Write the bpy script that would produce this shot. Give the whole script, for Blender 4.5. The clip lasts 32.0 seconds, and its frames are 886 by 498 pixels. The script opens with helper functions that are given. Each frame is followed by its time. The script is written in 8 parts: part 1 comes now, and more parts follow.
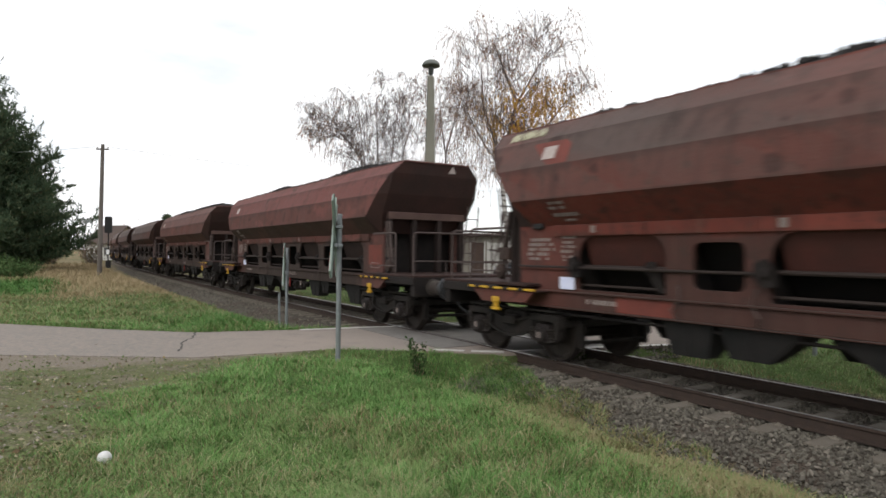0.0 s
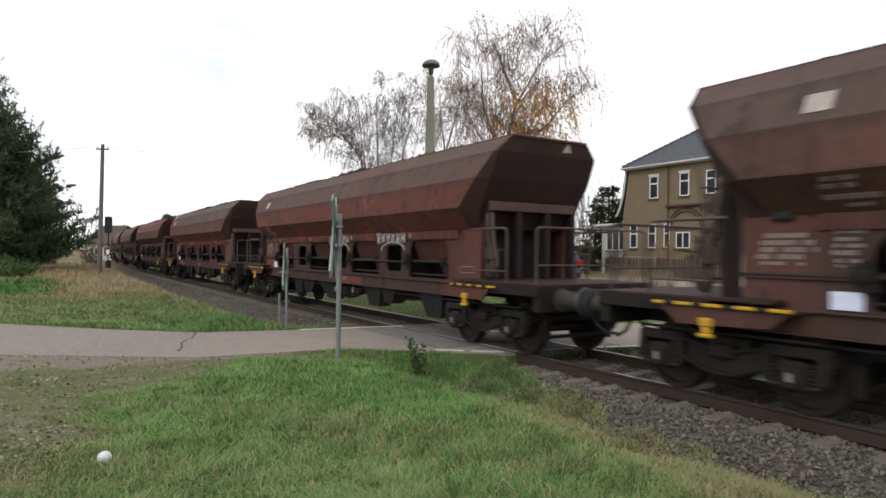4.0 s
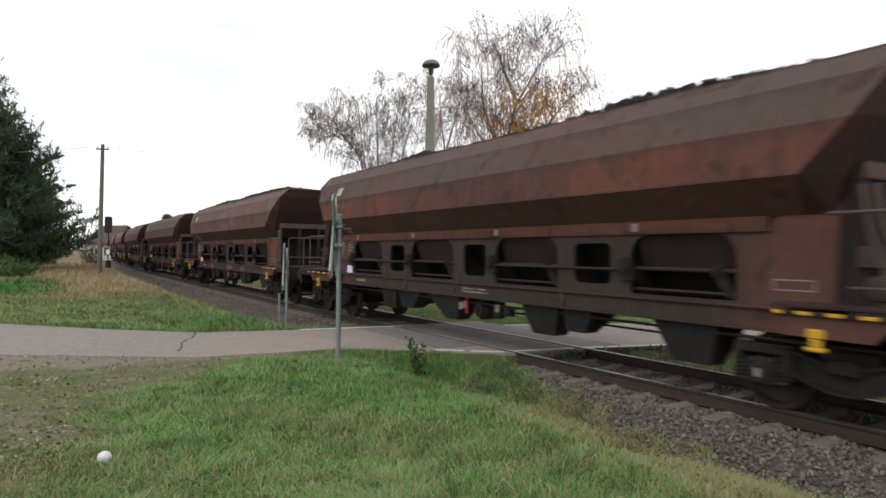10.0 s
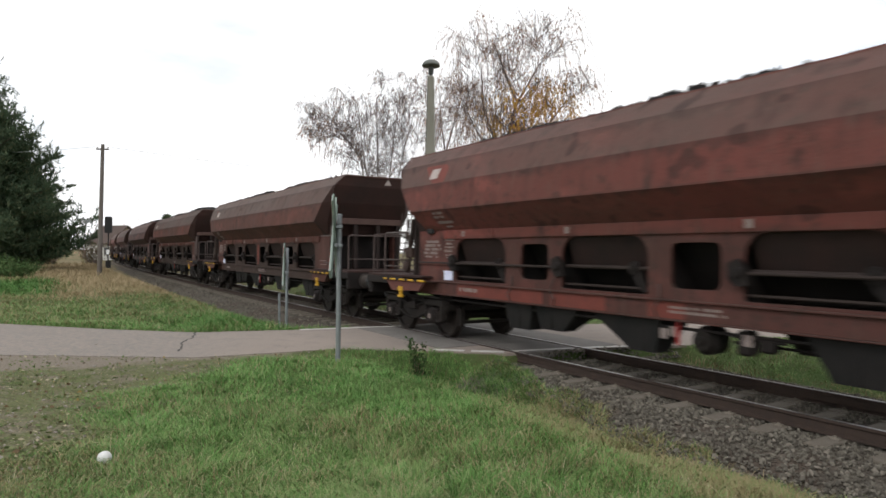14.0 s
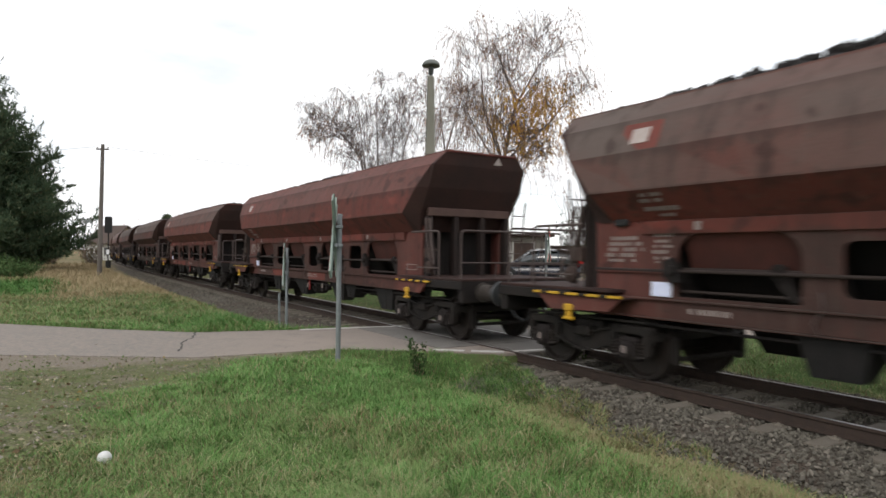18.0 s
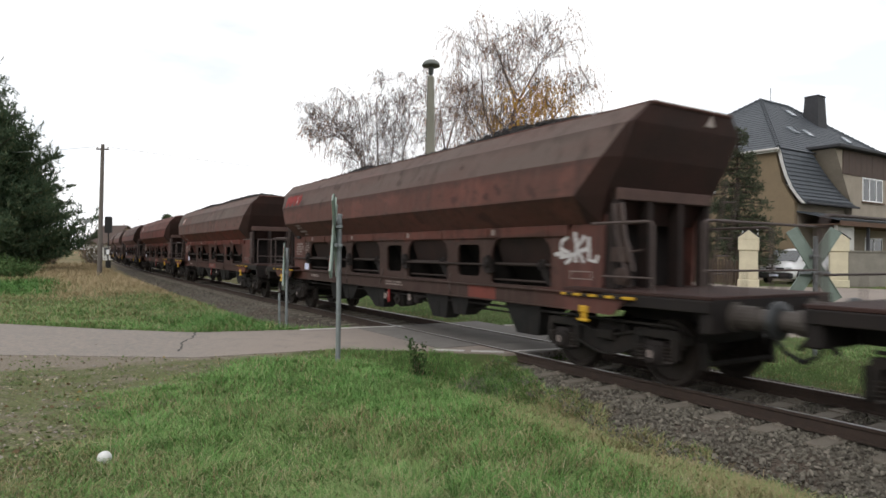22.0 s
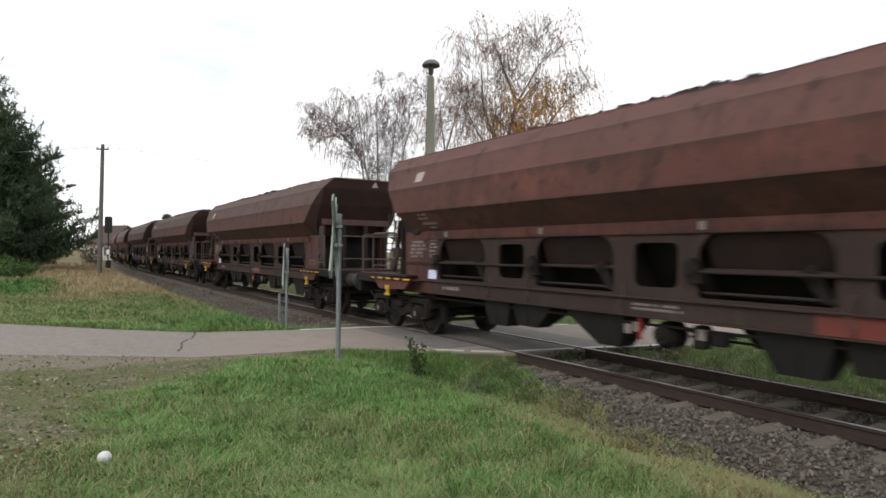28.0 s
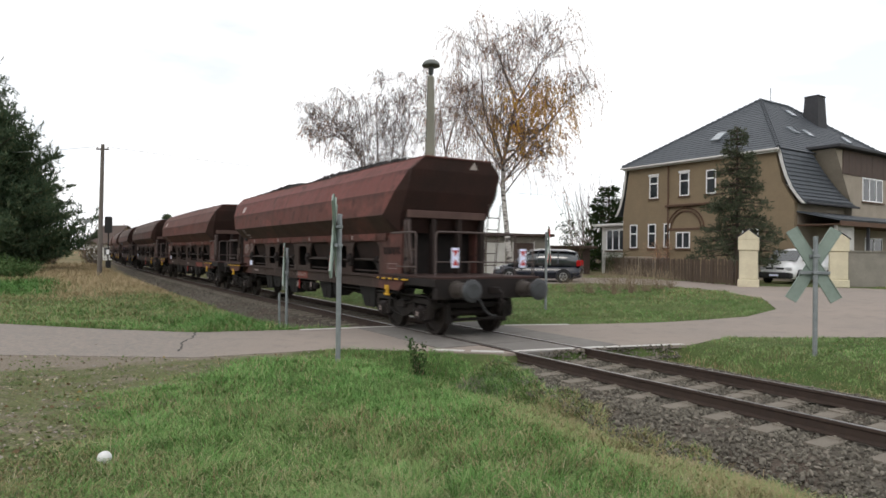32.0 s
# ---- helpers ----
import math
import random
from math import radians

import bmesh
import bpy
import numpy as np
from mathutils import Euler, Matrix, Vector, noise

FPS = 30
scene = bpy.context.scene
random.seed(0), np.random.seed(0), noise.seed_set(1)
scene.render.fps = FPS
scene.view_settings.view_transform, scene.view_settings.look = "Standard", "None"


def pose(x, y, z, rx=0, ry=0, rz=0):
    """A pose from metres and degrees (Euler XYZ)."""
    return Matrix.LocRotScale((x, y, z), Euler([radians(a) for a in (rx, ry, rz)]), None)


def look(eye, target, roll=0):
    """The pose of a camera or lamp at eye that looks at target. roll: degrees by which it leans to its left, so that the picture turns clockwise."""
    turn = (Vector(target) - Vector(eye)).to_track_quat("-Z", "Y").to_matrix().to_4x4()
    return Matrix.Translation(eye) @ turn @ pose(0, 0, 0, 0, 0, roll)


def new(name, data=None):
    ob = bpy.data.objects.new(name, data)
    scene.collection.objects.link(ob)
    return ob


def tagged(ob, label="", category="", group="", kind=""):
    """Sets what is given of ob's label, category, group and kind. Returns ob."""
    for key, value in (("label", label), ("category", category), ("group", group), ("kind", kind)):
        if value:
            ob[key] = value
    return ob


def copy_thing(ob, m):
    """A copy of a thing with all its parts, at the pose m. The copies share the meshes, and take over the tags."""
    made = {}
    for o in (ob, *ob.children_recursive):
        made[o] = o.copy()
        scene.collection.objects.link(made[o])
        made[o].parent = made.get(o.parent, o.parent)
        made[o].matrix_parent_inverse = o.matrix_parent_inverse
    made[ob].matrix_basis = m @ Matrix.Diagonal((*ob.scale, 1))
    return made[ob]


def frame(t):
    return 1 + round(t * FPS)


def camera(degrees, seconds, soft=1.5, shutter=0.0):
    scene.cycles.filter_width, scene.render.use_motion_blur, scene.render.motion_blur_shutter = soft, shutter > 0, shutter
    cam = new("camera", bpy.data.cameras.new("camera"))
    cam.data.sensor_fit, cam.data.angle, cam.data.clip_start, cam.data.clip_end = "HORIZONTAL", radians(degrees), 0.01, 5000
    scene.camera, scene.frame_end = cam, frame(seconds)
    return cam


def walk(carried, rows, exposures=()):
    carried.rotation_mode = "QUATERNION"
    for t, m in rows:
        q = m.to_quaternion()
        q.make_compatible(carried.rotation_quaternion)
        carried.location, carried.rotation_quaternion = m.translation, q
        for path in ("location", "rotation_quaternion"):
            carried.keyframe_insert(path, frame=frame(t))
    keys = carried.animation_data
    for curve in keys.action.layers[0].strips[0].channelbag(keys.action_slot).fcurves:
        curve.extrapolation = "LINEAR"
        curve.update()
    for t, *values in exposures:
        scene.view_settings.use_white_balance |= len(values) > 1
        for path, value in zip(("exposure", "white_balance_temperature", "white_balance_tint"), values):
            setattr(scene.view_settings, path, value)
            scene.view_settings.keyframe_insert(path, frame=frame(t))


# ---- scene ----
SECONDS = 32.0
EYE = Vector((0.0, 0.0, 1.798))
AIM = Vector((0.0, math.cos(0.007017), math.sin(0.007017)))
cam = camera(69.165, SECONDS, soft=1.6, shutter=0.4)
walk(cam, [(0.0, look(EYE, EYE + AIM, 0.673)), (SECONDS, look(EYE, EYE + AIM, 0.673))])

# ---- sky and sun: a bright overcast November day ----
SUN_UP, SUN_TURN = 38.0, 205.0          # elevation, compass bearing from +y clockwise
world = bpy.data.worlds.new("overcast_sky")
scene.world = world
world.use_nodes = True
wn, wl = world.node_tree.nodes, world.node_tree.links
wn.clear()
sky = wn.new("ShaderNodeTexSky")
sky.sky_type = "NISHITA"
sky.sun_disc = False
sky.sun_elevation, sky.sun_rotation = radians(SUN_UP), radians(SUN_TURN)
sky_gain = wn.new("ShaderNodeVectorMath")
sky_gain.operation = "SCALE"
sky_gain.inputs["Scale"].default_value = 0.11
wl.new(sky.outputs[0], sky_gain.inputs[0])
wco = wn.new("ShaderNodeTexCoord")
wmap = wn.new("ShaderNodeMapping")
wmap.inputs["Scale"].default_value = (1.0, 1.0, 3.0)
wl.new(wco.outputs["Generated"], wmap.inputs[0])
wno = wn.new("ShaderNodeTexNoise")
wno.inputs["Scale"].default_value, wno.inputs["Detail"].default_value = 2.2, 6.0
wl.new(wmap.outputs[0], wno.inputs[0])
wr = wn.new("ShaderNodeMapRange")
wr.inputs["From Min"].default_value, wr.inputs["From Max"].default_value = 0.36, 0.50
wr.inputs["To Min"].default_value, wr.inputs["To Max"].default_value = 0.66, 1.0
wl.new(wno.outputs["Fac"], wr.inputs["Value"])
wmix = wn.new("ShaderNodeMix")
wmix.data_type = "RGBA"
wmix.inputs["B"].default_value = (1.30, 1.31, 1.33, 1.0)      # the cloud deck
wl.new(wr.outputs[0], wmix.inputs["Factor"])
wl.new(sky_gain.outputs[0], wmix.inputs["A"])
wbg = wn.new("ShaderNodeBackground")
wbg.inputs["Strength"].default_value = 1.0
wl.new(wmix.outputs["Result"], wbg.inputs["Color"])
wout = wn.new("ShaderNodeOutputWorld")
wl.new(wbg.outputs[0], wout.inputs[0])

sun = new("sun", bpy.data.lights.new("sun", "SUN"))
sun.data.energy, sun.data.angle, sun.data.color = 0.7, radians(18), (1.0, 0.95, 0.88)
_a, _e = radians(SUN_TURN), radians(SUN_UP)
sun.matrix_world = look(Vector((math.sin(_a) * math.cos(_e), math.cos(_a) * math.cos(_e), math.sin(_e))) * 60, (0, 0, 0))
scene.view_settings.exposure = 0.0


# ---- materials ----
class Mat:
    """A node material: noise helpers round one Principled shader."""

    def __init__(self, name, rough=0.8, metal=0.0, spec=0.3):
        self.m = bpy.data.materials.new(name)
        self.m.use_nodes = True
        self.n, self.l = self.m.node_tree.nodes, self.m.node_tree.links
        self.b = self.n["Principled BSDF"]
        self.b.inputs["Roughness"].default_value = rough
        self.b.inputs["Metallic"].default_value = metal
        self.b.inputs["Specular IOR Level"].default_value = spec
        self.co = self.n.new("ShaderNodeTexCoord").outputs["Object"]

    def world_space(self):
        self.co = self.n.new("ShaderNodeNewGeometry").outputs["Position"]
        return self

    def noise(self, scale, detail=4.0, stretch=(1, 1, 1), rough=0.55, shift=0.0):
        mp = self.n.new("ShaderNodeMapping")
        mp.inputs["Scale"].default_value = stretch
        mp.inputs["Location"].default_value = (shift, shift * 1.7, shift * 0.6)
        self.l.new(self.co, mp.inputs[0])
        t = self.n.new("ShaderNodeTexNoise")
        t.inputs["Scale"].default_value, t.inputs["Detail"].default_value = scale, detail
        t.inputs["Roughness"].default_value = rough
        self.l.new(mp.outputs[0], t.inputs[0])
        return t.outputs["Fac"]

    def voronoi(self, scale, what="Distance"):
        t = self.n.new("ShaderNodeTexVoronoi")
        t.inputs["Scale"].default_value = scale
        self.l.new(self.co, t.inputs[0])
        return t.outputs[what]

    def rand(self):
        return self.n.new("ShaderNodeObjectInfo").outputs["Random"]

    def island(self):
        return self.n.new("ShaderNodeNewGeometry").outputs["Random Per Island"]

    def axis(self, k):
        s = self.n.new("ShaderNodeSeparateXYZ")
        self.l.new(self.co, s.inputs[0])
        return s.outputs[k]

    def span(self, v, a, b, lo=0.0, hi=1.0):
        r = self.n.new("ShaderNodeMapRange")
        for k, x in (("From Min", a), ("From Max", b), ("To Min", lo), ("To Max", hi)):
            r.inputs[k].default_value = x
        self.l.new(v, r.inputs["Value"])
        return r.outputs[0]

    def math(self, op, a, b):
        r = self.n.new("ShaderNodeMath")
        r.operation = op
        for i, v in enumerate((a, b)):
            if isinstance(v, (int, float)):
                r.inputs[i].default_value = v
            else:
                self.l.new(v, r.inputs[i])
        return r.outputs[0]

    def mix(self, f, a, b):
        r = self.n.new("ShaderNodeMix")
        r.data_type = "RGBA"
        for k, v in (("A", a), ("B", b)):
            if isinstance(v, tuple):
                r.inputs[k].default_value = (*v, 1.0)
            else:
                self.l.new(v, r.inputs[k])
        if isinstance(f, (int, float)):
            r.inputs["Factor"].default_value = f
        else:
            self.l.new(f, r.inputs["Factor"])
        return r.outputs["Result"]

    def colour(self, c):
        if isinstance(c, tuple):
            self.b.inputs["Base Color"].default_value = (*c, 1.0)
        else:
            self.l.new(c, self.b.inputs["Base Color"])
        return self

    def bump(self, h, strength=0.3, dist=0.02):
        t = self.n.new("ShaderNodeBump")
        t.inputs["Strength"].default_value, t.inputs["Distance"].default_value = strength, dist
        self.l.new(h, t.inputs["Height"])
        self.l.new(t.outputs[0], self.b.inputs["Normal"])
        return self

    def rough(self, v):
        self.l.new(v, self.b.inputs["Roughness"])
        return self


def simple(name, a, b, scale=6.0, rough=0.8, metal=0.0, spec=0.3, bump=0.15, dist=0.01, stretch=(1, 1, 1)):
    """Two tones by broad noise, broken again by fine noise, with fine relief."""
    m = Mat(name, rough, metal, spec)
    f = m.span(m.noise(scale, 6, stretch), 0.3, 0.7)
    g = m.span(m.noise(scale * 9, 3, stretch, shift=3.1), 0.25, 0.75)
    c = m.mix(f, a, b)
    c = m.mix(m.math("MULTIPLY", g, 0.35), c, tuple(x * 0.6 for x in a))
    m.colour(c).bump(g, bump, dist)
    return m.m


def wagon_paint(name, red, worn, dust, shift, settle=0.9, grime=0.8, flank=0.0, slope_dark=0.3, fresh=0.5):
    """Oxide-red wagon paint: faded patches, streaks, rust, dust settled on the plates that lean back (flank: how much
    on the upright ones), a darker brown on the overhung slope, brake grime along the middle of the girder, fresh: share
    of brighter repainted patches."""
    m = Mat(name, 0.75, 0.0, 0.22)
    broad = m.span(m.noise(0.55, 5, (0.5, 1, 1), shift=shift), 0.35, 0.65)
    c = m.mix(broad, red, worn)
    patch_ = m.span(m.noise(1.1, 4, (0.7, 1, 1.2), rough=0.4, shift=shift + 31), 0.58, 0.64)
    c = m.mix(m.math("MULTIPLY", patch_, fresh), c, tuple(x * 1.6 for x in red))
    rust = m.span(m.noise(5.5, 8, rough=0.7, shift=shift + 5), 0.53, 0.64)
    c = m.mix(m.math("MULTIPLY", rust, 0.65), c, (0.050, 0.027, 0.020))
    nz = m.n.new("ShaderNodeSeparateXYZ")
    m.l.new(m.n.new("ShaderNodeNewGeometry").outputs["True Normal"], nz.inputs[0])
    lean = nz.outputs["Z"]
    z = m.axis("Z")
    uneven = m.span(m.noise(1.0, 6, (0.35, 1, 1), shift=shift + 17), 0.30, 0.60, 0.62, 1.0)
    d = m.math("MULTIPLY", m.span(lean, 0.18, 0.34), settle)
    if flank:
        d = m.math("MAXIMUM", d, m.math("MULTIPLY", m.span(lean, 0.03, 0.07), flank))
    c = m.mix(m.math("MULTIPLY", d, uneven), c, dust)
    # blotchy darker brown on the overhung slope
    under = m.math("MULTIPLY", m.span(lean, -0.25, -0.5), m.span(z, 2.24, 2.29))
    c = m.mix(m.math("MULTIPLY", under, m.span(m.noise(0.8, 5, (0.5, 1, 1), shift=shift + 9), 0.3, 0.6, slope_dark * 0.5, slope_dark)), c, (0.040, 0.031, 0.023))
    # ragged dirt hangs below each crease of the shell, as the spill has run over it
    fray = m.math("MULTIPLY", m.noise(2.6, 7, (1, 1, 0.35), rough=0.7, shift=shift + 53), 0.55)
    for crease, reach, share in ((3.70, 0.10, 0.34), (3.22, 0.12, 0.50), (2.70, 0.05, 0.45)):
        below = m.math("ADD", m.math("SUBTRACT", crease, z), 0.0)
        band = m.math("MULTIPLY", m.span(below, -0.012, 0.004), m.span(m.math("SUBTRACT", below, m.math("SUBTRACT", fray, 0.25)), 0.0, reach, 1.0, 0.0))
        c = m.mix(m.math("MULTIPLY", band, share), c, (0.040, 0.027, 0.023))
    # grime below the hopper, thinner towards the ends
    mid = m.span(m.math("ABSOLUTE", m.axis("X"), 0.0), 5.2, 6.6, 1.0, 0.22)
    low = m.span(m.math("ADD", z, m.math("MULTIPLY", m.math("SUBTRACT", m.noise(1.3, 6, (0.7, 1, 1), shift=shift + 3), 0.5), 0.5)), 2.04, 2.16, grime, 0.0)
    c = m.mix(m.math("MULTIPLY", low, mid), c, (0.036, 0.027, 0.023))
    ends = m.math("MULTIPLY", m.span(m.math("ABSOLUTE", m.axis("X"), 0.0), 5.7, 6.3), m.span(z, 2.30, 2.16))
    c = m.mix(m.math("MULTIPLY", ends, m.span(m.noise(1.7, 6, rough=0.65, shift=shift + 83), 0.30, 0.62, 0.10, 0.55)), c, (0.128, 0.056, 0.048))
    streak = m.span(m.noise(3.2, 5, (1, 1, 0.10), shift=shift + 2), 0.52, 0.72)
    c = m.mix(m.math("MULTIPLY", streak, 0.55), c, (0.034, 0.022, 0.019))
    thin = m.span(m.noise(14, 4, (1, 1, 0.05), shift=shift + 61), 0.56, 0.70)
    c = m.mix(m.math("MULTIPLY", thin, 0.30), c, (0.120, 0.085, 0.070))
    spots = m.span(m.noise(2.4, 3, (1, 1, 1), rough=0.3, shift=shift + 71), 0.66, 0.70)
    c = m.mix(m.math("MULTIPLY", spots, 0.6), c, (0.038, 0.020, 0.017))
    fine = m.noise(28, 4, shift=shift)
    c = m.mix(m.math("MULTIPLY", m.span(fine, 0.5, 0.75), 0.3), c, (0.075, 0.056, 0.048))
    m.colour(c).bump(m.math("ADD", m.math("MULTIPLY", m.noise(1.1, 3, (0.6, 1, 1), shift=shift), 5.0), fine), 0.35, 0.014)
    return m.m


M = {}
BROWN, PINK, GREY = (0.088, 0.062, 0.053), (0.122, 0.060, 0.052), (0.104, 0.080, 0.070)
COATS = [  # one coat of paint and dirt for each wagon, from the last one forward: red, worn red, dust, settled, grime, dust on the flank, darker lower slope, fresh patches
    ((0.110, 0.040, 0.033), (0.076, 0.036, 0.030), (0.150, 0.052, 0.046), 0.80, 0.92, 0.25, 0.75, 0.7),
    ((0.120, 0.042, 0.033), (0.090, 0.038, 0.031), PINK, 0.92, 0.90, 0.15, 0.35, 0.5),
    ((0.112, 0.042, 0.033), (0.084, 0.040, 0.032), (0.096, 0.066, 0.057), 0.95, 0.85, 0.30, 0.15, 0.4),
    ((0.102, 0.042, 0.034), (0.080, 0.038, 0.032), BROWN, 0.90, 0.80, 0.30, 0.25, 0.4),
    ((0.112, 0.040, 0.031), (0.090, 0.038, 0.030), GREY, 0.90, 0.80, 0.15, 0.25, 0.4),
    ((0.140, 0.036, 0.027), (0.110, 0.036, 0.028), GREY, 0.97, 0.75, 0.70, 0.0, 0.3),
    ((0.138, 0.035, 0.027), (0.106, 0.035, 0.028), PINK, 0.70, 0.72, 0.05, 0.05, 0.6),
    ((0.152, 0.044, 0.036), (0.122, 0.044, 0.035), BROWN, 0.80, 0.60, 0.12, 0.10, 0.6),
    ((0.112, 0.040, 0.031), (0.085, 0.038, 0.030), GREY, 0.90, 0.85, 0.10, 0.20, 0.4),
    ((0.124, 0.038, 0.028), (0.080, 0.036, 0.028), (0.074, 0.054, 0.046), 0.95, 0.95, 0.10, 0.55, 0.3),
    ((0.118, 0.044, 0.036), (0.090, 0.042, 0.035), (0.118, 0.074, 0.066), 0.92, 0.92, 0.30, 0.60, 0.8),
    ((0.108, 0.040, 0.031), (0.080, 0.036, 0.029), BROWN, 0.92, 0.85, 0.30, 0.30, 0.3),
    ((0.132, 0.037, 0.028), (0.100, 0.036, 0.028), BROWN, 0.85, 0.78, 0.05, 0.05, 0.6),
    ((0.146, 0.036, 0.026), (0.118, 0.036, 0.027), (0.086, 0.066, 0.060), 0.92, 0.66, 0.55, 0.0, 0.5)]
for n_, (red_, worn_, dust_, settle_, grime_, flank_, slope_dark_, fresh_) in enumerate(COATS):
    M["paint_%d" % n_] = wagon_paint("wagon_paint", red_, worn_, dust_, 11.7 * n_, settle_, grime_, flank_, slope_dark_, fresh_)
# door colour near black: the recess shade is put into it
M["inner_door"] = simple("shaded_inner_door", (0.010, 0.007, 0.006), (0.007, 0.006, 0.005), 4.0, 0.9)
# near black, so the shade inside the openings is part of the colour
M["saddle_black"] = simple("shaded_inner_plate", (0.010, 0.009, 0.009), (0.018, 0.014, 0.012), 3.0, 0.9)
M["steel_dark"] = simple("grimy_dark_steel", (0.011, 0.009, 0.009), (0.022, 0.016, 0.014), 3.0, 0.8, 0.1)
M["bogie"] = simple("bogie_grime", (0.011, 0.010, 0.009), (0.026, 0.020, 0.017), 5.0, 0.85, 0.1, bump=0.3)
M["end_steel"] = simple("dark_red_steel", (0.024, 0.014, 0.012), (0.014, 0.010, 0.009), 4.0, 0.8)
# dark red; on the hopper ends it paints in the overhang's shadow
M["end_plate"] = simple("shaded_end_plate", (0.046, 0.020, 0.016), (0.024, 0.014, 0.012), 1.6, 0.8, bump=0.3)
M["rod"] = simple("worn_operating_rod", (0.046, 0.032, 0.028), (0.030, 0.022, 0.020), 9.0, 0.7, 0.2)
M["label_plate"] = simple("dusty_pale_plate", (0.50, 0.43, 0.40), (0.34, 0.28, 0.26), 12.0, 0.7)
M["wheel"] = simple("wheel_steel", (0.024, 0.020, 0.018), (0.04, 0.03, 0.025), 5.0, 0.6, 0.4)
M["gravel_load"] = simple("dark_gravel_load", (0.034, 0.031, 0.031), (0.070, 0.064, 0.062), 9.0, 0.95, bump=0.8, dist=0.05)
M["yellow"] = simple("warning_yellow", (0.62, 0.36, 0.02), (0.45, 0.26, 0.03), 7.0, 0.6)
M["white_label"] = simple("pale_label", (0.78, 0.82, 0.98), (0.66, 0.70, 0.92), 12.0, 0.6)
M["white_letter"] = simple("chalky_lettering", (0.30, 0.25, 0.23), (0.19, 0.15, 0.14), 12.0, 0.8)
M["grab"] = simple("handrail_steel", (0.10, 0.075, 0.07), (0.07, 0.05, 0.045), 9.0, 0.6, 0.2)
M["buffer"] = simple("greasy_buffer_plate", (0.075, 0.08, 0.085), (0.05, 0.05, 0.052), 6.0, 0.45, 0.5)
M["buffer_case"] = simple("greasy_buffer_case", (0.055, 0.045, 0.040), (0.090, 0.078, 0.070), 5.0, 0.6, 0.2)
M["rail_side"] = simple("rusty_rail_side", (0.062, 0.042, 0.033), (0.042, 0.031, 0.026), 8.0, 0.8, 0.2, stretch=(1, 1, 1))
M["rail_top"] = simple("polished_rail_head", (0.42, 0.40, 0.40), (0.30, 0.28, 0.28), 3.0, 0.28, 0.95, bump=0.03)
M["sleeper"] = simple("grey_concrete_sleeper", (0.21, 0.185, 0.152), (0.15, 0.13, 0.106), 6.0, 0.9, bump=0.3)
M["rubber"] = simple("black_rubber", (0.018, 0.018, 0.019), (0.03, 0.03, 0.03), 9.0, 0.75)
M["galv"] = simple("galvanised_post", (0.30, 0.32, 0.33), (0.20, 0.22, 0.23), 5.0, 0.5, 0.6, bump=0.05)
M["wood_pole"] = simple("weathered_pole_wood", (0.17, 0.15, 0.135), (0.10, 0.085, 0.075), 6.0, 0.9, stretch=(1, 1, 0.1))


M["spray_white"] = simple("white_spray_paint", (0.62, 0.60, 0.60), (0.46, 0.43, 0.43), 14.0, 0.7)
M["spray_cream"] = simple("cream_spray_paint", (0.52, 0.50, 0.34), (0.36, 0.34, 0.24), 14.0, 0.7)
M["spray_blue"] = simple("pale_blue_spray_paint", (0.135, 0.165, 0.22), (0.075, 0.085, 0.12), 6.0, 0.7)
M["spray_violet"] = simple("violet_spray_paint", (0.13, 0.07, 0.22), (0.09, 0.05, 0.15), 8.0, 0.7)
M["spray_red"] = simple("bright_red_spray_paint", (0.30, 0.028, 0.026), (0.19, 0.026, 0.023), 5.0, 0.7)
M["fresh_red"] = simple("fresh_red_patch", (0.18, 0.045, 0.033), (0.125, 0.038, 0.029), 5.0, 0.7)
# wagon red darkened in the colour for doors shaded behind the girder
M["door_red"] = simple("shaded_discharge_door", (0.032, 0.016, 0.013), (0.014, 0.010, 0.009), 2.2, 0.8, bump=0.3)
M["door_bright"] = simple("red_discharge_door", (0.085, 0.026, 0.020), (0.045, 0.020, 0.016), 2.2, 0.8, bump=0.3)
M["end_beam"] = simple("worn_end_beam", (0.105, 0.062, 0.052), (0.062, 0.036, 0.031), 2.2, 0.75, bump=0.3)
M["brake_rust"] = simple("rusty_brake_gear", (0.060, 0.036, 0.029), (0.030, 0.021, 0.018), 5.0, 0.75, bump=0.3)
# chute steel painted extra dark to deepen the shadow under the wagon
M["chute"] = simple("shaded_chute", (0.008, 0.008, 0.008), (0.019, 0.016, 0.015), 2.5, 0.75, 0.1)


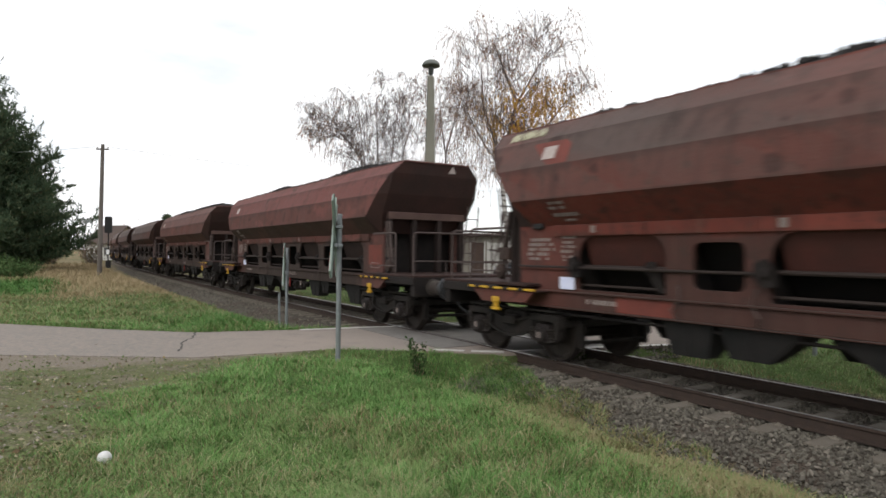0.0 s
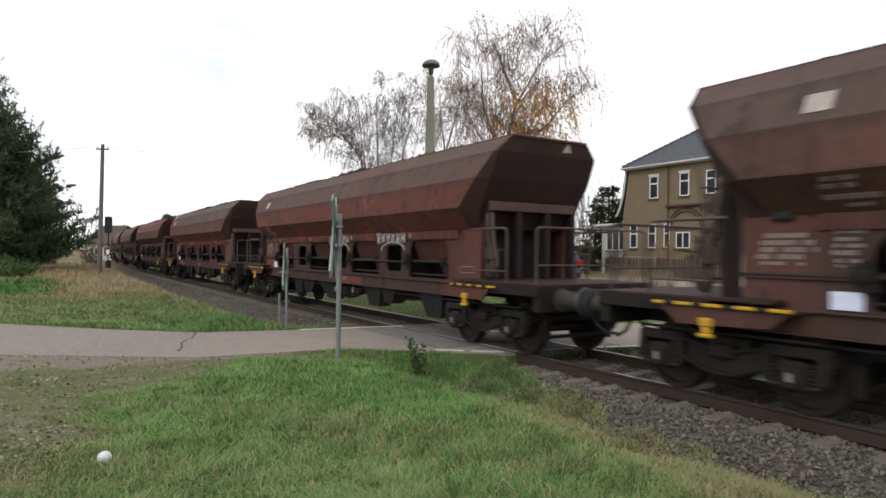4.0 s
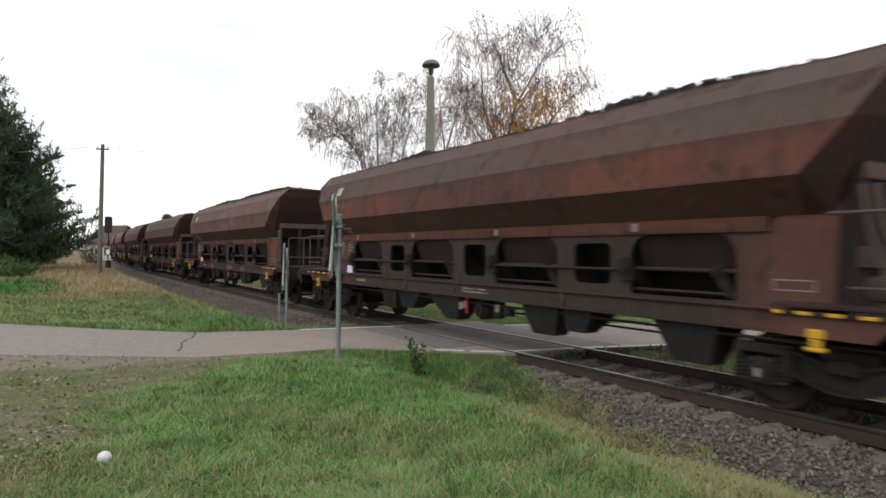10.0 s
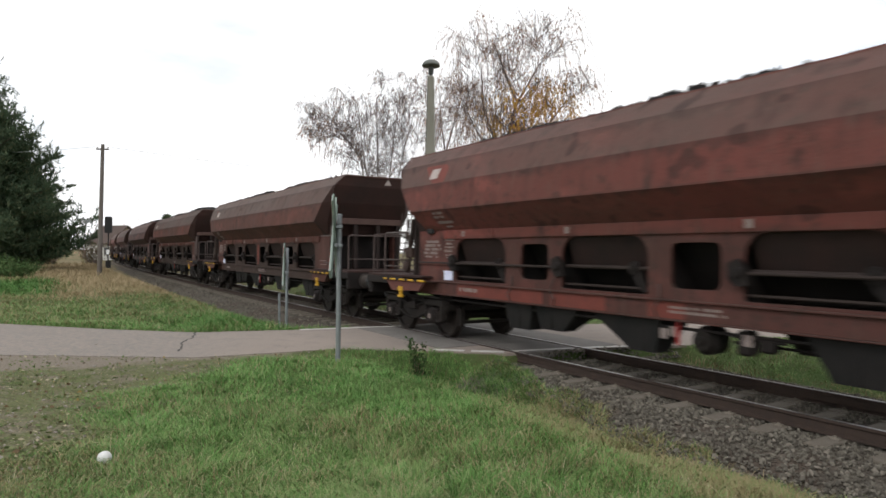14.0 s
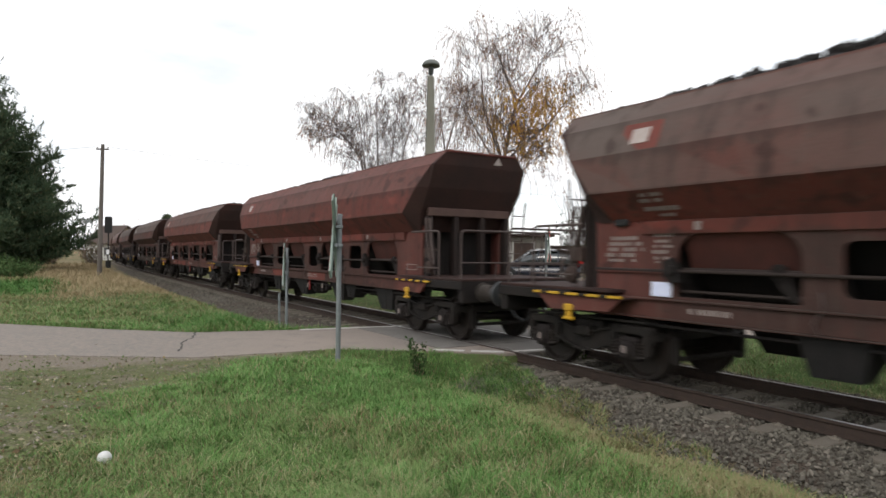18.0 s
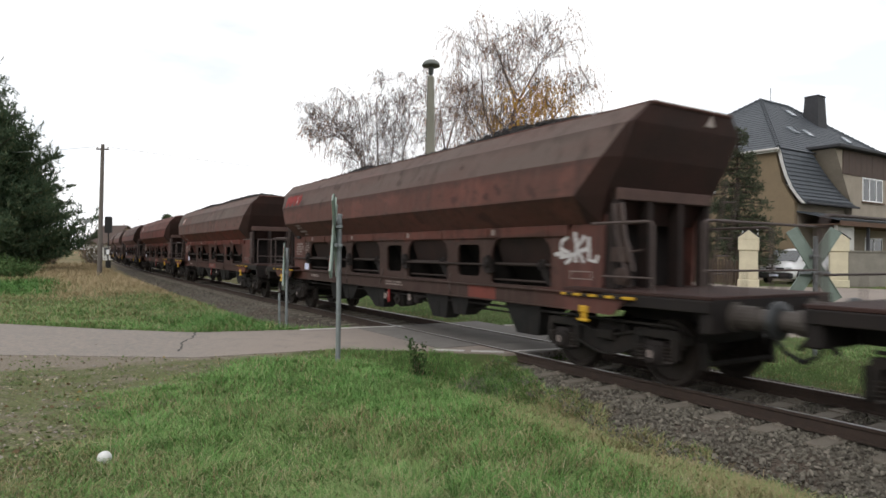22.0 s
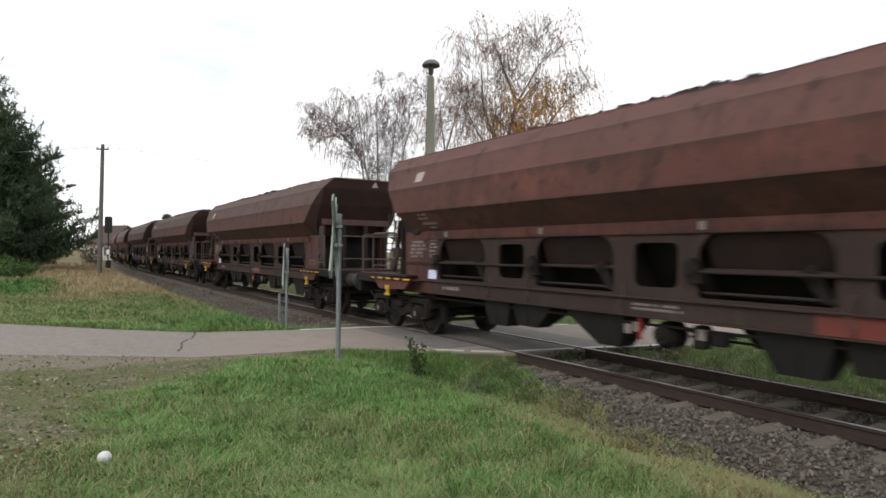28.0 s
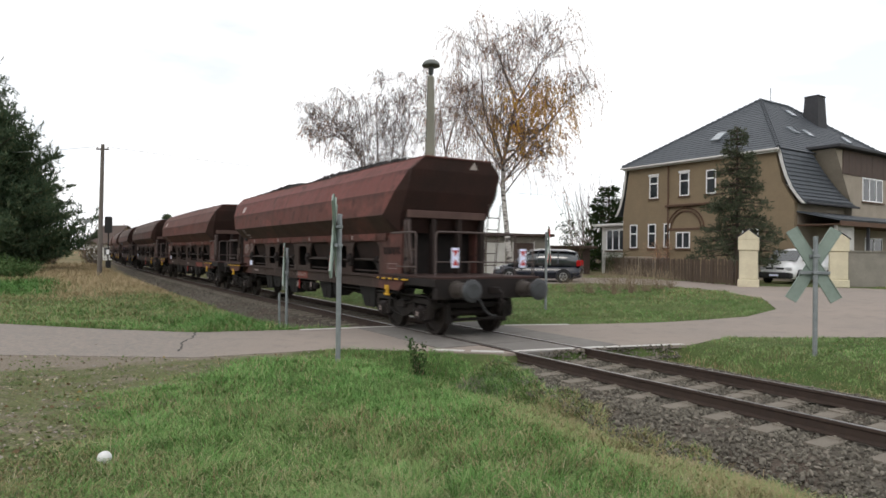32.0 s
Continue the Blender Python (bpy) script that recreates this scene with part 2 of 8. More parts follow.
# ---- mesh helpers ----
class Geo:
    """Collects vertices and faces of one part."""

    def __init__(self):
        self.v, self.f = [], []

    def add(self, v, f):
        o = len(self.v)
        self.v += [tuple(p) for p in v]
        self.f += [tuple(i + o for i in q) for q in f]
        return self

    def box(self, x0, x1, y0, y1, z0, z1, c=0.012):
        """A block with chamfered edges."""
        x0, x1, y0, y1, z0, z1 = min(x0, x1), max(x0, x1), min(y0, y1), max(y0, y1), min(z0, z1), max(z0, z1)
        c = min(c, (x1 - x0) * 0.3, (y1 - y0) * 0.3, (z1 - z0) * 0.3)
        v, idx = [], {}
        for i, x in enumerate((x0, x1)):
            for j, y in enumerate((y0, y1)):
                for k, z in enumerate((z0, z1)):
                    sx, sy, sz = (c, -c)[i], (c, -c)[j], (c, -c)[k]
                    idx[i, j, k] = len(v)
                    v += [(x, y + sy, z + sz), (x + sx, y, z + sz), (x + sx, y + sy, z)]
        f = []
        for a in range(3):
            b, d = (a + 1) % 3, (a + 2) % 3
            for s in range(2):
                q = []
                for t, u in ((0, 0), (1, 0), (1, 1), (0, 1)):
                    key = [0, 0, 0]
                    key[a], key[b], key[d] = s, t, u
                    q.append(idx[tuple(key)] + a)
                f.append(q if s else q[::-1])
            for t in range(2):
                for u in range(2):
                    k0, k1 = [0, 0, 0], [0, 0, 0]
                    k0[a], k1[a] = 0, 1
                    k0[b] = k1[b] = t
                    k0[d] = k1[d] = u
                    p, r = idx[tuple(k0)], idx[tuple(k1)]
                    q = [p + b, r + b, r + d, p + d]
                    f.append(q if t == u else q[::-1])
        for key, p in idx.items():
            q = [p, p + 1, p + 2]
            f.append(q if sum(key) % 2 else q[::-1])
        return self.add(v, f)

    def rings(self, rings, caps=True, closed=True):
        """Skin over a row of equal rings."""
        n = len(rings[0])
        v = [p for r in rings for p in r]
        f = []
        for i in range(len(rings) - 1):
            for j in range(n if closed else n - 1):
                k = (j + 1) % n
                f.append((i * n + j, i * n + k, (i + 1) * n + k, (i + 1) * n + j))
        if caps:
            f.append(tuple(range(n))[::-1])
            f.append(tuple((len(rings) - 1) * n + j for j in range(n)))
        return self.add(v, f)

    def tube(self, pts, r, n=8, caps=True):
        """A round bar along points; r is one radius or one for each point."""
        pts = [Vector(p) for p in pts]
        rr = r if isinstance(r, (list, tuple)) else [r] * len(pts)
        out, prev = [], None
        for i, p in enumerate(pts):
            d = (pts[min(i + 1, len(pts) - 1)] - pts[max(i - 1, 0)]).normalized()
            if prev is None:
                a = d.orthogonal().normalized()
            else:
                a = (prev - d * prev.dot(d)).normalized()
            prev = a
            b = d.cross(a)
            out.append([p + (a * math.cos(6.28318 * k / n) + b * math.sin(6.28318 * k / n)) * rr[i] for k in range(n)])
        return self.rings(out, caps)

    def disc(self, c, axis, profile, n=24):
        """A turned shape: profile rows of (along the axis, radius) round c."""
        ax = Vector(axis).normalized()
        a = ax.orthogonal().normalized()
        b = ax.cross(a)
        c = Vector(c)
        return self.rings([[c + ax * h + (a * math.cos(6.28318 * k / n) + b * math.sin(6.28318 * k / n)) * max(r, 0.002) for k in range(n)] for h, r in profile])

    def prism(self, poly, axis, lo, hi):
        """A flat outline pushed through along one axis: 'x', 'y' or 'z'."""
        put = {"x": lambda u, w, d: (d, u, w), "y": lambda u, w, d: (u, d, w), "z": lambda u, w, d: (u, w, d)}[axis]
        return self.rings([[put(u, w, d) for u, w in poly] for d in (lo, hi)])

    def moved(self, m):
        self.v = [tuple(m @ Vector(p)) for p in self.v]
        return self

    def mesh(self, name, mat, smooth=False):
        me = bpy.data.meshes.new(name)
        me.from_pydata(self.v, [], self.f)
        bm = bmesh.new()
        bm.from_mesh(me)
        if len(bm.faces) < 60000:
            bmesh.ops.recalc_face_normals(bm, faces=bm.faces)
        bm.to_mesh(me)
        bm.free()
        if smooth:
            me.polygons.foreach_set("use_smooth", [True] * len(me.polygons))
        for x in (mat if isinstance(mat, (list, tuple)) else [mat]):
            me.materials.append(x)
        return me


def part(name, geo, mat, parent=None, label="", smooth=False, at=None):
    """One mesh object under a thing or a part (or on its own)."""
    ob = new(name, geo if isinstance(geo, bpy.types.Mesh) else geo.mesh(name, mat, smooth))
    if parent is not None:
        ob.parent = parent
    if at is not None:
        ob.matrix_basis = at
    if label:
        ob["label"] = label
    return ob


def thing(name, label, category, at=None, group="", kind=""):
    ob = new(name)
    ob.empty_display_size = 0.2
    if at is not None:
        ob.matrix_basis = at
    return tagged(ob, label, category, group, kind)


# ---- the track's line: a straight run over the crossing, then a long right-hand bend ----
BENDS = [(-20.0, -0.000547), (10.0, -0.000018), (40.0, -0.000885), (90.0, -0.000669), (170.0, -0.000535)]
TS = np.arange(-400.0, 700.0, 0.5)
_k = np.interp(TS, [b[0] for b in BENDS], [b[1] for b in BENDS])
_k[TS < -20] = -0.0003
_th = np.concatenate([[0], np.cumsum((_k[1:] + _k[:-1]) * 0.25)])
TH = _th - np.interp(0, TS, _th) + 2.130907
TX = np.concatenate([[0], np.cumsum((np.cos(TH[1:]) + np.cos(TH[:-1])) * 0.25)])
TY = np.concatenate([[0], np.cumsum((np.sin(TH[1:]) + np.sin(TH[:-1])) * 0.25)])
TX -= np.interp(0, TS, TX)
TY += 15.4996 - np.interp(0, TS, TY)


def on_track(s, v=0.0, z=0.0):
    """The place s metres along the line, v metres to its camera side."""
    x, y, h = np.interp(s, TS, TX), np.interp(s, TS, TY), np.interp(s, TS, TH)
    return Vector((float(x - math.sin(h) * v), float(y + math.cos(h) * v), z))


def heading(s):
    return float(np.interp(s, TS, TH))


def track_sv(x, y):
    """Along and across the line of places x, y (arrays), good near the straight run."""
    c, s = math.cos(2.1309), math.sin(2.1309)
    dx, dy = x, y - 15.4996
    along = dx * c + dy * s
    off = np.interp(along, TS, TX) * -s + (np.interp(along, TS, TY) - 15.4996) * c
    return along, (-dx * s + dy * c) - off


# ---- ground ----
def smooth01(x):
    x = np.clip(x, 0, 1)
    return x * x * (3 - 2 * x)


ROAD = [(-14.5, 16.9), (-10.6, 15.5), (-7.5, 14.65), (-5.5, 14.3), (-3.4, 15.0), (-2.4, 15.6), (-1.1, 16.0), (1.7, 16.5), (3.0, 16.75), (6.1, 17.6),
        (8.8, 18.6), (10.5, 20.2), (11.7, 23.5), (11.7, 27.5), (10.6, 31.2), (8.0, 33.0), (2.0, 33.8), (-6.0, 34.0), (-6.0, 39.5), (6.0, 40.5), (11.5, 41.0),
        (14.0, 36.5), (14.8, 31.6), (20.0, 30.4), (21.5, 28.0), (30.0, 25.5), (60.0, 20.0), (60.0, 10.0), (16.0, 13.6), (10.0, 14.5), (6.5, 14.6),
        (5.0, 13.15), (3.6, 12.85), (2.65, 12.4), (1.1, 11.75), (-0.1, 11.95), (-1.9, 12.15), (-4.2, 10.95), (-7.9, 11.0), (-14.5, 10.4)]


def in_poly(x, y, poly):
    x, y = np.asarray(x, float), np.asarray(y, float)
    r = np.zeros(x.shape, bool)
    for (x0, y0), (x1, y1) in zip(poly, poly[1:] + poly[:1]):
        hit = ((y0 > y) != (y1 > y)) & (x < (x1 - x0) * (y - y0) / (y1 - y0 + 1e-12) + x0)
        r ^= hit
    return r


def road_gap(x, y):
    """Metres from places x, y to the lane's edge; 0 on the lane."""
    d = np.full(np.shape(x), 1e9)
    for (ax, ay), (bx_, by_) in zip(ROAD, ROAD[1:] + ROAD[:1]):
        ex, ey = bx_ - ax, by_ - ay
        k = np.clip(((x - ax) * ex + (y - ay) * ey) / (ex * ex + ey * ey), 0, 1)
        d = np.minimum(d, np.hypot(x - ax - k * ex, y - ay - k * ey))
    return np.where(in_poly(x, y, ROAD), 0.0, d)


def ground_z(x, y, rough=True):
    """Height of the ground sheet: level by the road, a shallow ditch to the ballast, a slow rise towards the houses."""
    x, y = np.asarray(x, float), np.asarray(y, float)
    s, v = track_sv(x, y)
    rise = 0.40 * smooth01((-v - 5) / 13.0)
    gap = road_gap(x, y)
    road = np.exp(-gap ** 2 / (0.02 + 0.48 * smooth01((v - 0.95) / 0.5)))          # the crossing stays level
    near = smooth01((4.2 - np.abs(v)) / 2.0)
    dip = -0.36 * near * (1 - road)
    bump = 0.02 * np.sin(x * 1.3 + 0.7 * y) * np.sin(y * 1.7 - 0.4 * x) + 0.010 * np.sin(x * 3.1 - y * 2.3)
    far = (1 - smooth01((np.hypot(x, y) - 60) / 60)) * smooth01(gap / 1.6)
    return (rise + dip + (bump * (1 - road) * far if rough else 0)) * 1.0 - 0.03


def ground_grid():
    def steps(fine, lim, far, d):
        a = [0.0]
        while a[-1] < far:
            a.append(a[-1] + (d if a[-1] < lim else max(d, (a[-1] - lim) * 0.16 + d)))
        return a
    px = steps(0, 22, 3000, 0.3)
    xs = np.array([-a for a in px[:0:-1]] + px)
    ys = np.array([-a for a in steps(0, 4, 3000, 0.6)[:0:-1]] + steps(0, 34, 3000, 0.3))
    X, Y = np.meshgrid(xs, ys)
    Z = ground_z(X, Y)
    k = np.arange(-1, 2) * 0.45
    inner = np.all([in_poly(X + a, Y + b_, ROAD) for a in k for b_ in k], axis=0)
    Z = Z - 0.02 * inner - 0.004 * in_poly(X, Y, ROAD)
    n, m = X.shape
    v = np.stack([X, Y, Z], -1).reshape(-1, 3)
    i = (np.arange(n - 1)[:, None] * m + np.arange(m - 1)[None, :]).reshape(-1)
    f = np.stack([i, i + 1, i + m + 1, i + m], -1)
    me = bpy.data.meshes.new("ground")
    me.from_pydata(v.tolist(), [], f.tolist())
    me.polygons.foreach_set("use_smooth", [True] * len(me.polygons))
    return me


def ground_material():
    m = Mat("grassy_earth", 0.95, spec=0.1).world_space()
    a = m.span(m.noise(0.5, 6), 0.35, 0.65)
    c = m.mix(a, (0.062, 0.105, 0.030), (0.095, 0.120, 0.044))
    b = m.span(m.noise(2.6, 6, shift=4), 0.5, 0.72)
    c = m.mix(m.math("MULTIPLY", b, 0.6), c, (0.10, 0.092, 0.048))
    # bare trodden earth on the near left, along the lane
    sx, sy = m.axis("X"), m.axis("Y")
    bare = m.math("MULTIPLY", m.span(m.math("ADD", sx, m.math("MULTIPLY", m.noise(0.9, 5, shift=7), 3.0)), -0.6, -2.4), m.span(sy, 16, 13))
    bare = m.math("MULTIPLY", bare, m.span(sy, 2.0, 4.5))
    g = m.mix(m.span(m.noise(5, 7, shift=1), 0.35, 0.62), (0.160, 0.130, 0.094), (0.250, 0.218, 0.172))
    g = m.mix(m.span(m.noise(2.4, 9, rough=0.7, shift=21), 0.38, 0.52), g, (0.140, 0.152, 0.070))
    g = m.mix(m.math("MULTIPLY", m.span(m.noise(22, 5, rough=0.7, shift=27), 0.50, 0.62), 0.7), g, (0.070, 0.060, 0.042))
    g = m.mix(m.math("MULTIPLY", m.span(m.noise(30, 4, shift=33), 0.60, 0.68), 0.7), g, (0.30, 0.27, 0.22))
    c = m.mix(m.math("MULTIPLY", bare, m.span(m.noise(1.6, 5, shift=13), 0.28, 0.46)), c, g)
    # sandy gravel spilled from the edge of the lane
    q = m.math("ADD", m.math("SUBTRACT", sy, m.math("MULTIPLY", sx, 0.524)), m.math("MULTIPLY", m.noise(1.5, 6, shift=19), 1.6))
    q = m.math("MULTIPLY", m.span(q, 13.45, 13.95), m.span(sx, -2.3, -3.2))
    c = m.mix(m.math("MULTIPLY", q, m.span(sy, 13.5, 12.5)), c, m.mix(m.noise(14, 6, shift=2), (0.20, 0.165, 0.13), (0.27, 0.235, 0.195)))
    far = m.math("MULTIPLY", m.span(sy, 30, 46), m.span(m.noise(0.08, 5, shift=5), 0.36, 0.52, 0.5, 1.0))
    c = m.mix(far, c, (0.19, 0.155, 0.088))
    fine = m.noise(40, 4)
    c = m.mix(m.math("MULTIPLY", m.span(fine, 0.45, 0.7), 0.5), c, (0.05, 0.05, 0.025))
    m.colour(c).bump(m.math("ADD", fine, m.math("MULTIPLY", m.noise(6, 5), 2.0)), 0.7, 0.05)
    return m.m


M["ground"] = ground_material()
ground = new("ground", ground_grid())
ground.data.materials.append(M["ground"])
tagged(ground, "uneven grassy ground with bare earth by the lane", "ground", kind="structure")


def road_material():
    m = Mat("worn_pale_asphalt", 0.92, spec=0.2).world_space()
    a = m.span(m.noise(0.35, 6), 0.35, 0.65)
    c = m.mix(a, (0.265, 0.218, 0.186), (0.225, 0.192, 0.168))
    c = m.mix(m.math("MULTIPLY", m.span(m.noise(2.2, 7, shift=3), 0.52, 0.7), 0.55), c, (0.17, 0.15, 0.135))
    grit = m.span(m.axis("X"), -3.0, -5.5)
    c = m.mix(m.math("MULTIPLY", grit, m.span(m.noise(9, 6, shift=8), 0.4, 0.65)), c, (0.17, 0.158, 0.145))
    fine = m.noise(90, 3)
    c = m.mix(m.math("MULTIPLY", m.span(fine, 0.4, 0.7), 0.35), c, (0.33, 0.30, 0.275))
    m.colour(c).bump(fine, 0.4, 0.01)
    return m.m


M["road"] = road_material()


def sheet(poly, lift, name, mat, cell=1.0):
    """A flat outline cut into cells and laid on the ground."""
    bm = bmesh.new()
    bm.faces.new([bm.verts.new((x, y, 0)) for x, y in poly])
    bmesh.ops.triangulate(bm, faces=bm.faces[:])
    for ax in (0, 1):
        lo, hi = min(p[ax] for p in poly), max(p[ax] for p in poly)
        k = lo + cell
        while k < hi:
            no = (1, 0, 0) if ax == 0 else (0, 1, 0)
            bmesh.ops.bisect_plane(bm, geom=bm.verts[:] + bm.edges[:] + bm.faces[:], plane_co=tuple(c * k for c in no), plane_no=no)
            k += cell if k < 24 else cell * 4
    for v in bm.verts:
        v.co.z = float(ground_z(v.co.x, v.co.y, False)) + lift
    rim = bmesh.ops.extrude_edge_only(bm, edges=[e for e in bm.edges if e.is_boundary])
    for v in rim["geom"]:
        if isinstance(v, bmesh.types.BMVert):
            v.co.z -= 0.05
    bmesh.ops.recalc_face_normals(bm, faces=bm.faces)
    me = bpy.data.meshes.new(name)
    bm.to_mesh(me)
    bm.free()
    me.materials.append(mat)
    return new(name, me)


tagged(sheet(ROAD, 0.010, "road", M["road"]), "worn pale asphalt lane over the crossing, grit-strewn", "road", kind="structure")


# ---- railway track ----
track = thing("railway_track", "single railway track with rusty rails on concrete sleepers in ballast", "railway track", kind="structure")


def rail(v):
    g, t = Geo(), Geo()
    pts = [s for s in np.concatenate([np.arange(-60, 12, 2.0), np.arange(12, 420, 6.0)])]
    prof = [(-0.062, -0.165), (0.062, -0.165), (0.062, -0.15), (0.012, -0.13), (0.012, -0.045), (0.034, -0.03), (0.034, -0.004), (0.028, 0.0), (-0.028, 0.0), (-0.034, -0.004), (-0.034, -0.03), (-0.012, -0.045), (-0.012, -0.13), (-0.062, -0.15)]
    g.rings([[on_track(s, v + a, z - 0.004) for a, z in prof] for s in pts])
    t.rings([[on_track(s, v + a, z) for a, z in ((-0.021, -0.006), (0.021, -0.006), (0.021, 0.001), (-0.021, 0.001))] for s in pts])
    r = part("rail", g, M["rail_side"], track, "rusty steel rail")
    part("rail_head", t, M["rail_top"], r, "polished running surface")


rail(0.752)
rail(-0.752)


def sleeper_mesh():
    g = Geo()
    for x0, x1, h in ((-1.3, -0.45, 0.0), (-0.45, 0.45, -0.014), (0.45, 1.3, 0.0)):
        g.rings([[(x, y, z) for y, z in ((-0.15, -0.2), (0.15, -0.2), (0.11, h), (-0.11, h))] for x in (x0, x1)])
    for sx in (-0.752, 0.752):
        for k in (-0.12, 0.12):
            g.box(sx + k - 0.035, sx + k + 0.035, -0.06, 0.06, -0.01, 0.016)
            g.disc((sx + k, 0, 0.01), (0, 0, 1), [(0, 0.02), (0.018, 0.02), (0.024, 0.014)], 8)
    return g.mesh("sleeper", M["sleeper"])


SLEEPER = sleeper_mesh()
s = -46.0
while s < 130:
    if not -4.1 < s < 1.0:
        h = heading(s)
        part("sleeper", SLEEPER, None, track, at=Matrix.Translation(on_track(s, 0, -0.172)) @ Matrix.Rotation(h + math.pi / 2 + random.uniform(-0.01, 0.01), 4, "Z"))
    s += 0.63


def ballast_material():
    m = Mat("grey_brown_ballast", 0.95, spec=0.15).world_space()
    c = m.mix(m.voronoi(22, "Color"), (0.145, 0.130, 0.106), (0.085, 0.078, 0.066))
    m.colour(m.mix(m.span(m.noise(1.2, 4), 0.4, 0.6), c, (0.10, 0.08, 0.065))).bump(m.voronoi(22), 1.0, 0.04)
    return m.m


M["ballast"] = ballast_material()
b = Geo()
prof = [(3.0, -0.75), (2.55, -0.40), (1.75, -0.205), (0.9, -0.20), (0.4, -0.215), (-0.4, -0.215), (-0.9, -0.2), (-1.75, -0.205), (-2.55, -0.4), (-3.0, -0.75)]
b.rings([[on_track(s, v, z + (0.015 * math.sin(s * 5 + v * 7))) for v, z in prof] for s in np.concatenate([np.arange(-60, 20, 0.5), np.arange(20, 420, 5.0)])], closed=False, caps=False)
tagged(part("ballast_bed", b, M["ballast"]), "grey-brown crushed stone ballast bed", "ballast", kind="structure")

# crossing deck: asphalt panels between and beside the rails, with flange grooves
deck_mat = simple("dark_crossing_slab", (0.20, 0.185, 0.17), (0.15, 0.14, 0.13), 2.5, 0.9, bump=0.3)
crossing = thing("crossing_deck", "worn grey slabs between the rails of the level crossing", "level crossing", kind="structure")
for v0, v1 in ((-0.66, 0.66), (0.81, 1.75), (-1.75, -0.81)):
    for k in range(1 if v0 > 0.5 else 0, 4):
        s0 = -3.95 + k * 1.25
        g = Geo()
        g.rings([[on_track(s0 + a, v, z) for a, v, z in ((0.01, v0, -0.2), (1.24, v0, -0.2), (1.24, v1, -0.2), (0.01, v1, -0.2))],
                 [on_track(s0 + a, v, z) for a, v, z in ((0.01, v0, -0.008), (1.24, v0, -0.008), (1.24, v1, -0.008), (0.01, v1, -0.008))]])
        part("slab", g, deck_mat, crossing)
white_mat = simple("worn_white_marking", (0.62, 0.60, 0.57), (0.45, 0.43, 0.40), 5.0, 0.8)
for i, (p, q) in enumerate((((-0.15, 12.1), (0.42, 12.02)), ((0.55, 12.0), (1.15, 11.93)), ((1.35, 12.02), (2.55, 12.5)), ((2.75, 12.58), (4.95, 13.25)), ((-3.3, 14.95), (-1.0, 15.95)), ((1.6, 16.42), (3.3, 16.78)))):
    p, q = Vector((*p, 0)), Vector((*q, 0))
    n = (q - p).normalized().cross(Vector((0, 0, 1))) * 0.07
    g = Geo()
    g.rings([[c + n * k + Vector((0, 0, float(ground_z(c.x, c.y, False)) + z)) for c, k, z in ((p, 1, u), (q, 1, u), (q, -1, u), (p, -1, u))] for u in (0.014, 0.024)])
    tagged(part("road_marking", g, white_mat), "worn white edge line on the lane", "road marking", group="edge lines", kind="structure")


# ---- hopper wagons ----
LEN = 19.0826


def bx(b):
    return b - LEN / 2


HULL = [(0.92, 4.00), (1.22, 3.70), (1.43, 3.22), (1.49, 2.68), (1.10, 2.28)]     # across, height
B_TOP, B_LOW, B_END = 1.90, 3.10, 2.45


def hull_end(z):
    """How far in from the buffers the sloping end stands at height z."""
    return float(np.interp(z, (2.3, 2.68, 3.0, 3.22, 3.70, 4.0), (3.0, 2.87, 2.58, 2.38, 2.08, 1.90)))


def hull_geo(seed):
    """The faceted hopper shell: dented flanks, chamfered corners and sloping end plates."""
    g = Geo()
    rnd = random.Random(seed)
    n = 17
    prof = [(v, z) for v, z in reversed(HULL)] + [(-v, z) for v, z in HULL]
    m = len(prof)
    h = m // 2

    def end_ring(sgn):
        r = []
        for v, z in prof:
            e = float(np.interp(z, (2.3, 2.68, 3.22, 3.70, 4.0), (2.70, 2.50, 2.18, 1.97, 1.90)))
            r.append((sgn * (LEN / 2 - e), math.copysign(min(abs(v), 1.22 if z < 3.9 else 0.90), v), z))
        return r

    rows = [end_ring(-1)]
    for i in range(n):
        k = i / (n - 1)
        ring = []
        for v, z in prof:
            e = bx(hull_end(z))
            dent = rnd.uniform(-0.014, 0.014) if 0 < i < n - 1 else 0
            ring.append((e - 2 * e * k, v * (1 + dent), z + (rnd.uniform(-0.012, 0.012) if z > 3.9 and 0 < i < n - 1 else 0)))
        rows.append(ring)
    rows.append(end_ring(1))
    g.rings(rows, closed=False, caps=False)
    for o in (0, (len(rows) - 1) * m):
        for j in range(h - 1):
            g.f.append((o + j, o + j + 1, o + m - 2 - j, o + m - 1 - j))
    for v in (0.915, -0.915):                 # rolled rim of the mouth
        g.tube([(p[0], math.copysign(abs(p[1]) - 0.01, v), p[2] - 0.01) for p in [r[h - 1] if v > 0 else r[h] for r in rows[1:-1]]], 0.028, 6)
    for r in (rows[0], rows[-1]):
        g.tube([(r[h - 1][0], 0.9, 3.99), (r[h - 1][0], -0.9, 3.99)], 0.028, 6)
    return g


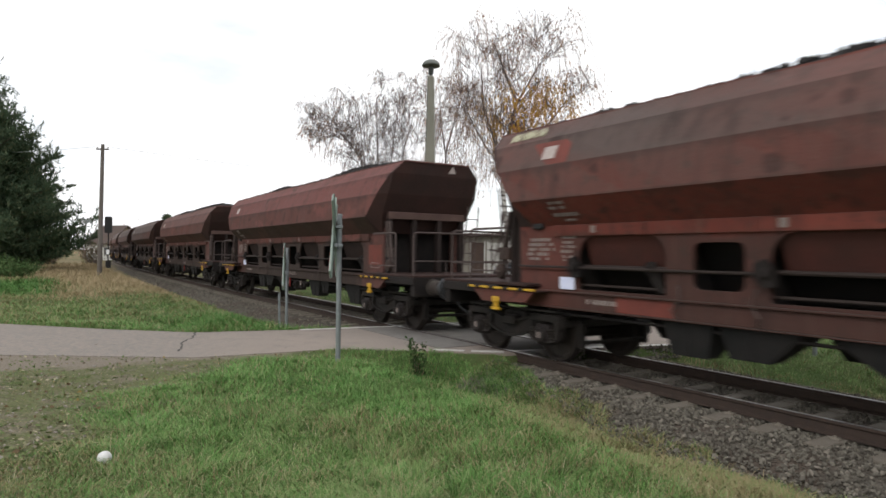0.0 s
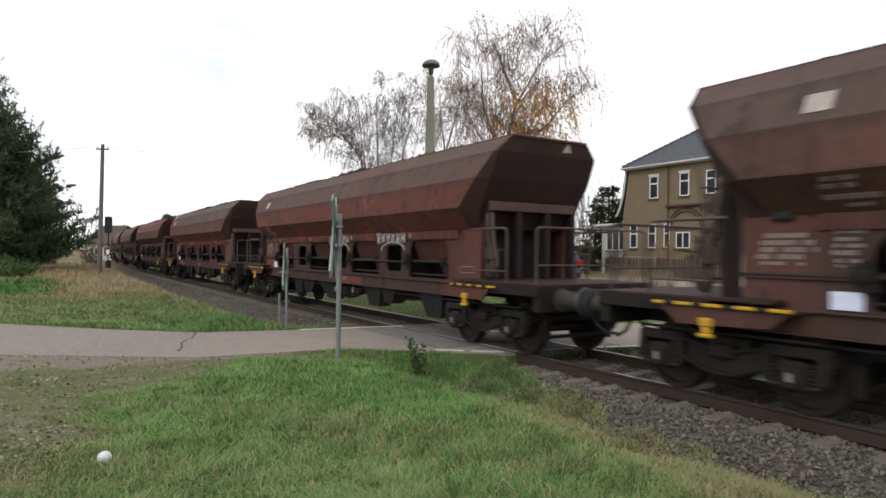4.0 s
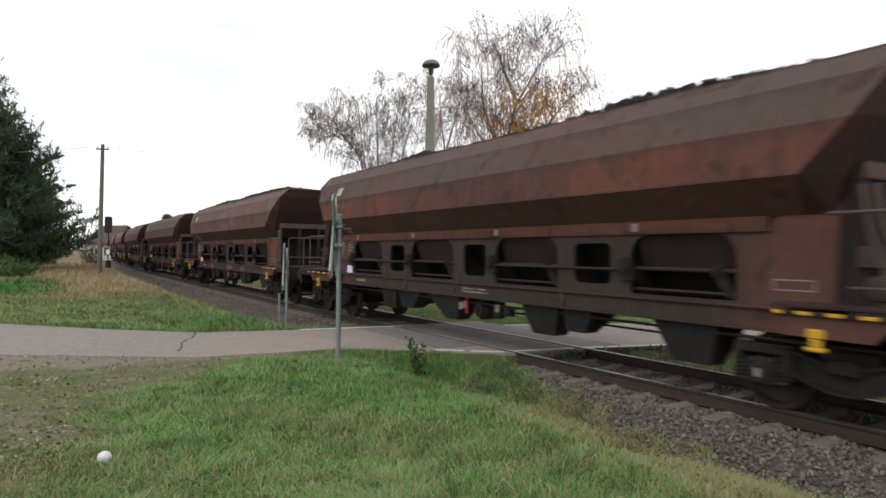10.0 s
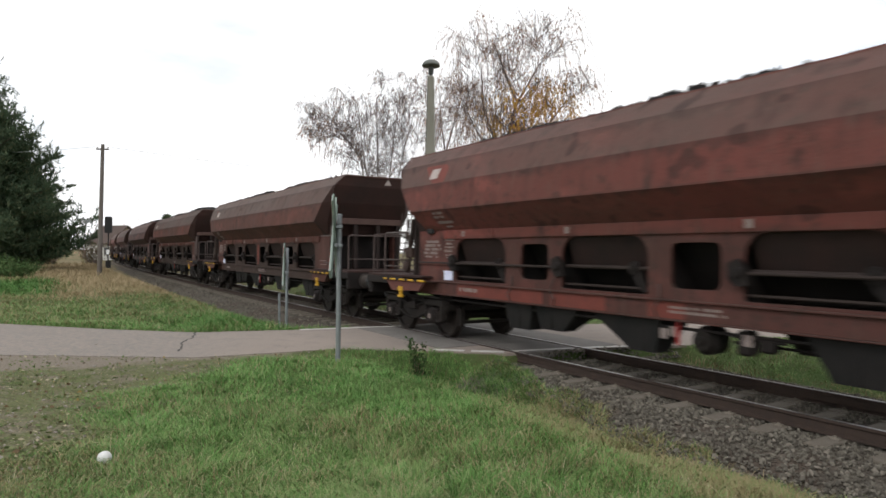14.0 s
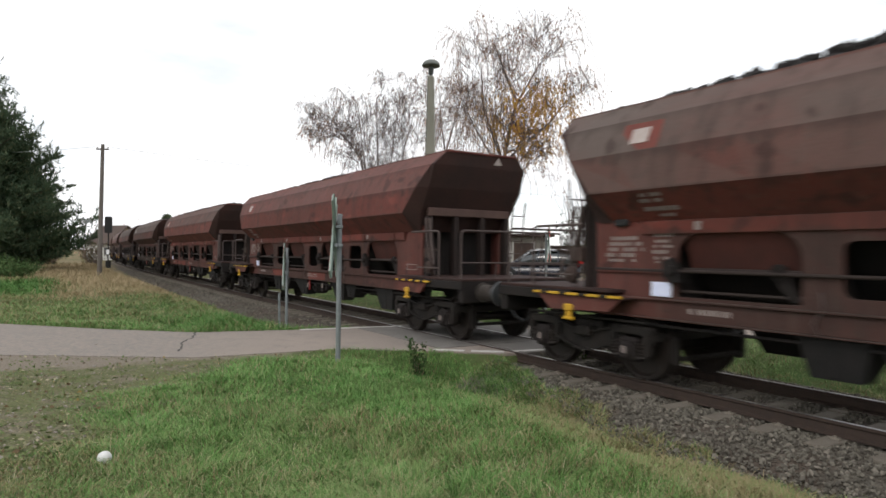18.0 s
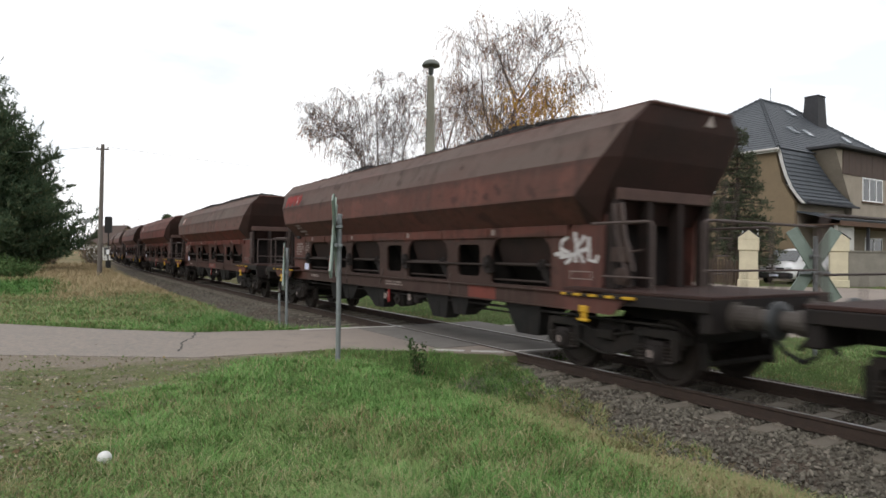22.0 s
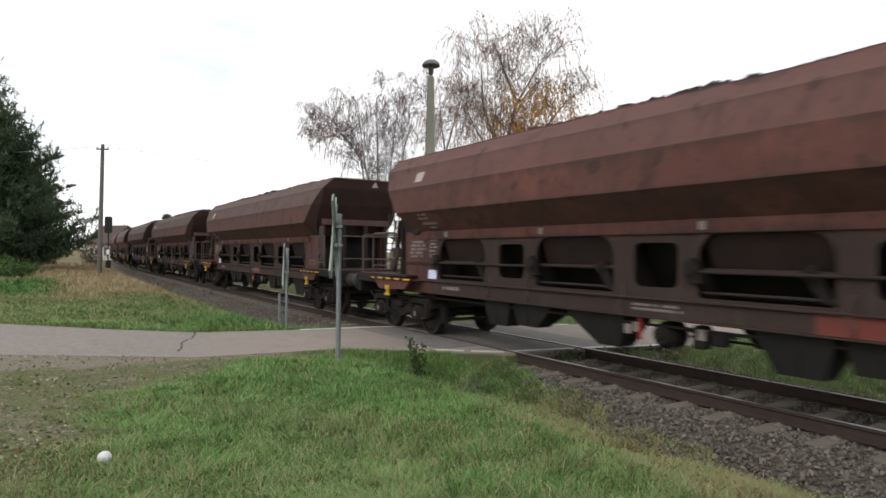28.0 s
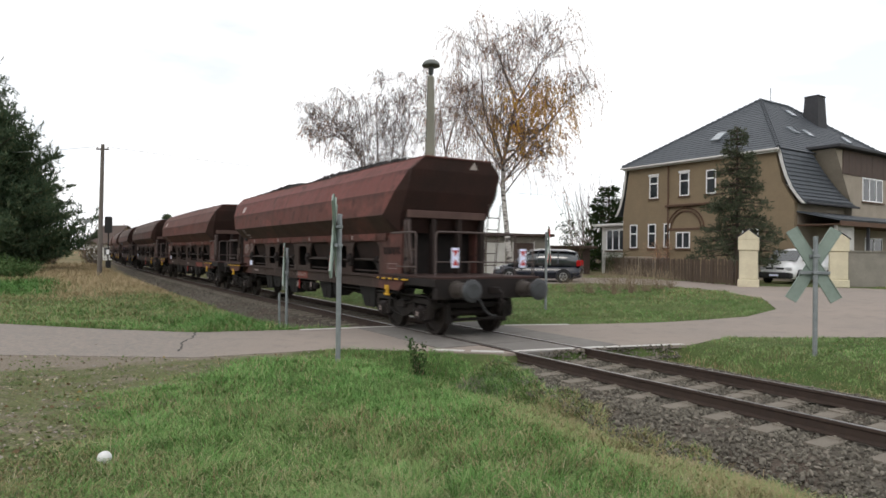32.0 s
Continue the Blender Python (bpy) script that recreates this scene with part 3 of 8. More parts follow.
def load_geo(seed, full):
    """A heaped ridge of crushed stone, lumps of it showing over the rim."""
    rnd = random.Random(seed)
    g = Geo()
    nx, ny = 120, 11
    x0, x1 = bx(B_TOP) + 0.2, bx(LEN - B_TOP) - 0.3
    amp = [full * rnd.uniform(0.35, 1.0) for _ in range(12)]
    height = lambda k, w: 0.37 * np.interp(k * 11, range(12), amp) * min(1, k * 6, (1 - k) * 6) * (1 - abs(w) ** 1.7)
    rows = []
    for i in range(nx):
        k = i / (nx - 1)
        row = []
        for j in range(ny):
            w = 2 * j / (ny - 1) - 1
            row.append((x0 + (x1 - x0) * k, w * 0.90, 3.93 + height(k, w) + rnd.uniform(-0.04, 0.05) if abs(w) < 1 else 3.8))
        rows.append(row)
    g.rings(rows, closed=False, caps=False)
    for _ in range(1100):
        k, w = rnd.random(), rnd.uniform(-0.6, 0.95)
        if rnd.random() > 0.35 + 0.65 * np.interp(k * 11, range(12), amp):
            continue
        stone(g, rnd, (x0 + (x1 - x0) * k, w * 0.9, 3.98 + height(k, w)), rnd.uniform(0.035, 0.095))
    return g


def stone(g, rnd, c, r):
    """One broken stone: a jittered eight-sided lump."""
    p = [Vector(d) * r * rnd.uniform(0.65, 1.25) for d in ((1, 0, 0), (-1, 0, 0), (0, 1, 0), (0, -1, 0), (0, 0, 0.8), (0, 0, -0.8))]
    t = Euler((rnd.uniform(0, 6), rnd.uniform(0, 6), rnd.uniform(0, 6))).to_matrix()
    g.add([t @ q + Vector(c) for q in p], [(0, 2, 4), (2, 1, 4), (1, 3, 4), (3, 0, 4), (2, 0, 5), (1, 2, 5), (3, 1, 5), (0, 3, 5)])


SIDE = 1.08                                   # the girder plates stand in under the hopper
BIG = [(3.82, 5.48), (7.0, 8.70), (10.13, 11.88), (13.35, 15.0)]
SMALL = [(5.85, 6.62), (9.0, 9.75), (12.2, 12.92)]


def rounded(x0, x1, z0, z1, r, low=None):
    out = []
    low = r if low is None else low
    for cx, cz, a0, q in ((x1 - r, z1 - r, 0, r), (x0 + r, z1 - r, 90, r), (x0 + low, z0 + low, 180, low), (x1 - low, z0 + low, 270, low)):
        for k in range(5):
            a = radians(a0 + 22.5 * k)
            out.append((cx + q * math.cos(a), cz + q * math.sin(a)))
    return out


def side_panel_geo(y):
    """The girder plate under the hopper with its row of rounded cut-outs."""
    outline = [(bx(2.70), 1.0), (bx(2.62), 2.66), (bx(3.02), 2.62), (bx(3.45), 2.12), (bx(15.50), 2.12), (bx(15.95), 2.62), (bx(16.46), 2.66), (bx(16.40), 1.0)]
    loops = [outline]
    loops += [rounded(bx(a), bx(c), 1.26, 2.09, 0.30, 0.04) for a, c in BIG]
    loops += [rounded(bx(a), bx(c), 1.37, 1.98, 0.11) for a, c in SMALL]
    bm = bmesh.new()
    edges = []
    for lp in loops:
        vs = [bm.verts.new((x, y, z)) for x, z in lp]
        edges += [bm.edges.new((vs[i], vs[(i + 1) % len(vs)])) for i in range(len(vs))]
    bmesh.ops.triangle_fill(bm, use_beauty=True, use_dissolve=False, edges=edges)
    ext = bmesh.ops.extrude_face_region(bm, geom=bm.faces[:])
    for v in ext["geom"]:
        if isinstance(v, bmesh.types.BMVert):
            v.co.y -= math.copysign(0.05, y)
    bmesh.ops.recalc_face_normals(bm, faces=bm.faces)
    me = bpy.data.meshes.new("side_panel")
    bm.to_mesh(me)
    bm.free()
    return me


def wheelset_geo():
    g = Geo()
    g.tube([(0, -1.05, 0), (0, 1.05, 0)], 0.085, 12)
    for s in (-1, 1):
        c = 0.75 * s
        g.disc((0, c - 0.10 * s, 0), (0, s, 0), [(0.0, 0.12), (0.0, 0.13), (0.035, 0.16), (0.05, 0.34), (0.02, 0.40), (0.02, 0.485), (0.035, 0.49), (0.055, 0.465), (0.155, 0.458), (0.155, 0.40), (0.11, 0.37), (0.095, 0.16), (0.15, 0.13), (0.15, 0.10)], 22)
    return g


def bogie_side_geo(s):
    """Side frame: a belly that sags between the axle boxes, with a lower flange and horn guides."""
    g = Geo()
    xs = np.linspace(-0.80, 0.80, 13)
    for y0, y1, lo, hi in ((0.99, 1.06, -0.085, 0.085), (1.0, 1.15, -0.105, -0.08), (1.0, 1.12, 0.08, 0.10)):
        mid = lambda x: 0.70 - 0.20 * math.cos(x * math.pi / 1.9) ** 2
        g.rings([[(x, y * s, mid(x) + dz * (1.0 + 0.5 * math.cos(x * math.pi / 1.9))) for y, dz in ((y0, lo), (y1, lo), (y1, hi), (y0, hi))] for x in xs])
    for x in (-0.9, 0.9):
        g.box(x - 0.36, x + 0.36, 0.98 * s, 1.12 * s, 0.68, 0.80, 0.015)
        for k in (-0.31, 0.31):
            g.box(x + k - 0.05, x + k + 0.05, 1.0 * s, 1.14 * s, 0.40, 0.70, 0.012)
    for x in (-1.24, 1.24):
        g.box(x - 0.04, x + 0.04, 0.95 * s, 1.10 * s, 0.55, 0.78)
    g.box(-0.16, 0.16, 0.98 * s, 1.16 * s, 0.56, 0.72, 0.02)
    g.tube([(-1.2, 1.13 * s, 0.86), (1.2, 1.13 * s, 0.86)], 0.02, 6)
    return g


def bogie_frame_geo():
    g = Geo()
    g.box(-0.30, 0.30, -1.0, 1.0, 0.52, 0.82, 0.03)
    g.disc((0, 0, 0.80), (0, 0, 1), [(0, 0.3), (0.1, 0.3), (0.12, 0.2)], 20)
    for x in (-1.25, 1.25):
        g.box(x - 0.05, x + 0.05, -1.05, 1.05, 0.60, 0.72)
    for x in (-1.42, 1.42):                       # brake beams and blocks
        for y in (-0.75, 0.75):
            g.box(x - 0.05, x + 0.05, y - 0.06, y + 0.06, 0.28, 0.66)
        g.tube([(x, -0.8, 0.36), (x, 0.8, 0.36)], 0.035, 8)
    return g


def axle_box_geo(s):
    g = Geo()
    g.box(-0.17, 0.17, 0.93 * s, 1.17 * s, 0.30, 0.64, 0.04)
    g.box(-0.30, 0.30, 0.96 * s, 1.14 * s, 0.36, 0.41, 0.01)
    g.disc((0, 1.17 * s, 0.46), (0, s, 0), [(-0.02, 0.135), (0.03, 0.13), (0.05, 0.10)], 16)
    return g


def coil_geo(x, y):
    g = Geo()
    pts = [(x + 0.075 * math.cos(a), y + 0.075 * math.sin(a), 0.36 + 0.24 * a / (6.283 * 5)) for a in np.linspace(0, 6.283 * 5, 41)]
    g.tube(pts, 0.02, 4)
    return g


def plate_geo(b0, b1, z0, z1, y, t=0.006):
    """A thin plate or painted patch lying on the flank; y says how far out."""
    g = Geo()
    return g.box(bx(b0), bx(b1), y, y + t * (1 if y > 0 else -1), z0, z1, 0.002)


def on_hull(b0, b1, k0, k1, which, lift=0.006):
    """A painted patch on one facet of the hopper's camera side."""
    (v0, z0), (v1, z1) = HULL[which], HULL[which + 1]
    g = Geo()
    nv = Vector((0, z0 - z1, v1 - v0)).normalized()
    pts = []
    for b_, k in ((b0, k0), (b1, k0), (b1, k1), (b0, k1)):
        pts.append(Vector((bx(b_), v0 + (v1 - v0) * k, z0 + (z1 - z0) * k)))
    return g.rings([[p + nv * 0.001 for p in pts], [p + nv * lift for p in pts]])


def handrail(g, pts, r=0.021):
    """A bent bar with eased corners."""
    out = [Vector(pts[0])]
    for a, c, d in zip(pts[:-2], pts[1:-1], pts[2:]):
        a, c, d = Vector(a), Vector(c), Vector(d)
        p, q = c + (a - c).normalized() * 0.09, c + (d - c).normalized() * 0.09
        out += [p, c * 0.5 + (p + q) * 0.25, q]
    out.append(Vector(pts[-1]))
    g.tube(out, r, 8)


CHUTES = [(5.15, 4.10, 4.80, 4.22, 0.41), (8.02, 7.0, 7.70, 7.16, 0.45), (6.95, 6.22, 6.86, 6.46, 0.57), (11.35, 9.93, 10.50, 10.06, 0.45), (11.45, 12.60, 11.92, 12.45, 0.54), (12.64, 13.45, 12.76, 13.30, 0.48)]


def build_bogie(parent, b0):
    bogie = part("bogie", bogie_frame_geo(), M["bogie"], parent, "grimy two-axle bogie", at=Matrix.Translation((bx(b0), 0, 0)))
    for s in (1, -1):
        part("side_frame", bogie_side_geo(s), M["bogie"], bogie)
        for x in (-0.9, 0.9):
            part("axle_box", axle_box_geo(s), M["steel_dark"], bogie, at=Matrix.Translation((x, 0, 0)))
            part("bearing_mark", Geo().box(-0.035, 0.035, 1.221 * s, 1.224 * s, 0.42, 0.52, 0.001), M["white_letter"], bogie, at=Matrix.Translation((x, 0, 0)))
        for x in (-1.13, -0.67, 0.67, 1.13):
            part("spring", coil_geo(x, 1.08 * s), M["wheel"], bogie)
    for x in (-0.9, 0.9):
        part("wheelset", wheelset_geo(), M["wheel"], bogie, "steel wheelset with worn treads", smooth=False, at=Matrix.Translation((x, 0, 0.46)))
    return bogie


def build_wagon(paint, seed, label, full=1.0):
    P = M[paint]
    D = M["steel_dark"]
    w = thing("hopper_wagon", label, "freight wagon", group="hopper wagons of the train")
    shell = hull_geo(seed).mesh("hopper", [P, M["end_plate"]])
    sides = len(HULL) * 2 - 1
    # sloping ends take the paint that is darkened for their shade
    for i in [*range(sides), *range(17 * sides, 18 * sides + 2 * (len(HULL) - 1))]:
        shell.polygons[i].material_index = 1
    part("hopper", shell, None, w, "faceted steel hopper body, dented and dusty")
    part("load", load_geo(seed, full), M["gravel_load"], w, "heaped dark crushed stone")
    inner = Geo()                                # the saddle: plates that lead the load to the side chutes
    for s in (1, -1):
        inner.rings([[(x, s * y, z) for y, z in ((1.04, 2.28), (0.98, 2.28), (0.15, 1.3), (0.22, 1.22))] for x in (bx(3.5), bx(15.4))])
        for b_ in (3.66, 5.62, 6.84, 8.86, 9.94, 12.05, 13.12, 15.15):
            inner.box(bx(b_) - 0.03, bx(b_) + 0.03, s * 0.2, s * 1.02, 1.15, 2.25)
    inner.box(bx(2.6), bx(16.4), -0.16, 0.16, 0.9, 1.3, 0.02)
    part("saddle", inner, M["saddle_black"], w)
    for s in (1, -1):
        me = side_panel_geo(SIDE * s)
        me.materials.append(P)
        part("side_panel", me, None, w, "girder plate with rounded openings")
        part("side_rail", Geo().rings([[(x, y * s, z) for y, z in ((1.06, 2.10), (1.125, 2.10), (1.135, 2.275), (1.06, 2.285))] for x in (bx(3.40), bx(15.55))]), P, w)
        for b0 in np.arange(3.9, 15.4, 1.63) if s > 0 else ():            # brackets where the ribs meet the hopper
            part("bracket", Geo().box(bx(b0) - 0.02, bx(b0) + 0.02, 1.12 * s, 1.15 * s, 2.09, 2.27), P, w)
        sl = part("sill", Geo().box(bx(2.62), bx(16.42), 1.02 * s, 1.105 * s, 0.95, 1.20, 0.012), P, w)
        part("flange", Geo().box(bx(2.62), bx(16.42), 1.10 * s, 1.155 * s, 1.195, 1.222, 0.006), P, sl)
        part("flange", Geo().box(bx(2.62), bx(16.42), 1.10 * s, 1.14 * s, 0.935, 0.957, 0.006), P, sl)
        for b0, b1 in BIG:
            door = Geo()
            door.rings([[(x, s * y, z) for y, z in ((1.03, 2.10), (0.99, 2.13), (0.80, 1.66), (0.84, 1.62))] for x in (bx(b0) + 0.06, bx(b1) - 0.06)])
            part("discharge_door", door, M["door_red"] if s > 0 else M["inner_door"], w, "hinged discharge door, darkened for the shade of its recess")
            part("door_rod", Geo().tube([(bx(b0) + 0.05, 1.0 * s, 1.62), (bx(b1) - 0.05, 1.0 * s, 1.62)], 0.03, 8), M["rod"], w)
            part("guard_bar", Geo().tube([(bx(b0), 0.98 * s, 1.33), (bx(b1), 0.98 * s, 1.33)], 0.022, 6), M["rod"], w)
            if s < 0:
                continue
            lug = Geo().prism([(bx(b1) - 0.10, 1.46), (bx(b1) + 0.06, 1.44), (bx(b1) + 0.17, 1.55), (bx(b1) + 0.17, 1.72), (bx(b1) + 0.04, 1.78), (bx(b1) - 0.06, 1.66)], "y", 1.07 * s, 1.16 * s)
            lug.disc((bx(b1) + 0.03, 1.15 * s, 1.61), (0, s, 0), [(0, 0.07), (0.05, 0.07), (0.06, 0.04)], 12)
            part("lever", lug, D, w)
            hub = Geo().disc((bx(b0) + 0.30, 0.98 * s, 1.62), (0, s, 0), [(0, 0.10), (0.06, 0.10), (0.06, 0.05), (0.10, 0.045)], 14)
            hub.prism([(bx(b0) + 0.20, 1.62), (bx(b0) + 0.36, 1.66), (bx(b0) + 0.30, 1.45), (bx(b0) + 0.14, 1.28), (bx(b0) + 0.06, 1.30)], "y", 0.96 * s, 1.02 * s)
            part("crank_hub", hub, D, w)
        for q0, q1 in ((11.95, 15.15), (5.6, 8.75), (15.2, 16.40))[:3 if s > 0 else 0]:
            part("operating_rod", Geo().tube([(bx(q0), 1.115 * s, 1.60), (bx(q1), 1.115 * s, 1.60)], 0.022, 8), M["rod"], w, "discharge rod along the girder")
        part("stiffener", Geo().box(bx(15.2), bx(16.41), 1.078 * s, 1.125 * s, 1.56, 1.585, 0.005), P, w)
        for b0, bend_ in ((6.83, 0.05), (9.93, -0.04), (12.03, 0.06), (13.14, -0.05))[:4 if s > 0 else 0]:
            part("brake_line", Geo().tube([(bx(b0), 1.10 * s, 1.42), (bx(b0 + bend_), 1.135 * s, 1.24), (bx(b0 - bend_), 1.165 * s, 1.08), (bx(b0), 1.10 * s, 0.93)], 0.012, 5), M["grab"], w)
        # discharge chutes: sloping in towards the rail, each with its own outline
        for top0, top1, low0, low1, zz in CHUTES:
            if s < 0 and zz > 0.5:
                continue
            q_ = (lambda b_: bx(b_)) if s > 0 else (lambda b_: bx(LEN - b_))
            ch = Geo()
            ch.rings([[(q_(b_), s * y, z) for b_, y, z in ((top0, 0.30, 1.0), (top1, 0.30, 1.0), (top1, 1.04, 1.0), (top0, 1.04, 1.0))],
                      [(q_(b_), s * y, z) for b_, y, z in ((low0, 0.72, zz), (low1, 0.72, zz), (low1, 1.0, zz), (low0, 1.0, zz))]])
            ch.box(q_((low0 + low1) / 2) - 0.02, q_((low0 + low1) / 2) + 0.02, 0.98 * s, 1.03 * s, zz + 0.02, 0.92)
            part("chute", ch, M["chute"], w, "tapered chute, its colour darkened for underside shade")
        part("step_board", Geo().rings([[(bx(q), 1.40 * s + d, z) for q, z in ((1.88, 1.20), (3.12, 1.20), (3.08, 0.97), (2.15, 0.96))] for d in (0, 0.035 * s)]), P, w)
        part("step_board", Geo().rings([[(bx(LEN - q), 1.40 * s + d, z) for q, z in ((1.68, 1.21), (3.48, 1.22), (3.20, 1.0), (2.0, 0.96))] for d in (0, 0.035 * s)]), P, w)
        for q0, q1 in ((1.74, 3.13), (LEN - 3.46, LEN - 1.65)):
            part("step_plate", Geo().box(bx(q0), bx(q1), 1.06 * s, 1.42 * s, 1.175, 1.20, 0.005), M["end_plate"], w)
        for q0, q1 in ((1.74, 3.13), (LEN - 3.46, LEN - 1.65)):
            st = part("warning_strip", Geo().box(bx(q0), bx(q1), 1.42 * s, 1.485 * s, 1.195, 1.232, 0.006), M["yellow"], w, "black and yellow edge strip")
            for k in range(4):
                u = q0 + (q1 - q0) * (k + 0.6) / 4.4
                part("dark_band", Geo().box(bx(u), bx(u + 0.15), 1.415 * s, 1.489 * s, 1.19, 1.236, 0.004), D, st)
        for q in (2.69, 16.67):
            yb = Geo()
            yb.box(bx(q) - 0.09, bx(q) + 0.09, 1.40 * s, 1.47 * s, 0.95, 1.06, 0.02)
            yb.box(bx(q) - 0.055, bx(q) + 0.055, 1.40 * s, 1.46 * s, 0.86, 0.96, 0.02)
            yb.box(bx(q) - 0.10, bx(q) + 0.10, 1.40 * s, 1.475 * s, 0.82, 0.87, 0.02)
            part("brake_handle", yb, M["yellow"], w, "yellow changeover handle")
    for e in (1, -1):                            # both ends: deck, columns, rails, ladder, headstock, buffers
        f = lambda q: e * (LEN / 2 - q)
        deck = Geo().box(f(0.62), f(3.2), -1.38, 1.38, 1.26, 1.31, 0.01)
        part("end_deck", deck, M["end_plate"], w)
        for y in (-1.35, 1.35):
            part("deck_channel", Geo().box(f(0.62), f(2.4), y - 0.05, y + 0.05, 1.10, 1.258), D, w)
        hs = Geo().box(f(0.62), f(0.80), -1.36, 1.36, 0.84, 1.28, 0.02)
        part("headstock", hs, D, w)
        for y in (-0.5, 0.5):
            part("stringer", Geo().box(f(0.78), f(2.6), y - 0.05, y + 0.05, 0.85, 1.2), D, w)
        for y in (-0.875, 0.875):
            shank = Geo().disc((f(0.62), y, 1.05), (e, 0, 0), [(0.0, 0.19), (0.03, 0.19), (0.03, 0.15), (0.32, 0.15), (0.32, 0.125), (0.56, 0.125)], 20)
            bf = part("buffer", shank, M["buffer_case"], w, "greasy grey-brown buffer case")
            part("buffer_plate", Geo().disc((f(0.10), y, 1.05), (e, 0, 0), [(0.0, 0.10), (0.03, 0.235), (0.075, 0.225), (0.10, 0.15)], 26), M["buffer"], bf, "dished grey buffer plate")
        hook = Geo().box(f(0.66), f(0.30), -0.05, 0.05, 0.96, 1.10)
        hook.tube([(f(0.34), 0, 1.05), (f(0.2), 0, 0.99), (f(0.18), 0, 0.78), (f(0.3), 0, 0.62)], 0.035, 8)
        part("coupling_hook", hook, D, w)
        hose = Geo().tube([(f(0.60), 0.42, 0.92), (f(0.42), 0.44, 0.85), (f(0.25), 0.40, 0.62), (f(0.05), 0.36, 0.52), (f(-0.02), 0.33, 0.55)], 0.026, 8)
        part("brake_hose", hose, M["rubber"], w)
        for y in (-1.04, -0.36, 0.36, 1.04):
            col = Geo().box(f(2.38), f(2.50), y - 0.06, y + 0.06, 1.30, 2.80, 0.01)
            col.box(f(2.50), f(2.62), y - 0.012, y + 0.012, 1.30, 2.80, 0.004)
            part("column", col, M["end_steel"], w)
        cross = Geo().box(f(2.36), f(2.5), -1.10, 1.10, 2.62, 2.80, 0.012)
        part("end_beam", cross, M["end_beam"], w, "worn pinkish cross beam")
        back = Geo().box(f(2.98), f(3.05), -1.06, 1.06, 1.28, 2.45)
        part("end_sheet", back, D, w)
        hr = Geo()
        handrail(hr, [(f(2.62), 1.36, 2.26), (f(1.50), 1.36, 2.26), (f(1.50), 1.36, 1.30)])
        hr.tube([(f(2.4), 1.36, 1.50), (f(1.5), 1.36, 1.50)], 0.014, 6)
        part("handrail", hr, M["grab"], w)
        hr = Geo()
        handrail(hr, [(f(2.62), -1.36, 2.26), (f(1.50), -1.36, 2.26), (f(1.50), -1.36, 1.30)])
        part("handrail", hr, M["grab"], w)
        hr = Geo()
        handrail(hr, [(f(0.78), 1.30, 1.28), (f(0.78), 1.30, 2.25), (f(0.78), -1.30, 2.25), (f(0.78), -1.30, 1.28)])
        hr.tube([(f(0.78), -1.3, 1.62), (f(0.78), 1.3, 1.62)], 0.015, 6)
        for y in (-0.45, 0.45):
            hr.tube([(f(0.78), y, 1.28), (f(0.78), y, 1.62)], 0.012, 6)
        part("handrail", hr, M["grab"], w)
        lad = Geo()
        sy = -1.16 if e < 0 else 0.95
        for d in (-0.17, 0.17):
            lad.tube([(f(2.28), sy + d, 1.3), (f(2.05), sy + d, 3.0)], 0.018, 6)
        for k in range(5):
            lad.tube([(f(2.25 - 0.035 * k), sy - 0.17, 1.52 + 0.29 * k), (f(2.25 - 0.035 * k), sy + 0.17, 1.52 + 0.29 * k)], 0.013, 6)
        part("ladder", lad, M["grab"], w)
        brk = Geo()
        brk.tube([(f(2.15), 1.10, 1.35), (f(2.34), 1.08, 2.55)], 0.05, 8)
        brk.box(f(2.12), f(2.42), 1.04, 1.18, 1.70, 1.92)
        brk.tube([(f(2.1), 1.12, 1.85), (f(1.85), 1.18, 1.88)], 0.018, 6)
        brk.disc((f(2.2), 1.16, 1.5), (0, 1, 0), [(0, 0.13), (0.05, 0.13), (0.07, 0.05)], 14)
        part("brake_gear", brk, M["brake_rust"], w)
        for k in (0.0, 0.16):
            part("hand_lever", Geo().tube([(f(2.40 - k), 1.14, 2.56), (f(2.32 - k), 1.16, 2.1), (f(2.14 - k), 1.18, 1.58)], [0.028, 0.024, 0.018], 6), M["grab"], w)
        tank = Geo().disc((f(1.9), -0.25, 0.86), (0, 1, 0), [(0, 0.1), (0.03, 0.14), (0.45, 0.14), (0.48, 0.1)], 16)
        part("pipe_bracket", tank, D, w)
    cyl = Geo().disc((bx(9.32), 0.62, 0.71), (0, 1, 0), [(0, 0.10), (0.04, 0.19), (0.30, 0.19), (0.34, 0.15), (0.40, 0.13), (0.40, 0.06), (0.46, 0.05)], 18)
    part("brake_cylinder", cyl, M["bogie"], w, "round dark brake cylinder")
    pipe = Geo().tube([(bx(3.2), 1.0, 0.84), (bx(15.8), 1.0, 0.84)], 0.022, 6)
    pipe.tube([(bx(4.2), 0.8, 0.72), (bx(9.0), 0.8, 0.72)], 0.018, 6)
    part("brake_pipe", pipe, D, w)
    valve = Geo().box(bx(8.62), bx(8.82), 0.85, 1.04, 0.60, 0.90, 0.03)
    valve.box(bx(8.35), bx(8.55), 0.85, 1.02, 0.66, 0.84, 0.03)
    valve.tube([(bx(8.9), 0.98, 0.82), (bx(8.2), 0.98, 0.80)], 0.02, 6)
    part("brake_valve", valve, D, w)
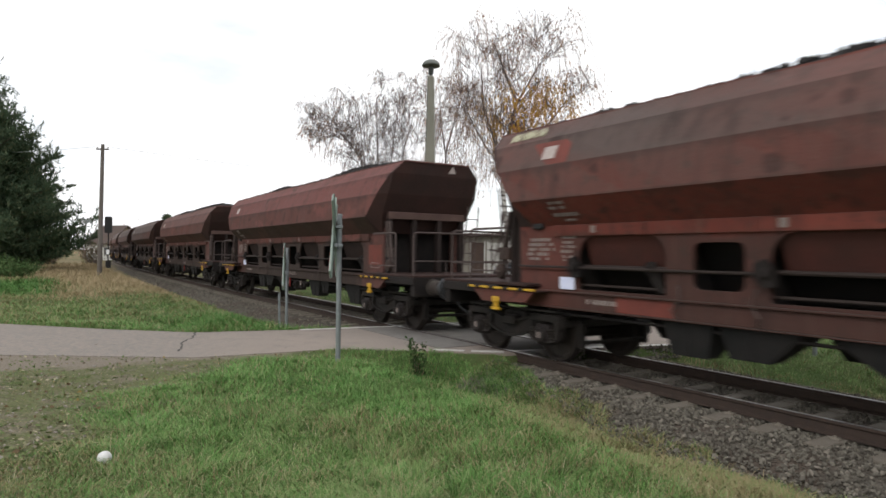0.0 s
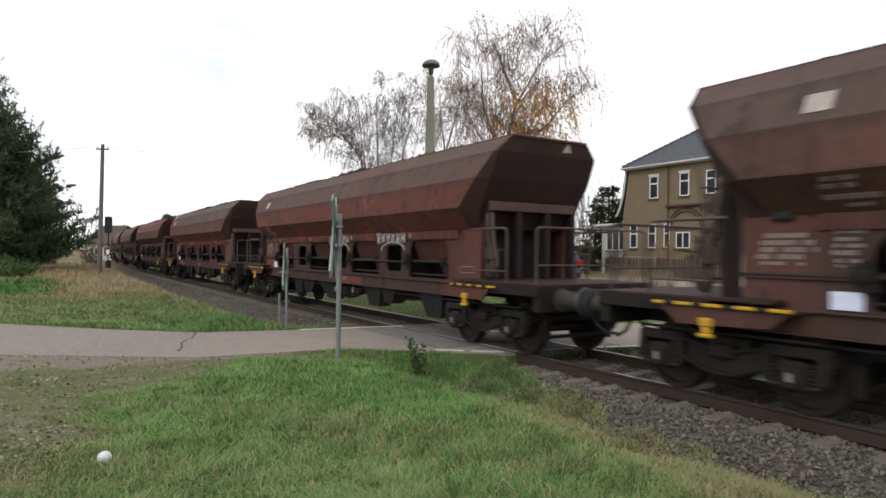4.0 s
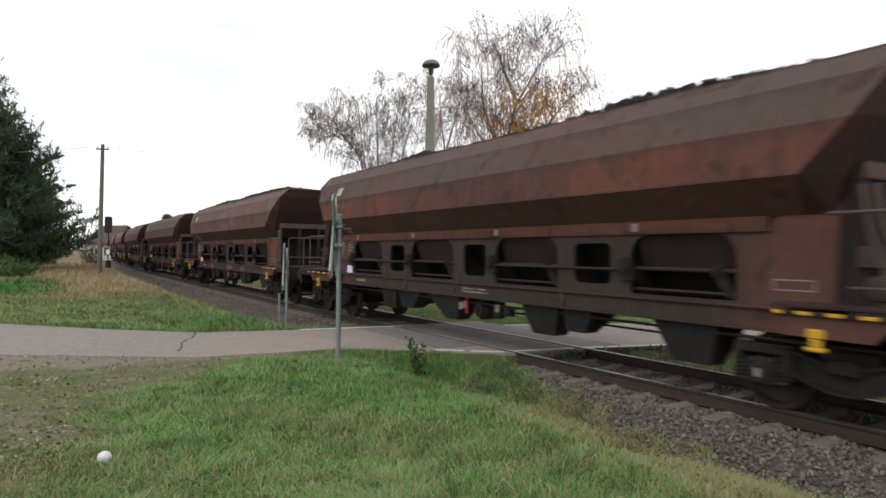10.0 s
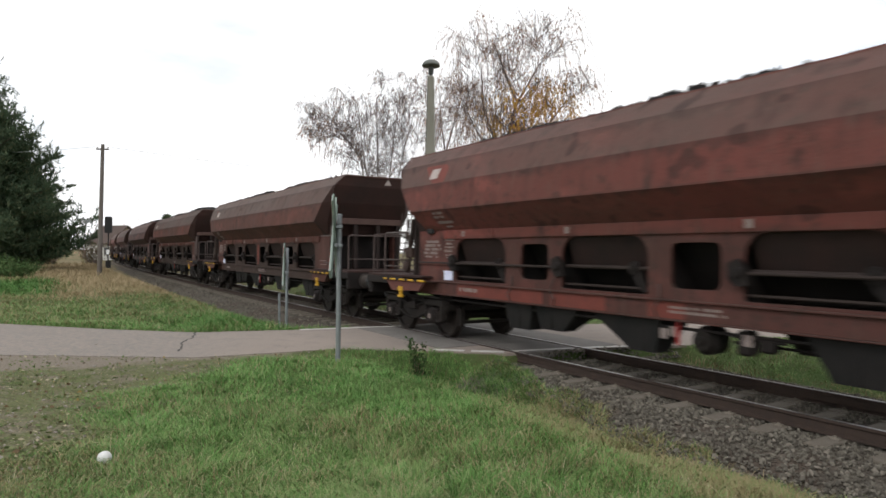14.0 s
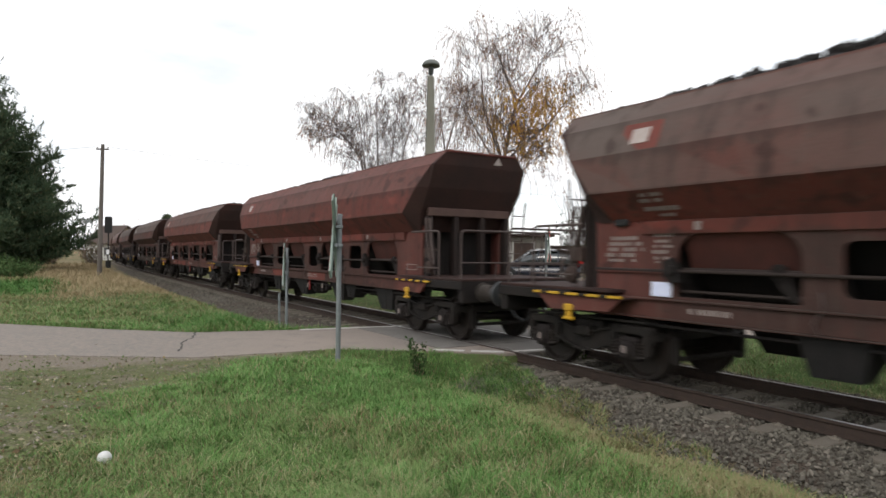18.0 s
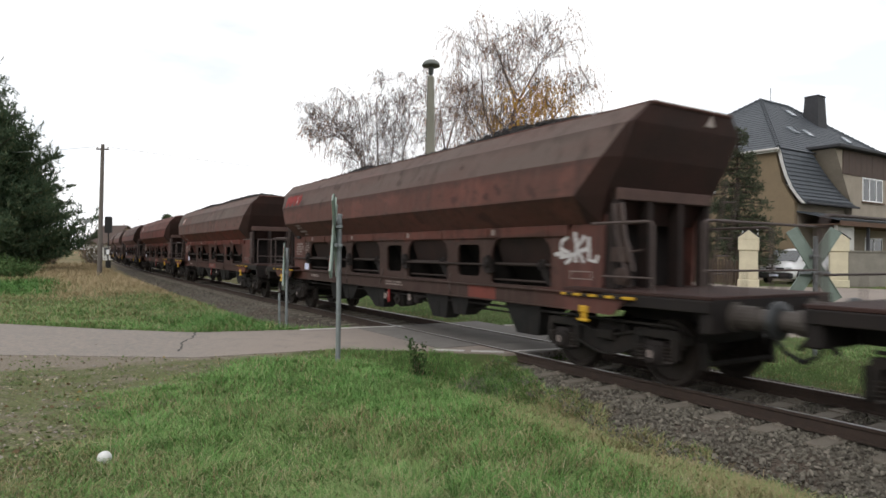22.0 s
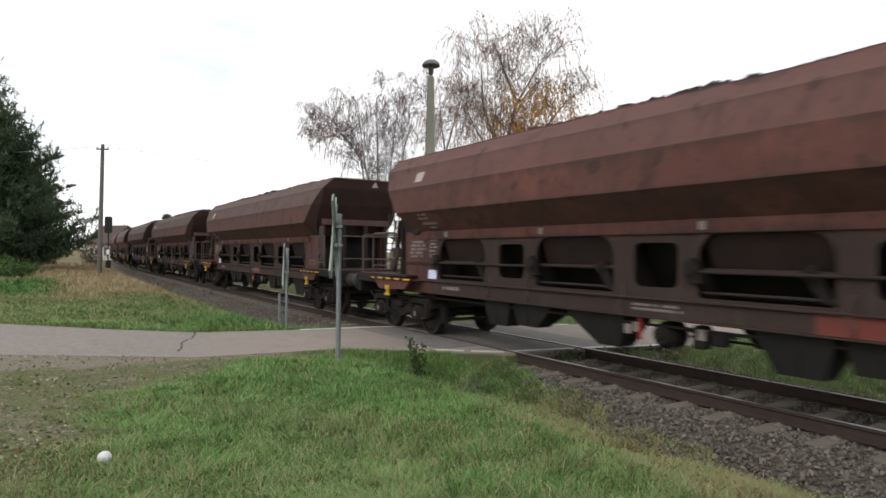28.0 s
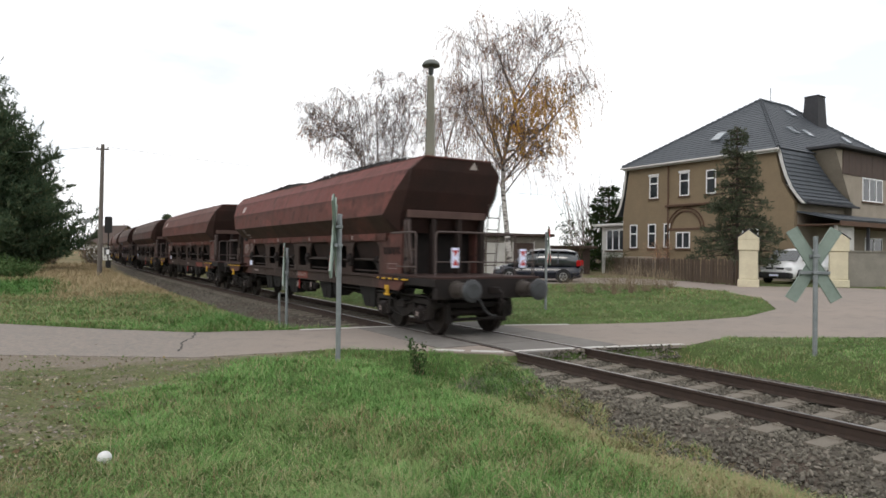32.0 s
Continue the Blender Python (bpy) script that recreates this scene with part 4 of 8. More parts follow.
    for q0, z0_ in ((9.88, 0.68), (9.72, 0.72), (8.66, 0.72)):
        part("valve_tag", Geo().box(bx(q0) - 0.06, bx(q0) + 0.06, 1.046, 1.052, z0_, z0_ + 0.14, 0.002), M["white_letter"], w, "small pale tag")
    part("change_lever", Geo().box(bx(9.60), bx(9.66), 1.06, 1.09, 0.62, 0.93, 0.008), M["spray_red"], w, "red changeover lever")
    # markings on the camera side
    part("placard", plate_geo(15.08, 15.40, 1.25, 1.445, 1.085, 0.02), M["white_label"], w, "small white wagon label")
    part("route_label", on_hull(15.26, 15.56, 0.34, 0.78, 1, 0.012), M["label_plate"], w, "pale square label plate")
    rnd = random.Random(seed * 7)

    def small_print(geo, owner):
        ob = part("lettering", geo, M["white_letter"], owner)
        tagged(ob, "row of small chalky painted characters", kind="stuff")

    def line(q0, q1, z, hgt, put):
        """One row of small painted characters, as bars."""
        g = Geo()
        q = q1
        while q > q0 + 0.03:
            wd = rnd.uniform(0.035, 0.06)
            if rnd.random() < 0.86:
                r = put(q - wd, q, z, hgt)
                g.add(r.v, r.f)
            q -= wd + 0.016
        return g

    on_panel = lambda q0, q1, z, hgt: plate_geo(q0, q1, z, z + hgt, 1.0845, 0.004)
    on_slope = lambda q0, q1, k, hgt: on_hull(q0, q1, k, k + hgt, 3)
    for z, q0, q1, hgt in ((2.02, 15.62, 16.15, 0.055), (1.94, 15.55, 16.2, 0.055), (1.86, 15.52, 16.2, 0.055), (1.78, 15.62, 16.25, 0.055), (1.71, 15.70, 16.2, 0.04), (2.06, 15.08, 15.38, 0.05), (1.98, 15.08, 15.36, 0.04), (1.91, 15.08, 15.38, 0.04), (1.83, 15.10, 15.40, 0.05), (1.75, 15.10, 15.36, 0.04), (1.70, 15.12, 15.34, 0.03)):
        small_print(line(q0, q1, z, hgt, on_panel), w)
    for k, q0, q1, hgt in ((0.12, 15.0, 15.35, 0.10), (0.30, 15.05, 15.4, 0.10), (0.55, 14.75, 15.4, 0.12), (0.78, 14.9, 15.2, 0.08)):
        small_print(line(q0, q1, k, hgt, on_slope), w)
    for q in (5.3, 8.55, 11.65, 14.6):
        small_print(plate_geo(q, q + 0.10, 2.14, 2.25, 1.140, 0.004), w)
    fr_ = Geo()
    for q0, q1, z0, z1 in ((2.88, 3.36, 1.42, 1.435), (2.88, 3.36, 1.535, 1.55), (2.88, 2.895, 1.42, 1.55), (3.345, 3.36, 1.42, 1.55)):
        r_ = plate_geo(q0, q1, z0, z1, 1.0845, 0.004)
        fr_.add(r_.v, r_.f)
    part("stencil_box", fr_, M["white_letter"], w)
    for z in (1.06, 1.12):
        small_print(line(8.9, 9.75, z - 0.02, 0.035, lambda q0, q1, z_, h_: plate_geo(q0, q1, z_, z_ + h_, 1.107, 0.004)), w)
    small_print(line(14.2, 14.8, 1.05, 0.07, lambda q0, q1, z_, h_: plate_geo(q0, q1, z_, z_ + h_, 1.107, 0.004)), w)
    part("lamp_bracket", Geo().box(bx(15.80), bx(16.05), 1.08, 1.15, 2.22, 2.33, 0.02), M["rubber"], w)
    for e in (1, -1):                            # pale triangular mark under the rim of each end
        at_ = lambda y, z: (e * (LEN / 2 - float(np.interp(z, (3.70, 4.0), (1.97, 1.90))) + 0.008), y, z)
        tri = [at_(-0.55, 3.78), at_(-0.32, 3.78), at_(-0.43, 3.96)]
        part("end_mark", Geo().rings([tri, [(x + e * 0.003, y, z) for x, y, z in tri]]), M["label_plate"], w, "pale triangular mark")
    build_bogie(w, 2.56)
    build_bogie(w, 16.68)
    return w


proto = build_wagon("paint_0", 3, "", 0.95)
LOADS = [proto.children[[c.name.split(".")[0] for c in proto.children].index("load")].data] + [load_geo(sd, fl).mesh("load", M["gravel_load"]) for sd, fl in ((5, 1.0), (8, 0.85), (13, 1.1), (21, 0.7))]
KINDS = {"r": "oxide-red bogie hopper wagon heaped with dark stone", "b": "dirty brown bogie hopper wagon heaped with dark stone", "f": "faded pinkish-red bogie hopper wagon heaped with dark stone"}
PAINTS = "fbbbbrrbbbbbrrbrbrbrb"          # from the last wagon forward
PITCH = [0.0, -0.10, 0.10, 0.05, -0.08, 0.0, -0.05, 0.12, 0.10, 0.05, -0.08, 0.0, 0.08, 0.0]      # slack in the couplings
wagons = [proto] + [copy_thing(proto, Matrix()) for _ in PAINTS[1:]]
for n_, (wagon_, kind_) in enumerate(zip(wagons, PAINTS)):
    tagged(wagon_, KINDS[kind_], "freight wagon", group="hopper wagons of the train")
    coat = M["paint_%d" % (n_ % len(COATS))]
    for c in wagon_.children_recursive:
        if c.type != "MESH":
            continue
        if c.name.split(".")[0] == "load":
            c.data = LOADS[(n_ * 3 + 1) % len(LOADS)]
        if n_ in (5, 6, 12, 13) and c.name.split(".")[0] == "discharge_door" and c.data.materials[0] == M["door_red"]:
            c.material_slots[0].link = "OBJECT"
            c.material_slots[0].material = M["door_bright"]
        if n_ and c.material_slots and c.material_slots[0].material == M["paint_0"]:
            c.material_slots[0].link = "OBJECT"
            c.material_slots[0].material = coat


# ---- painted scrawls on single wagons ----
def ribbon(pts, put, wd=0.02):
    """A sprayed stroke as a flat band; put(q, h) gives a place and the outward way."""
    g = Geo()
    P = []
    for k in range(len(pts)):
        a, c = pts[max(k - 1, 0)], pts[min(k + 1, len(pts) - 1)]
        d = Vector((c[0] - a[0], c[1] - a[1]))
        d = d.normalized() if d.length > 1e-6 else Vector((1, 0))
        n = Vector((-d.y, d.x)) * wd
        P.append([put(pts[k][0] + n.x, pts[k][1] + n.y), put(pts[k][0] - n.x, pts[k][1] - n.y)])
    rings = []
    for (a, o), (c, o2) in P:
        rings.append([a + o * 0.002, c + o2 * 0.002, c + o2 * 0.007, a + o * 0.007])
    return g.rings(rings)


def flat_put(y):
    return lambda q, z: (Vector((bx(q), y, z)), Vector((0, 1, 0)))


def hull_put(which):
    (v0, z0), (v1, z1) = HULL[which], HULL[which + 1]
    o = Vector((0, z0 - z1, v1 - v0)).normalized()
    return lambda q, z: (Vector((bx(q), v0 + (v1 - v0) * (z0 - z) / (z0 - z1), z)) + o * 0.012, o)


def scrawl(wagon, q0, q1, z0, z1, put, mat, seed, letters, wd, label):
    """Looping strokes that fill a strip: sprayed marks with no readable word."""
    rnd = random.Random(seed)
    g = Geo()
    step = (q1 - q0) / letters
    for k in range(letters):
        a = q1 - step * k
        pts = []
        turns = rnd.choice((2, 3, 4))
        for j in range(turns * 4 + 1):
            t = j / (turns * 4)
            pts.append((a - step * (0.1 + 0.85 * t) + 0.16 * step * math.sin(j * 1.9 + seed), z0 + (z1 - z0) * (0.5 + 0.48 * math.sin(j * 1.57 + rnd.uniform(-0.5, 0.5)))))
        r = ribbon(pts, put, wd)
        g.add(r.v, r.f)
    ob = part("graffiti", g, mat, wagon, label)


def lettered(wagon, text, q, z, size, which, mat):
    """Readable sprayed word on the lower slope of the hopper."""
    cu = bpy.data.curves.new("word", "FONT")
    cu.body, cu.size, cu.extrude = text, size, 0.002
    tmp = bpy.data.objects.new("word", cu)
    scene.collection.objects.link(tmp)
    bpy.context.view_layer.update()
    me = bpy.data.meshes.new_from_object(tmp.evaluated_get(bpy.context.evaluated_depsgraph_get()))
    bpy.data.objects.remove(tmp)
    put = hull_put(which)
    for v in me.vertices:
        p, o = put(q - v.co.x * 1.5 + 0.03 * math.sin(v.co.y * 19 + v.co.x * 3), z + v.co.y * (1 + 0.10 * math.sin(v.co.x * 7)) + 0.03 * math.sin(v.co.x * 5.3))
        v.co = p + o * (0.002 + v.co.z)
    me.materials.clear()
    me.materials.append(mat)
    part("graffiti", me, None, wagon, "pale blue sprayed word on the slope")


lettered(wagons[3], "SEAHAWK", 14.42, 2.38, 0.33, 3, M["spray_blue"])
star = Geo()
for a_ in (0.1, 0.9, 1.65, 2.4):
    r_ = ribbon([(13.14 - 0.2 * math.cos(a_), 1.97 - 0.17 * math.sin(a_)), (13.14, 1.97), (13.14 + 0.2 * math.cos(a_), 1.97 + 0.17 * math.sin(a_))], flat_put(1.0835 + 0.0007 * a_), 0.028)
    star.add(r_.v, r_.f)
part("graffiti", star, M["spray_violet"], wagons[3], "violet sprayed star")
scrawl(wagons[3], 2.85, 3.6, 1.62, 2.0, flat_put(1.0845), M["spray_violet"], 5, 3, 0.018, "violet sprayed block")
for q0, q1 in ((8.72, 10.15), (5.55, 7.05)):
    arch_, rnd_ = Geo(), random.Random(int(q0 * 10))
    mid_, half_ = (q0 + q1) / 2, (q1 - q0) / 2
    strokes_ = [[(mid_ - half_ * 0.78 * math.cos(a_), 1.86 + 0.20 * math.sin(a_)) for a_ in np.linspace(0.0, math.pi, 11)]]
    for k in range(6):
        c_ = q1 - (k + 0.5) * (q1 - q0) / 6
        b_, t_ = 2.09 - 0.05 * abs(k - 2.5) / 2.5 + rnd_.uniform(-0.02, 0.02), 2.27 + rnd_.uniform(-0.03, 0.02)
        strokes_.append([(c_ + 0.06, t_), (c_ + 0.05 + rnd_.uniform(-0.02, 0.02), b_)])
        strokes_.append([(c_ - 0.05, t_), (c_ - 0.05 + rnd_.uniform(-0.03, 0.03), b_)])
        strokes_.append([(c_ + 0.06, b_ + rnd_.uniform(0.02, 0.16)), (c_ - 0.06, b_ + rnd_.uniform(0.02, 0.16))])
    for n_, st_ in enumerate(strokes_):
        r_ = ribbon(st_, flat_put(1.140 if n_ else 1.0845), 0.017 if n_ else 0.012)
        arch_.add(r_.v, r_.f)
    part("graffiti", arch_, M["spray_white"], wagons[12], "white sprayed scrawl arched over an opening")
tag_ = Geo()
for st_ in ([(3.72, 1.80), (3.50, 1.84)], [(3.40, 2.10), (3.55, 2.02), (3.58, 1.90), (3.40, 1.84), (3.34, 1.74), (3.46, 1.66)], [(3.26, 2.16), (3.22, 1.96), (3.24, 1.68)], [(3.04, 2.10), (3.20, 1.92), (3.06, 1.68)],
            [(2.96, 2.08), (2.94, 1.72), (2.80, 1.70), (2.76, 1.80)], [(3.60, 1.76), (3.30, 1.80), (3.0, 1.90)]):
    r_ = ribbon(st_, flat_put(1.0845), 0.032)
    tag_.add(r_.v, r_.f)
part("graffiti", tag_, M["spray_white"], wagons[4], "bold white sprayed tag on the end panel")
scrawl(wagons[13], 15.75, 16.7, 3.76, 3.93, hull_put(0), M["spray_cream"], 10, 3, 0.018, "pale yellow-white scrawl on the top plate")
scrawl(wagons[0], 2.7, 3.6, 1.75, 1.95, flat_put(1.0845), M["end_steel"], 11, 4, 0.014, "dark scratched letters on the end panel")
scrawl(wagons[4], 15.1, 16.5, 3.25, 3.58, hull_put(1), M["spray_red"], 12, 4, 0.05, "bright red sprayed strokes")
for n_, q0, q1, z0, z1 in ((11, 2.74, 3.60, 1.63, 2.14), (11, 2.74, 3.60, 1.26, 1.51), (10, 2.74, 3.40, 1.64, 2.12), (8, 9.78, 10.02, 1.3, 2.06), (5, 6.68, 6.82, 1.6, 2.0), (12, 15.1, 16.3, 1.26, 1.55), (10, 15.45, 16.3, 1.26, 1.55), (14, 2.75, 3.5, 1.5, 2.0)):
    part("repair_patch", plate_geo(q0, q1, z0, z1, 1.0822, 0.002), M["fresh_red"], wagons[n_], "brighter red repainted panel")
for n_, q0, q1 in ((10, 9.2, 9.9), (10, 12.4, 13.3), (10, 6.9, 7.6), (13, 3.3, 4.4), (13, 13.2, 14.2), (7, 12.3, 14.9), (7, 10.9, 12.1), (7, 9.5, 10.1), (6, 12.2, 13.4), (6, 8.3, 9.7), (12, 8.0, 9.8), (5, 8.6, 10.0), (4, 5.3, 6.2), (2, 8.7, 9.5), (1, 5.4, 7.2), (1, 3.3, 4.9), (0, 8.8, 9.7)):
    part("repair_patch", plate_geo(q0, q1, 0.965, 1.19, 1.1065, 0.002), M["fresh_red"], wagons[n_], "brighter red repainted sill")
for n_, which, q0, q1 in ((8, 1, 15.75, 16.35), (5, 1, 15.08, 15.74), (13, 1, 14.95, 15.85), (6, 1, 15.0, 15.8), (7, 1, 14.95, 15.85)):
    part("repair_patch", on_hull(q0, q1, 0.05, 0.98, which, 0.003), M["fresh_red"], wagons[n_], "brighter red repainted plate")
# tail discs on the last wagon
disc_red = simple("tail_board_red", (0.45, 0.03, 0.03), (0.38, 0.03, 0.03), 6.0, 0.5)
for y in (0.86, -0.95):
    tb = part("tail_board", Geo().box(bx(0.70), bx(0.73), y - 0.09, y + 0.09, 1.50, 1.92, 0.008), M["white_frame"] if "white_frame" in M else M["white_label"], wagons[0], "white tail board with two red wedges")
    for k in (1, -1):
        part("wedge", Geo().prism([(y - 0.075, 1.71 + k * 0.16), (y + 0.075, 1.71 + k * 0.16), (y, 1.71 + k * 0.02)], "x", bx(0.695), bx(0.699)), disc_red, tb)
    part("tail_bracket", Geo().box(bx(0.72), bx(0.78), y - 0.02, y + 0.02, 1.44, 1.56), M["steel_dark"], wagons[0])


# ---- buildings across the line ----
def gz(x, y):
    return float(ground_z(x, y, False))


def wavy(name, base, dark, scale=3.0):
    return simple(name, base, dark, scale, 0.92, bump=0.25)


M["plaster_ochre"] = wavy("ochre_render", (0.25, 0.192, 0.124), (0.205, 0.158, 0.104), 0.8)
M["plaster_beige"] = wavy("grey_beige_render", (0.36, 0.31, 0.25), (0.27, 0.235, 0.19), 1.0)
M["plaster_white"] = wavy("off_white_render", (0.60, 0.59, 0.56), (0.5, 0.49, 0.46), 1.5)
M["brown_trim"] = wavy("red_brown_trim", (0.13, 0.075, 0.05), (0.095, 0.06, 0.045), 2.0)
M["white_frame"] = simple("white_window_frame", (0.86, 0.87, 0.88), (0.78, 0.79, 0.80), 4.0, 0.4)
M["roof_glass"] = simple("pale_sky_grey_roof_glass", (0.30, 0.33, 0.36), (0.24, 0.27, 0.30), 2.0, 0.15, 0.0, 0.6, bump=0.0)
M["fascia"] = simple("white_fascia_board", (0.66, 0.65, 0.63), (0.52, 0.51, 0.49), 3.0, 0.6)
M["tile"] = simple("slate_grey_roof_tile", (0.078, 0.088, 0.102), (0.055, 0.063, 0.075), 2.5, 0.6, spec=0.35, bump=0.3)
M["cladding"] = simple("dark_brown_cladding", (0.085, 0.055, 0.043), (0.062, 0.043, 0.036), 3.0, 0.7)
M["chimney"] = simple("dark_slate_chimney", (0.055, 0.055, 0.06), (0.04, 0.04, 0.045), 5.0, 0.8)
M["curtain"] = simple("net_curtain", (0.55, 0.55, 0.54), (0.42, 0.42, 0.42), 14.0, 0.9, stretch=(6, 6, 0.3))


def glass_material():
    m = Mat("window_glass", 0.06, 0.0, 0.5)
    m.colour(m.mix(m.span(m.noise(0.8, 3), 0.4, 0.6), (0.020, 0.024, 0.028), (0.045, 0.050, 0.055)))
    return m.m


M["glass"] = glass_material()
HA = Vector((14.17, 49.2, 0.0))
HU, HW = Vector((0.5507, -0.8347, 0)), Vector((0.8347, 0.5507, 0))
HM = Matrix(((HU.x, HW.x, 0, HA.x), (HU.y, HW.y, 0, HA.y), (0, 0, 1, 0), (0, 0, 0, 1)))


def window(parent, name, u0, u1, z0, z1, face, bars=1, transom=0.0, curtain=False):
    """A framed window; face(u, z, d) puts it on a wall, d metres proud."""
    def blk(u_0, u_1, z_0, z_1, d0, d1):
        g = Geo()
        return g.rings([[face(u_0, z_0, d), face(u_1, z_0, d), face(u_1, z_1, d), face(u_0, z_1, d)] for d in (d0, d1)])
    w = part(name, blk(u0 + 0.02, u1 - 0.02, z0 + 0.02, z1 - 0.02, 0.002, 0.010), M["curtain"] if curtain else M["glass"], parent, "net-curtained pane" if curtain else "dark window pane")
    fr = Geo()
    t = 0.075
    for a in (blk(u0, u0 + t, z0, z1, 0.0, 0.035), blk(u1 - t, u1, z0, z1, 0.0, 0.035), blk(u0, u1, z0, z0 + t, 0.0, 0.036), blk(u0, u1, z1 - t, z1, 0.0, 0.036)):
        fr.add(a.v, a.f)
    part("frame", fr, M["white_frame"], w, "white window frame")
    for k in range(1, bars + 1):
        c = u0 + (u1 - u0) * k / (bars + 1)
        part("mullion", blk(c - 0.045, c + 0.045, z0 + t, z1 - t, 0.0, 0.038), M["white_frame"], w)
    if transom:
        part("transom", blk(u0 + t, u1 - t, transom - 0.05, transom + 0.05, 0.0, 0.040), M["white_frame"], w)
    part("sill", blk(u0 - 0.08, u1 + 0.08, z0 - 0.10, z0 - 0.02, -0.02, 0.12), M["brown_trim"], w)
    return w


def build_house():
    h = thing("house", "ochre rendered house with a slate-grey mansard roof behind the gate", "house", at=HM)
    Z0 = 0.2
    D = 19.6
    front = Geo()
    front.prism([(-0.5, Z0), (-0.5, 4.95), (-0.28, 6.2), (0.05, 8.42), (11.40, 8.42), (11.85, 6.4), (12.6, 5.15), (12.6, Z0)], "y", 0.0, 0.4)
    part("front_wall", front, M["plaster_ochre"], h, "ochre rendered gable wall")
    side = Geo()
    side.box(12.2, 12.58, 0.4, D, Z0, 5.1)
    part("side_wall", side, M["plaster_beige"], h, "grey-beige rendered wall")
    rest = Geo().box(-0.5, -0.1, 0.4, D, Z0, 5.1)
    rest.box(-0.1, 12.2, D - 0.4, D, Z0, 8.4)
    rest.box(-0.1, 12.2, 0.42, D - 0.42, 4.9, 5.05)
    part("rear_wall", rest, M["plaster_beige"], h)
    plinth = Geo().box(-0.55, 12.65, -0.05, 0.02, Z0, 1.75)
    part("plinth", plinth, M["plaster_beige"], h, "grey plinth band")
    # upper hipped roof in tile courses
    apex0, apex1, zr = (5.75, 8.0), (5.75, 11.8), 13.7
    ez = 8.50
    c = {"fl": (-0.35, -0.35), "fr": (11.8, -0.35), "bl": (-0.35, D + 0.3), "br": (11.8, D + 0.3)}

    def courses(name, a, b, ra, rb, n, mat, z0=ez, z1=zr):
        """Tile courses from the eave a-b up to the ridge ra-rb, each a little proud of the next."""
        a, b, ra, rb = (Vector((*p, z)) for p, z in ((a, z0), (b, z0), (ra, z1), (rb, z1)))
        roof = part(name, course(a, b, a.lerp(ra, 1 / n), b.lerp(rb, 1 / n)), mat, h, "dark slate-grey tiled slope")
        for k in range(1, n):
            p0, p1 = k / n, (k + 1) / n
            part("tile_course", course(a.lerp(ra, p0), b.lerp(rb, p0), a.lerp(ra, p1), b.lerp(rb, p1)), mat, roof)

    def course(p, q, s, r):
        n = (q - p).cross(s - p)
        n = n.normalized() if n.length > 1e-6 else Vector((0, 0, 1))
        if n.z < 0:
            n = -n
        g = Geo()
        g.rings([[p, q, r, s], [p + n * 0.06, q + n * 0.06, r + n * 0.03, s + n * 0.03]])
        return g

    courses("roof_slope", c["fl"], c["fr"], apex0, (apex0[0] + 0.02, apex0[1]), 26, M["tile"])
    courses("roof_slope", c["fr"], c["br"], apex0, apex1, 26, M["tile"])
    courses("roof_slope", c["br"], c["bl"], apex1, (apex1[0] - 0.02, apex1[1]), 8, M["tile"])
    courses("roof_slope", c["bl"], c["fl"], apex1, apex0, 8, M["tile"])
    for p, q in ((c["fr"], apex0), (c["fl"], apex0), (c["br"], apex1)):
        a, b_ = Vector((*p, ez + 0.05)), Vector((*q, zr + 0.05))
        cap = Geo()
        n = 26
        for k in range(n):
            s_, e_ = a.lerp(b_, k / n), a.lerp(b_, (k + 1.15) / n)
            cap.tube([s_ + Vector((0, 0, 0.02)), e_ - Vector((0, 0, 0.02))], [0.14, 0.10], 7)
        part("hip_tile", cap, M["tile"], h)
    part("ridge_tile", Geo().tube([(5.75, 7.9, zr + 0.06), (5.75, 11.9, zr + 0.06)], 0.13, 8), M["tile"], h)
    # gutters and fascia along the front eave
    g = Geo().box(-0.30, 11.7, -0.30, -0.22, 8.28, 8.46)
    part("fascia", g, M["fascia"], h)
    part("gutter", Geo().tube([(-0.45, -0.42, 8.42), (11.85, -0.42, 8.44)], 0.075, 8), M["fascia"], h)
    # curved lower mansard on both flanks, in courses, with white barge boards
    right = [(11.75, 8.45), (11.95, 7.6), (12.2, 6.8), (12.55, 6.0), (13.05, 5.3), (13.30, 5.05)]
    left = [(-0.30, 8.42), (-0.45, 7.4), (-0.62, 6.4), (-0.9, 5.5), (-1.15, 5.0), (-1.3, 4.85)]

    def flank(prof, w0, w1, cut=None):
        first = None
        dense = []
        for (u0, z0), (u1, z1) in zip(prof[:-1], prof[1:]):
            for k in range(3):
                dense.append((u0 + (u1 - u0) * k / 3, z0 + (z1 - z0) * k / 3))
        dense.append(prof[-1])
        sgn = 1 if prof[0][0] > 5 else -1
        for (u0, z0), (u1, z1) in zip(dense[:-1], dense[1:]):
            e0 = w1 if cut is None else cut(z0)
            e1 = w1 if cut is None else cut(z1)
            g = Geo()
            g.rings([[(u0, w0, z0), (u0, e0, z0), (u1, e1, z1), (u1, w0, z1)], [(u0 + 0.02 * sgn, w0, z0 + 0.01), (u0 + 0.02 * sgn, e0, z0 + 0.01), (u1 + 0.07 * sgn, e1, z1 + 0.03), (u1 + 0.07 * sgn, w0, z1 + 0.03)]])
            if first is None:
                first = part("mansard_slope", g, M["tile"], h, "steep slate-grey tiled flank")
            else:
                part("tile_course", g, M["tile"], first)

    flank(right, 0.0, 6.4, lambda z: 3.8 + (8.45 - z) * 0.78)
    flank(left, 0.0, D)
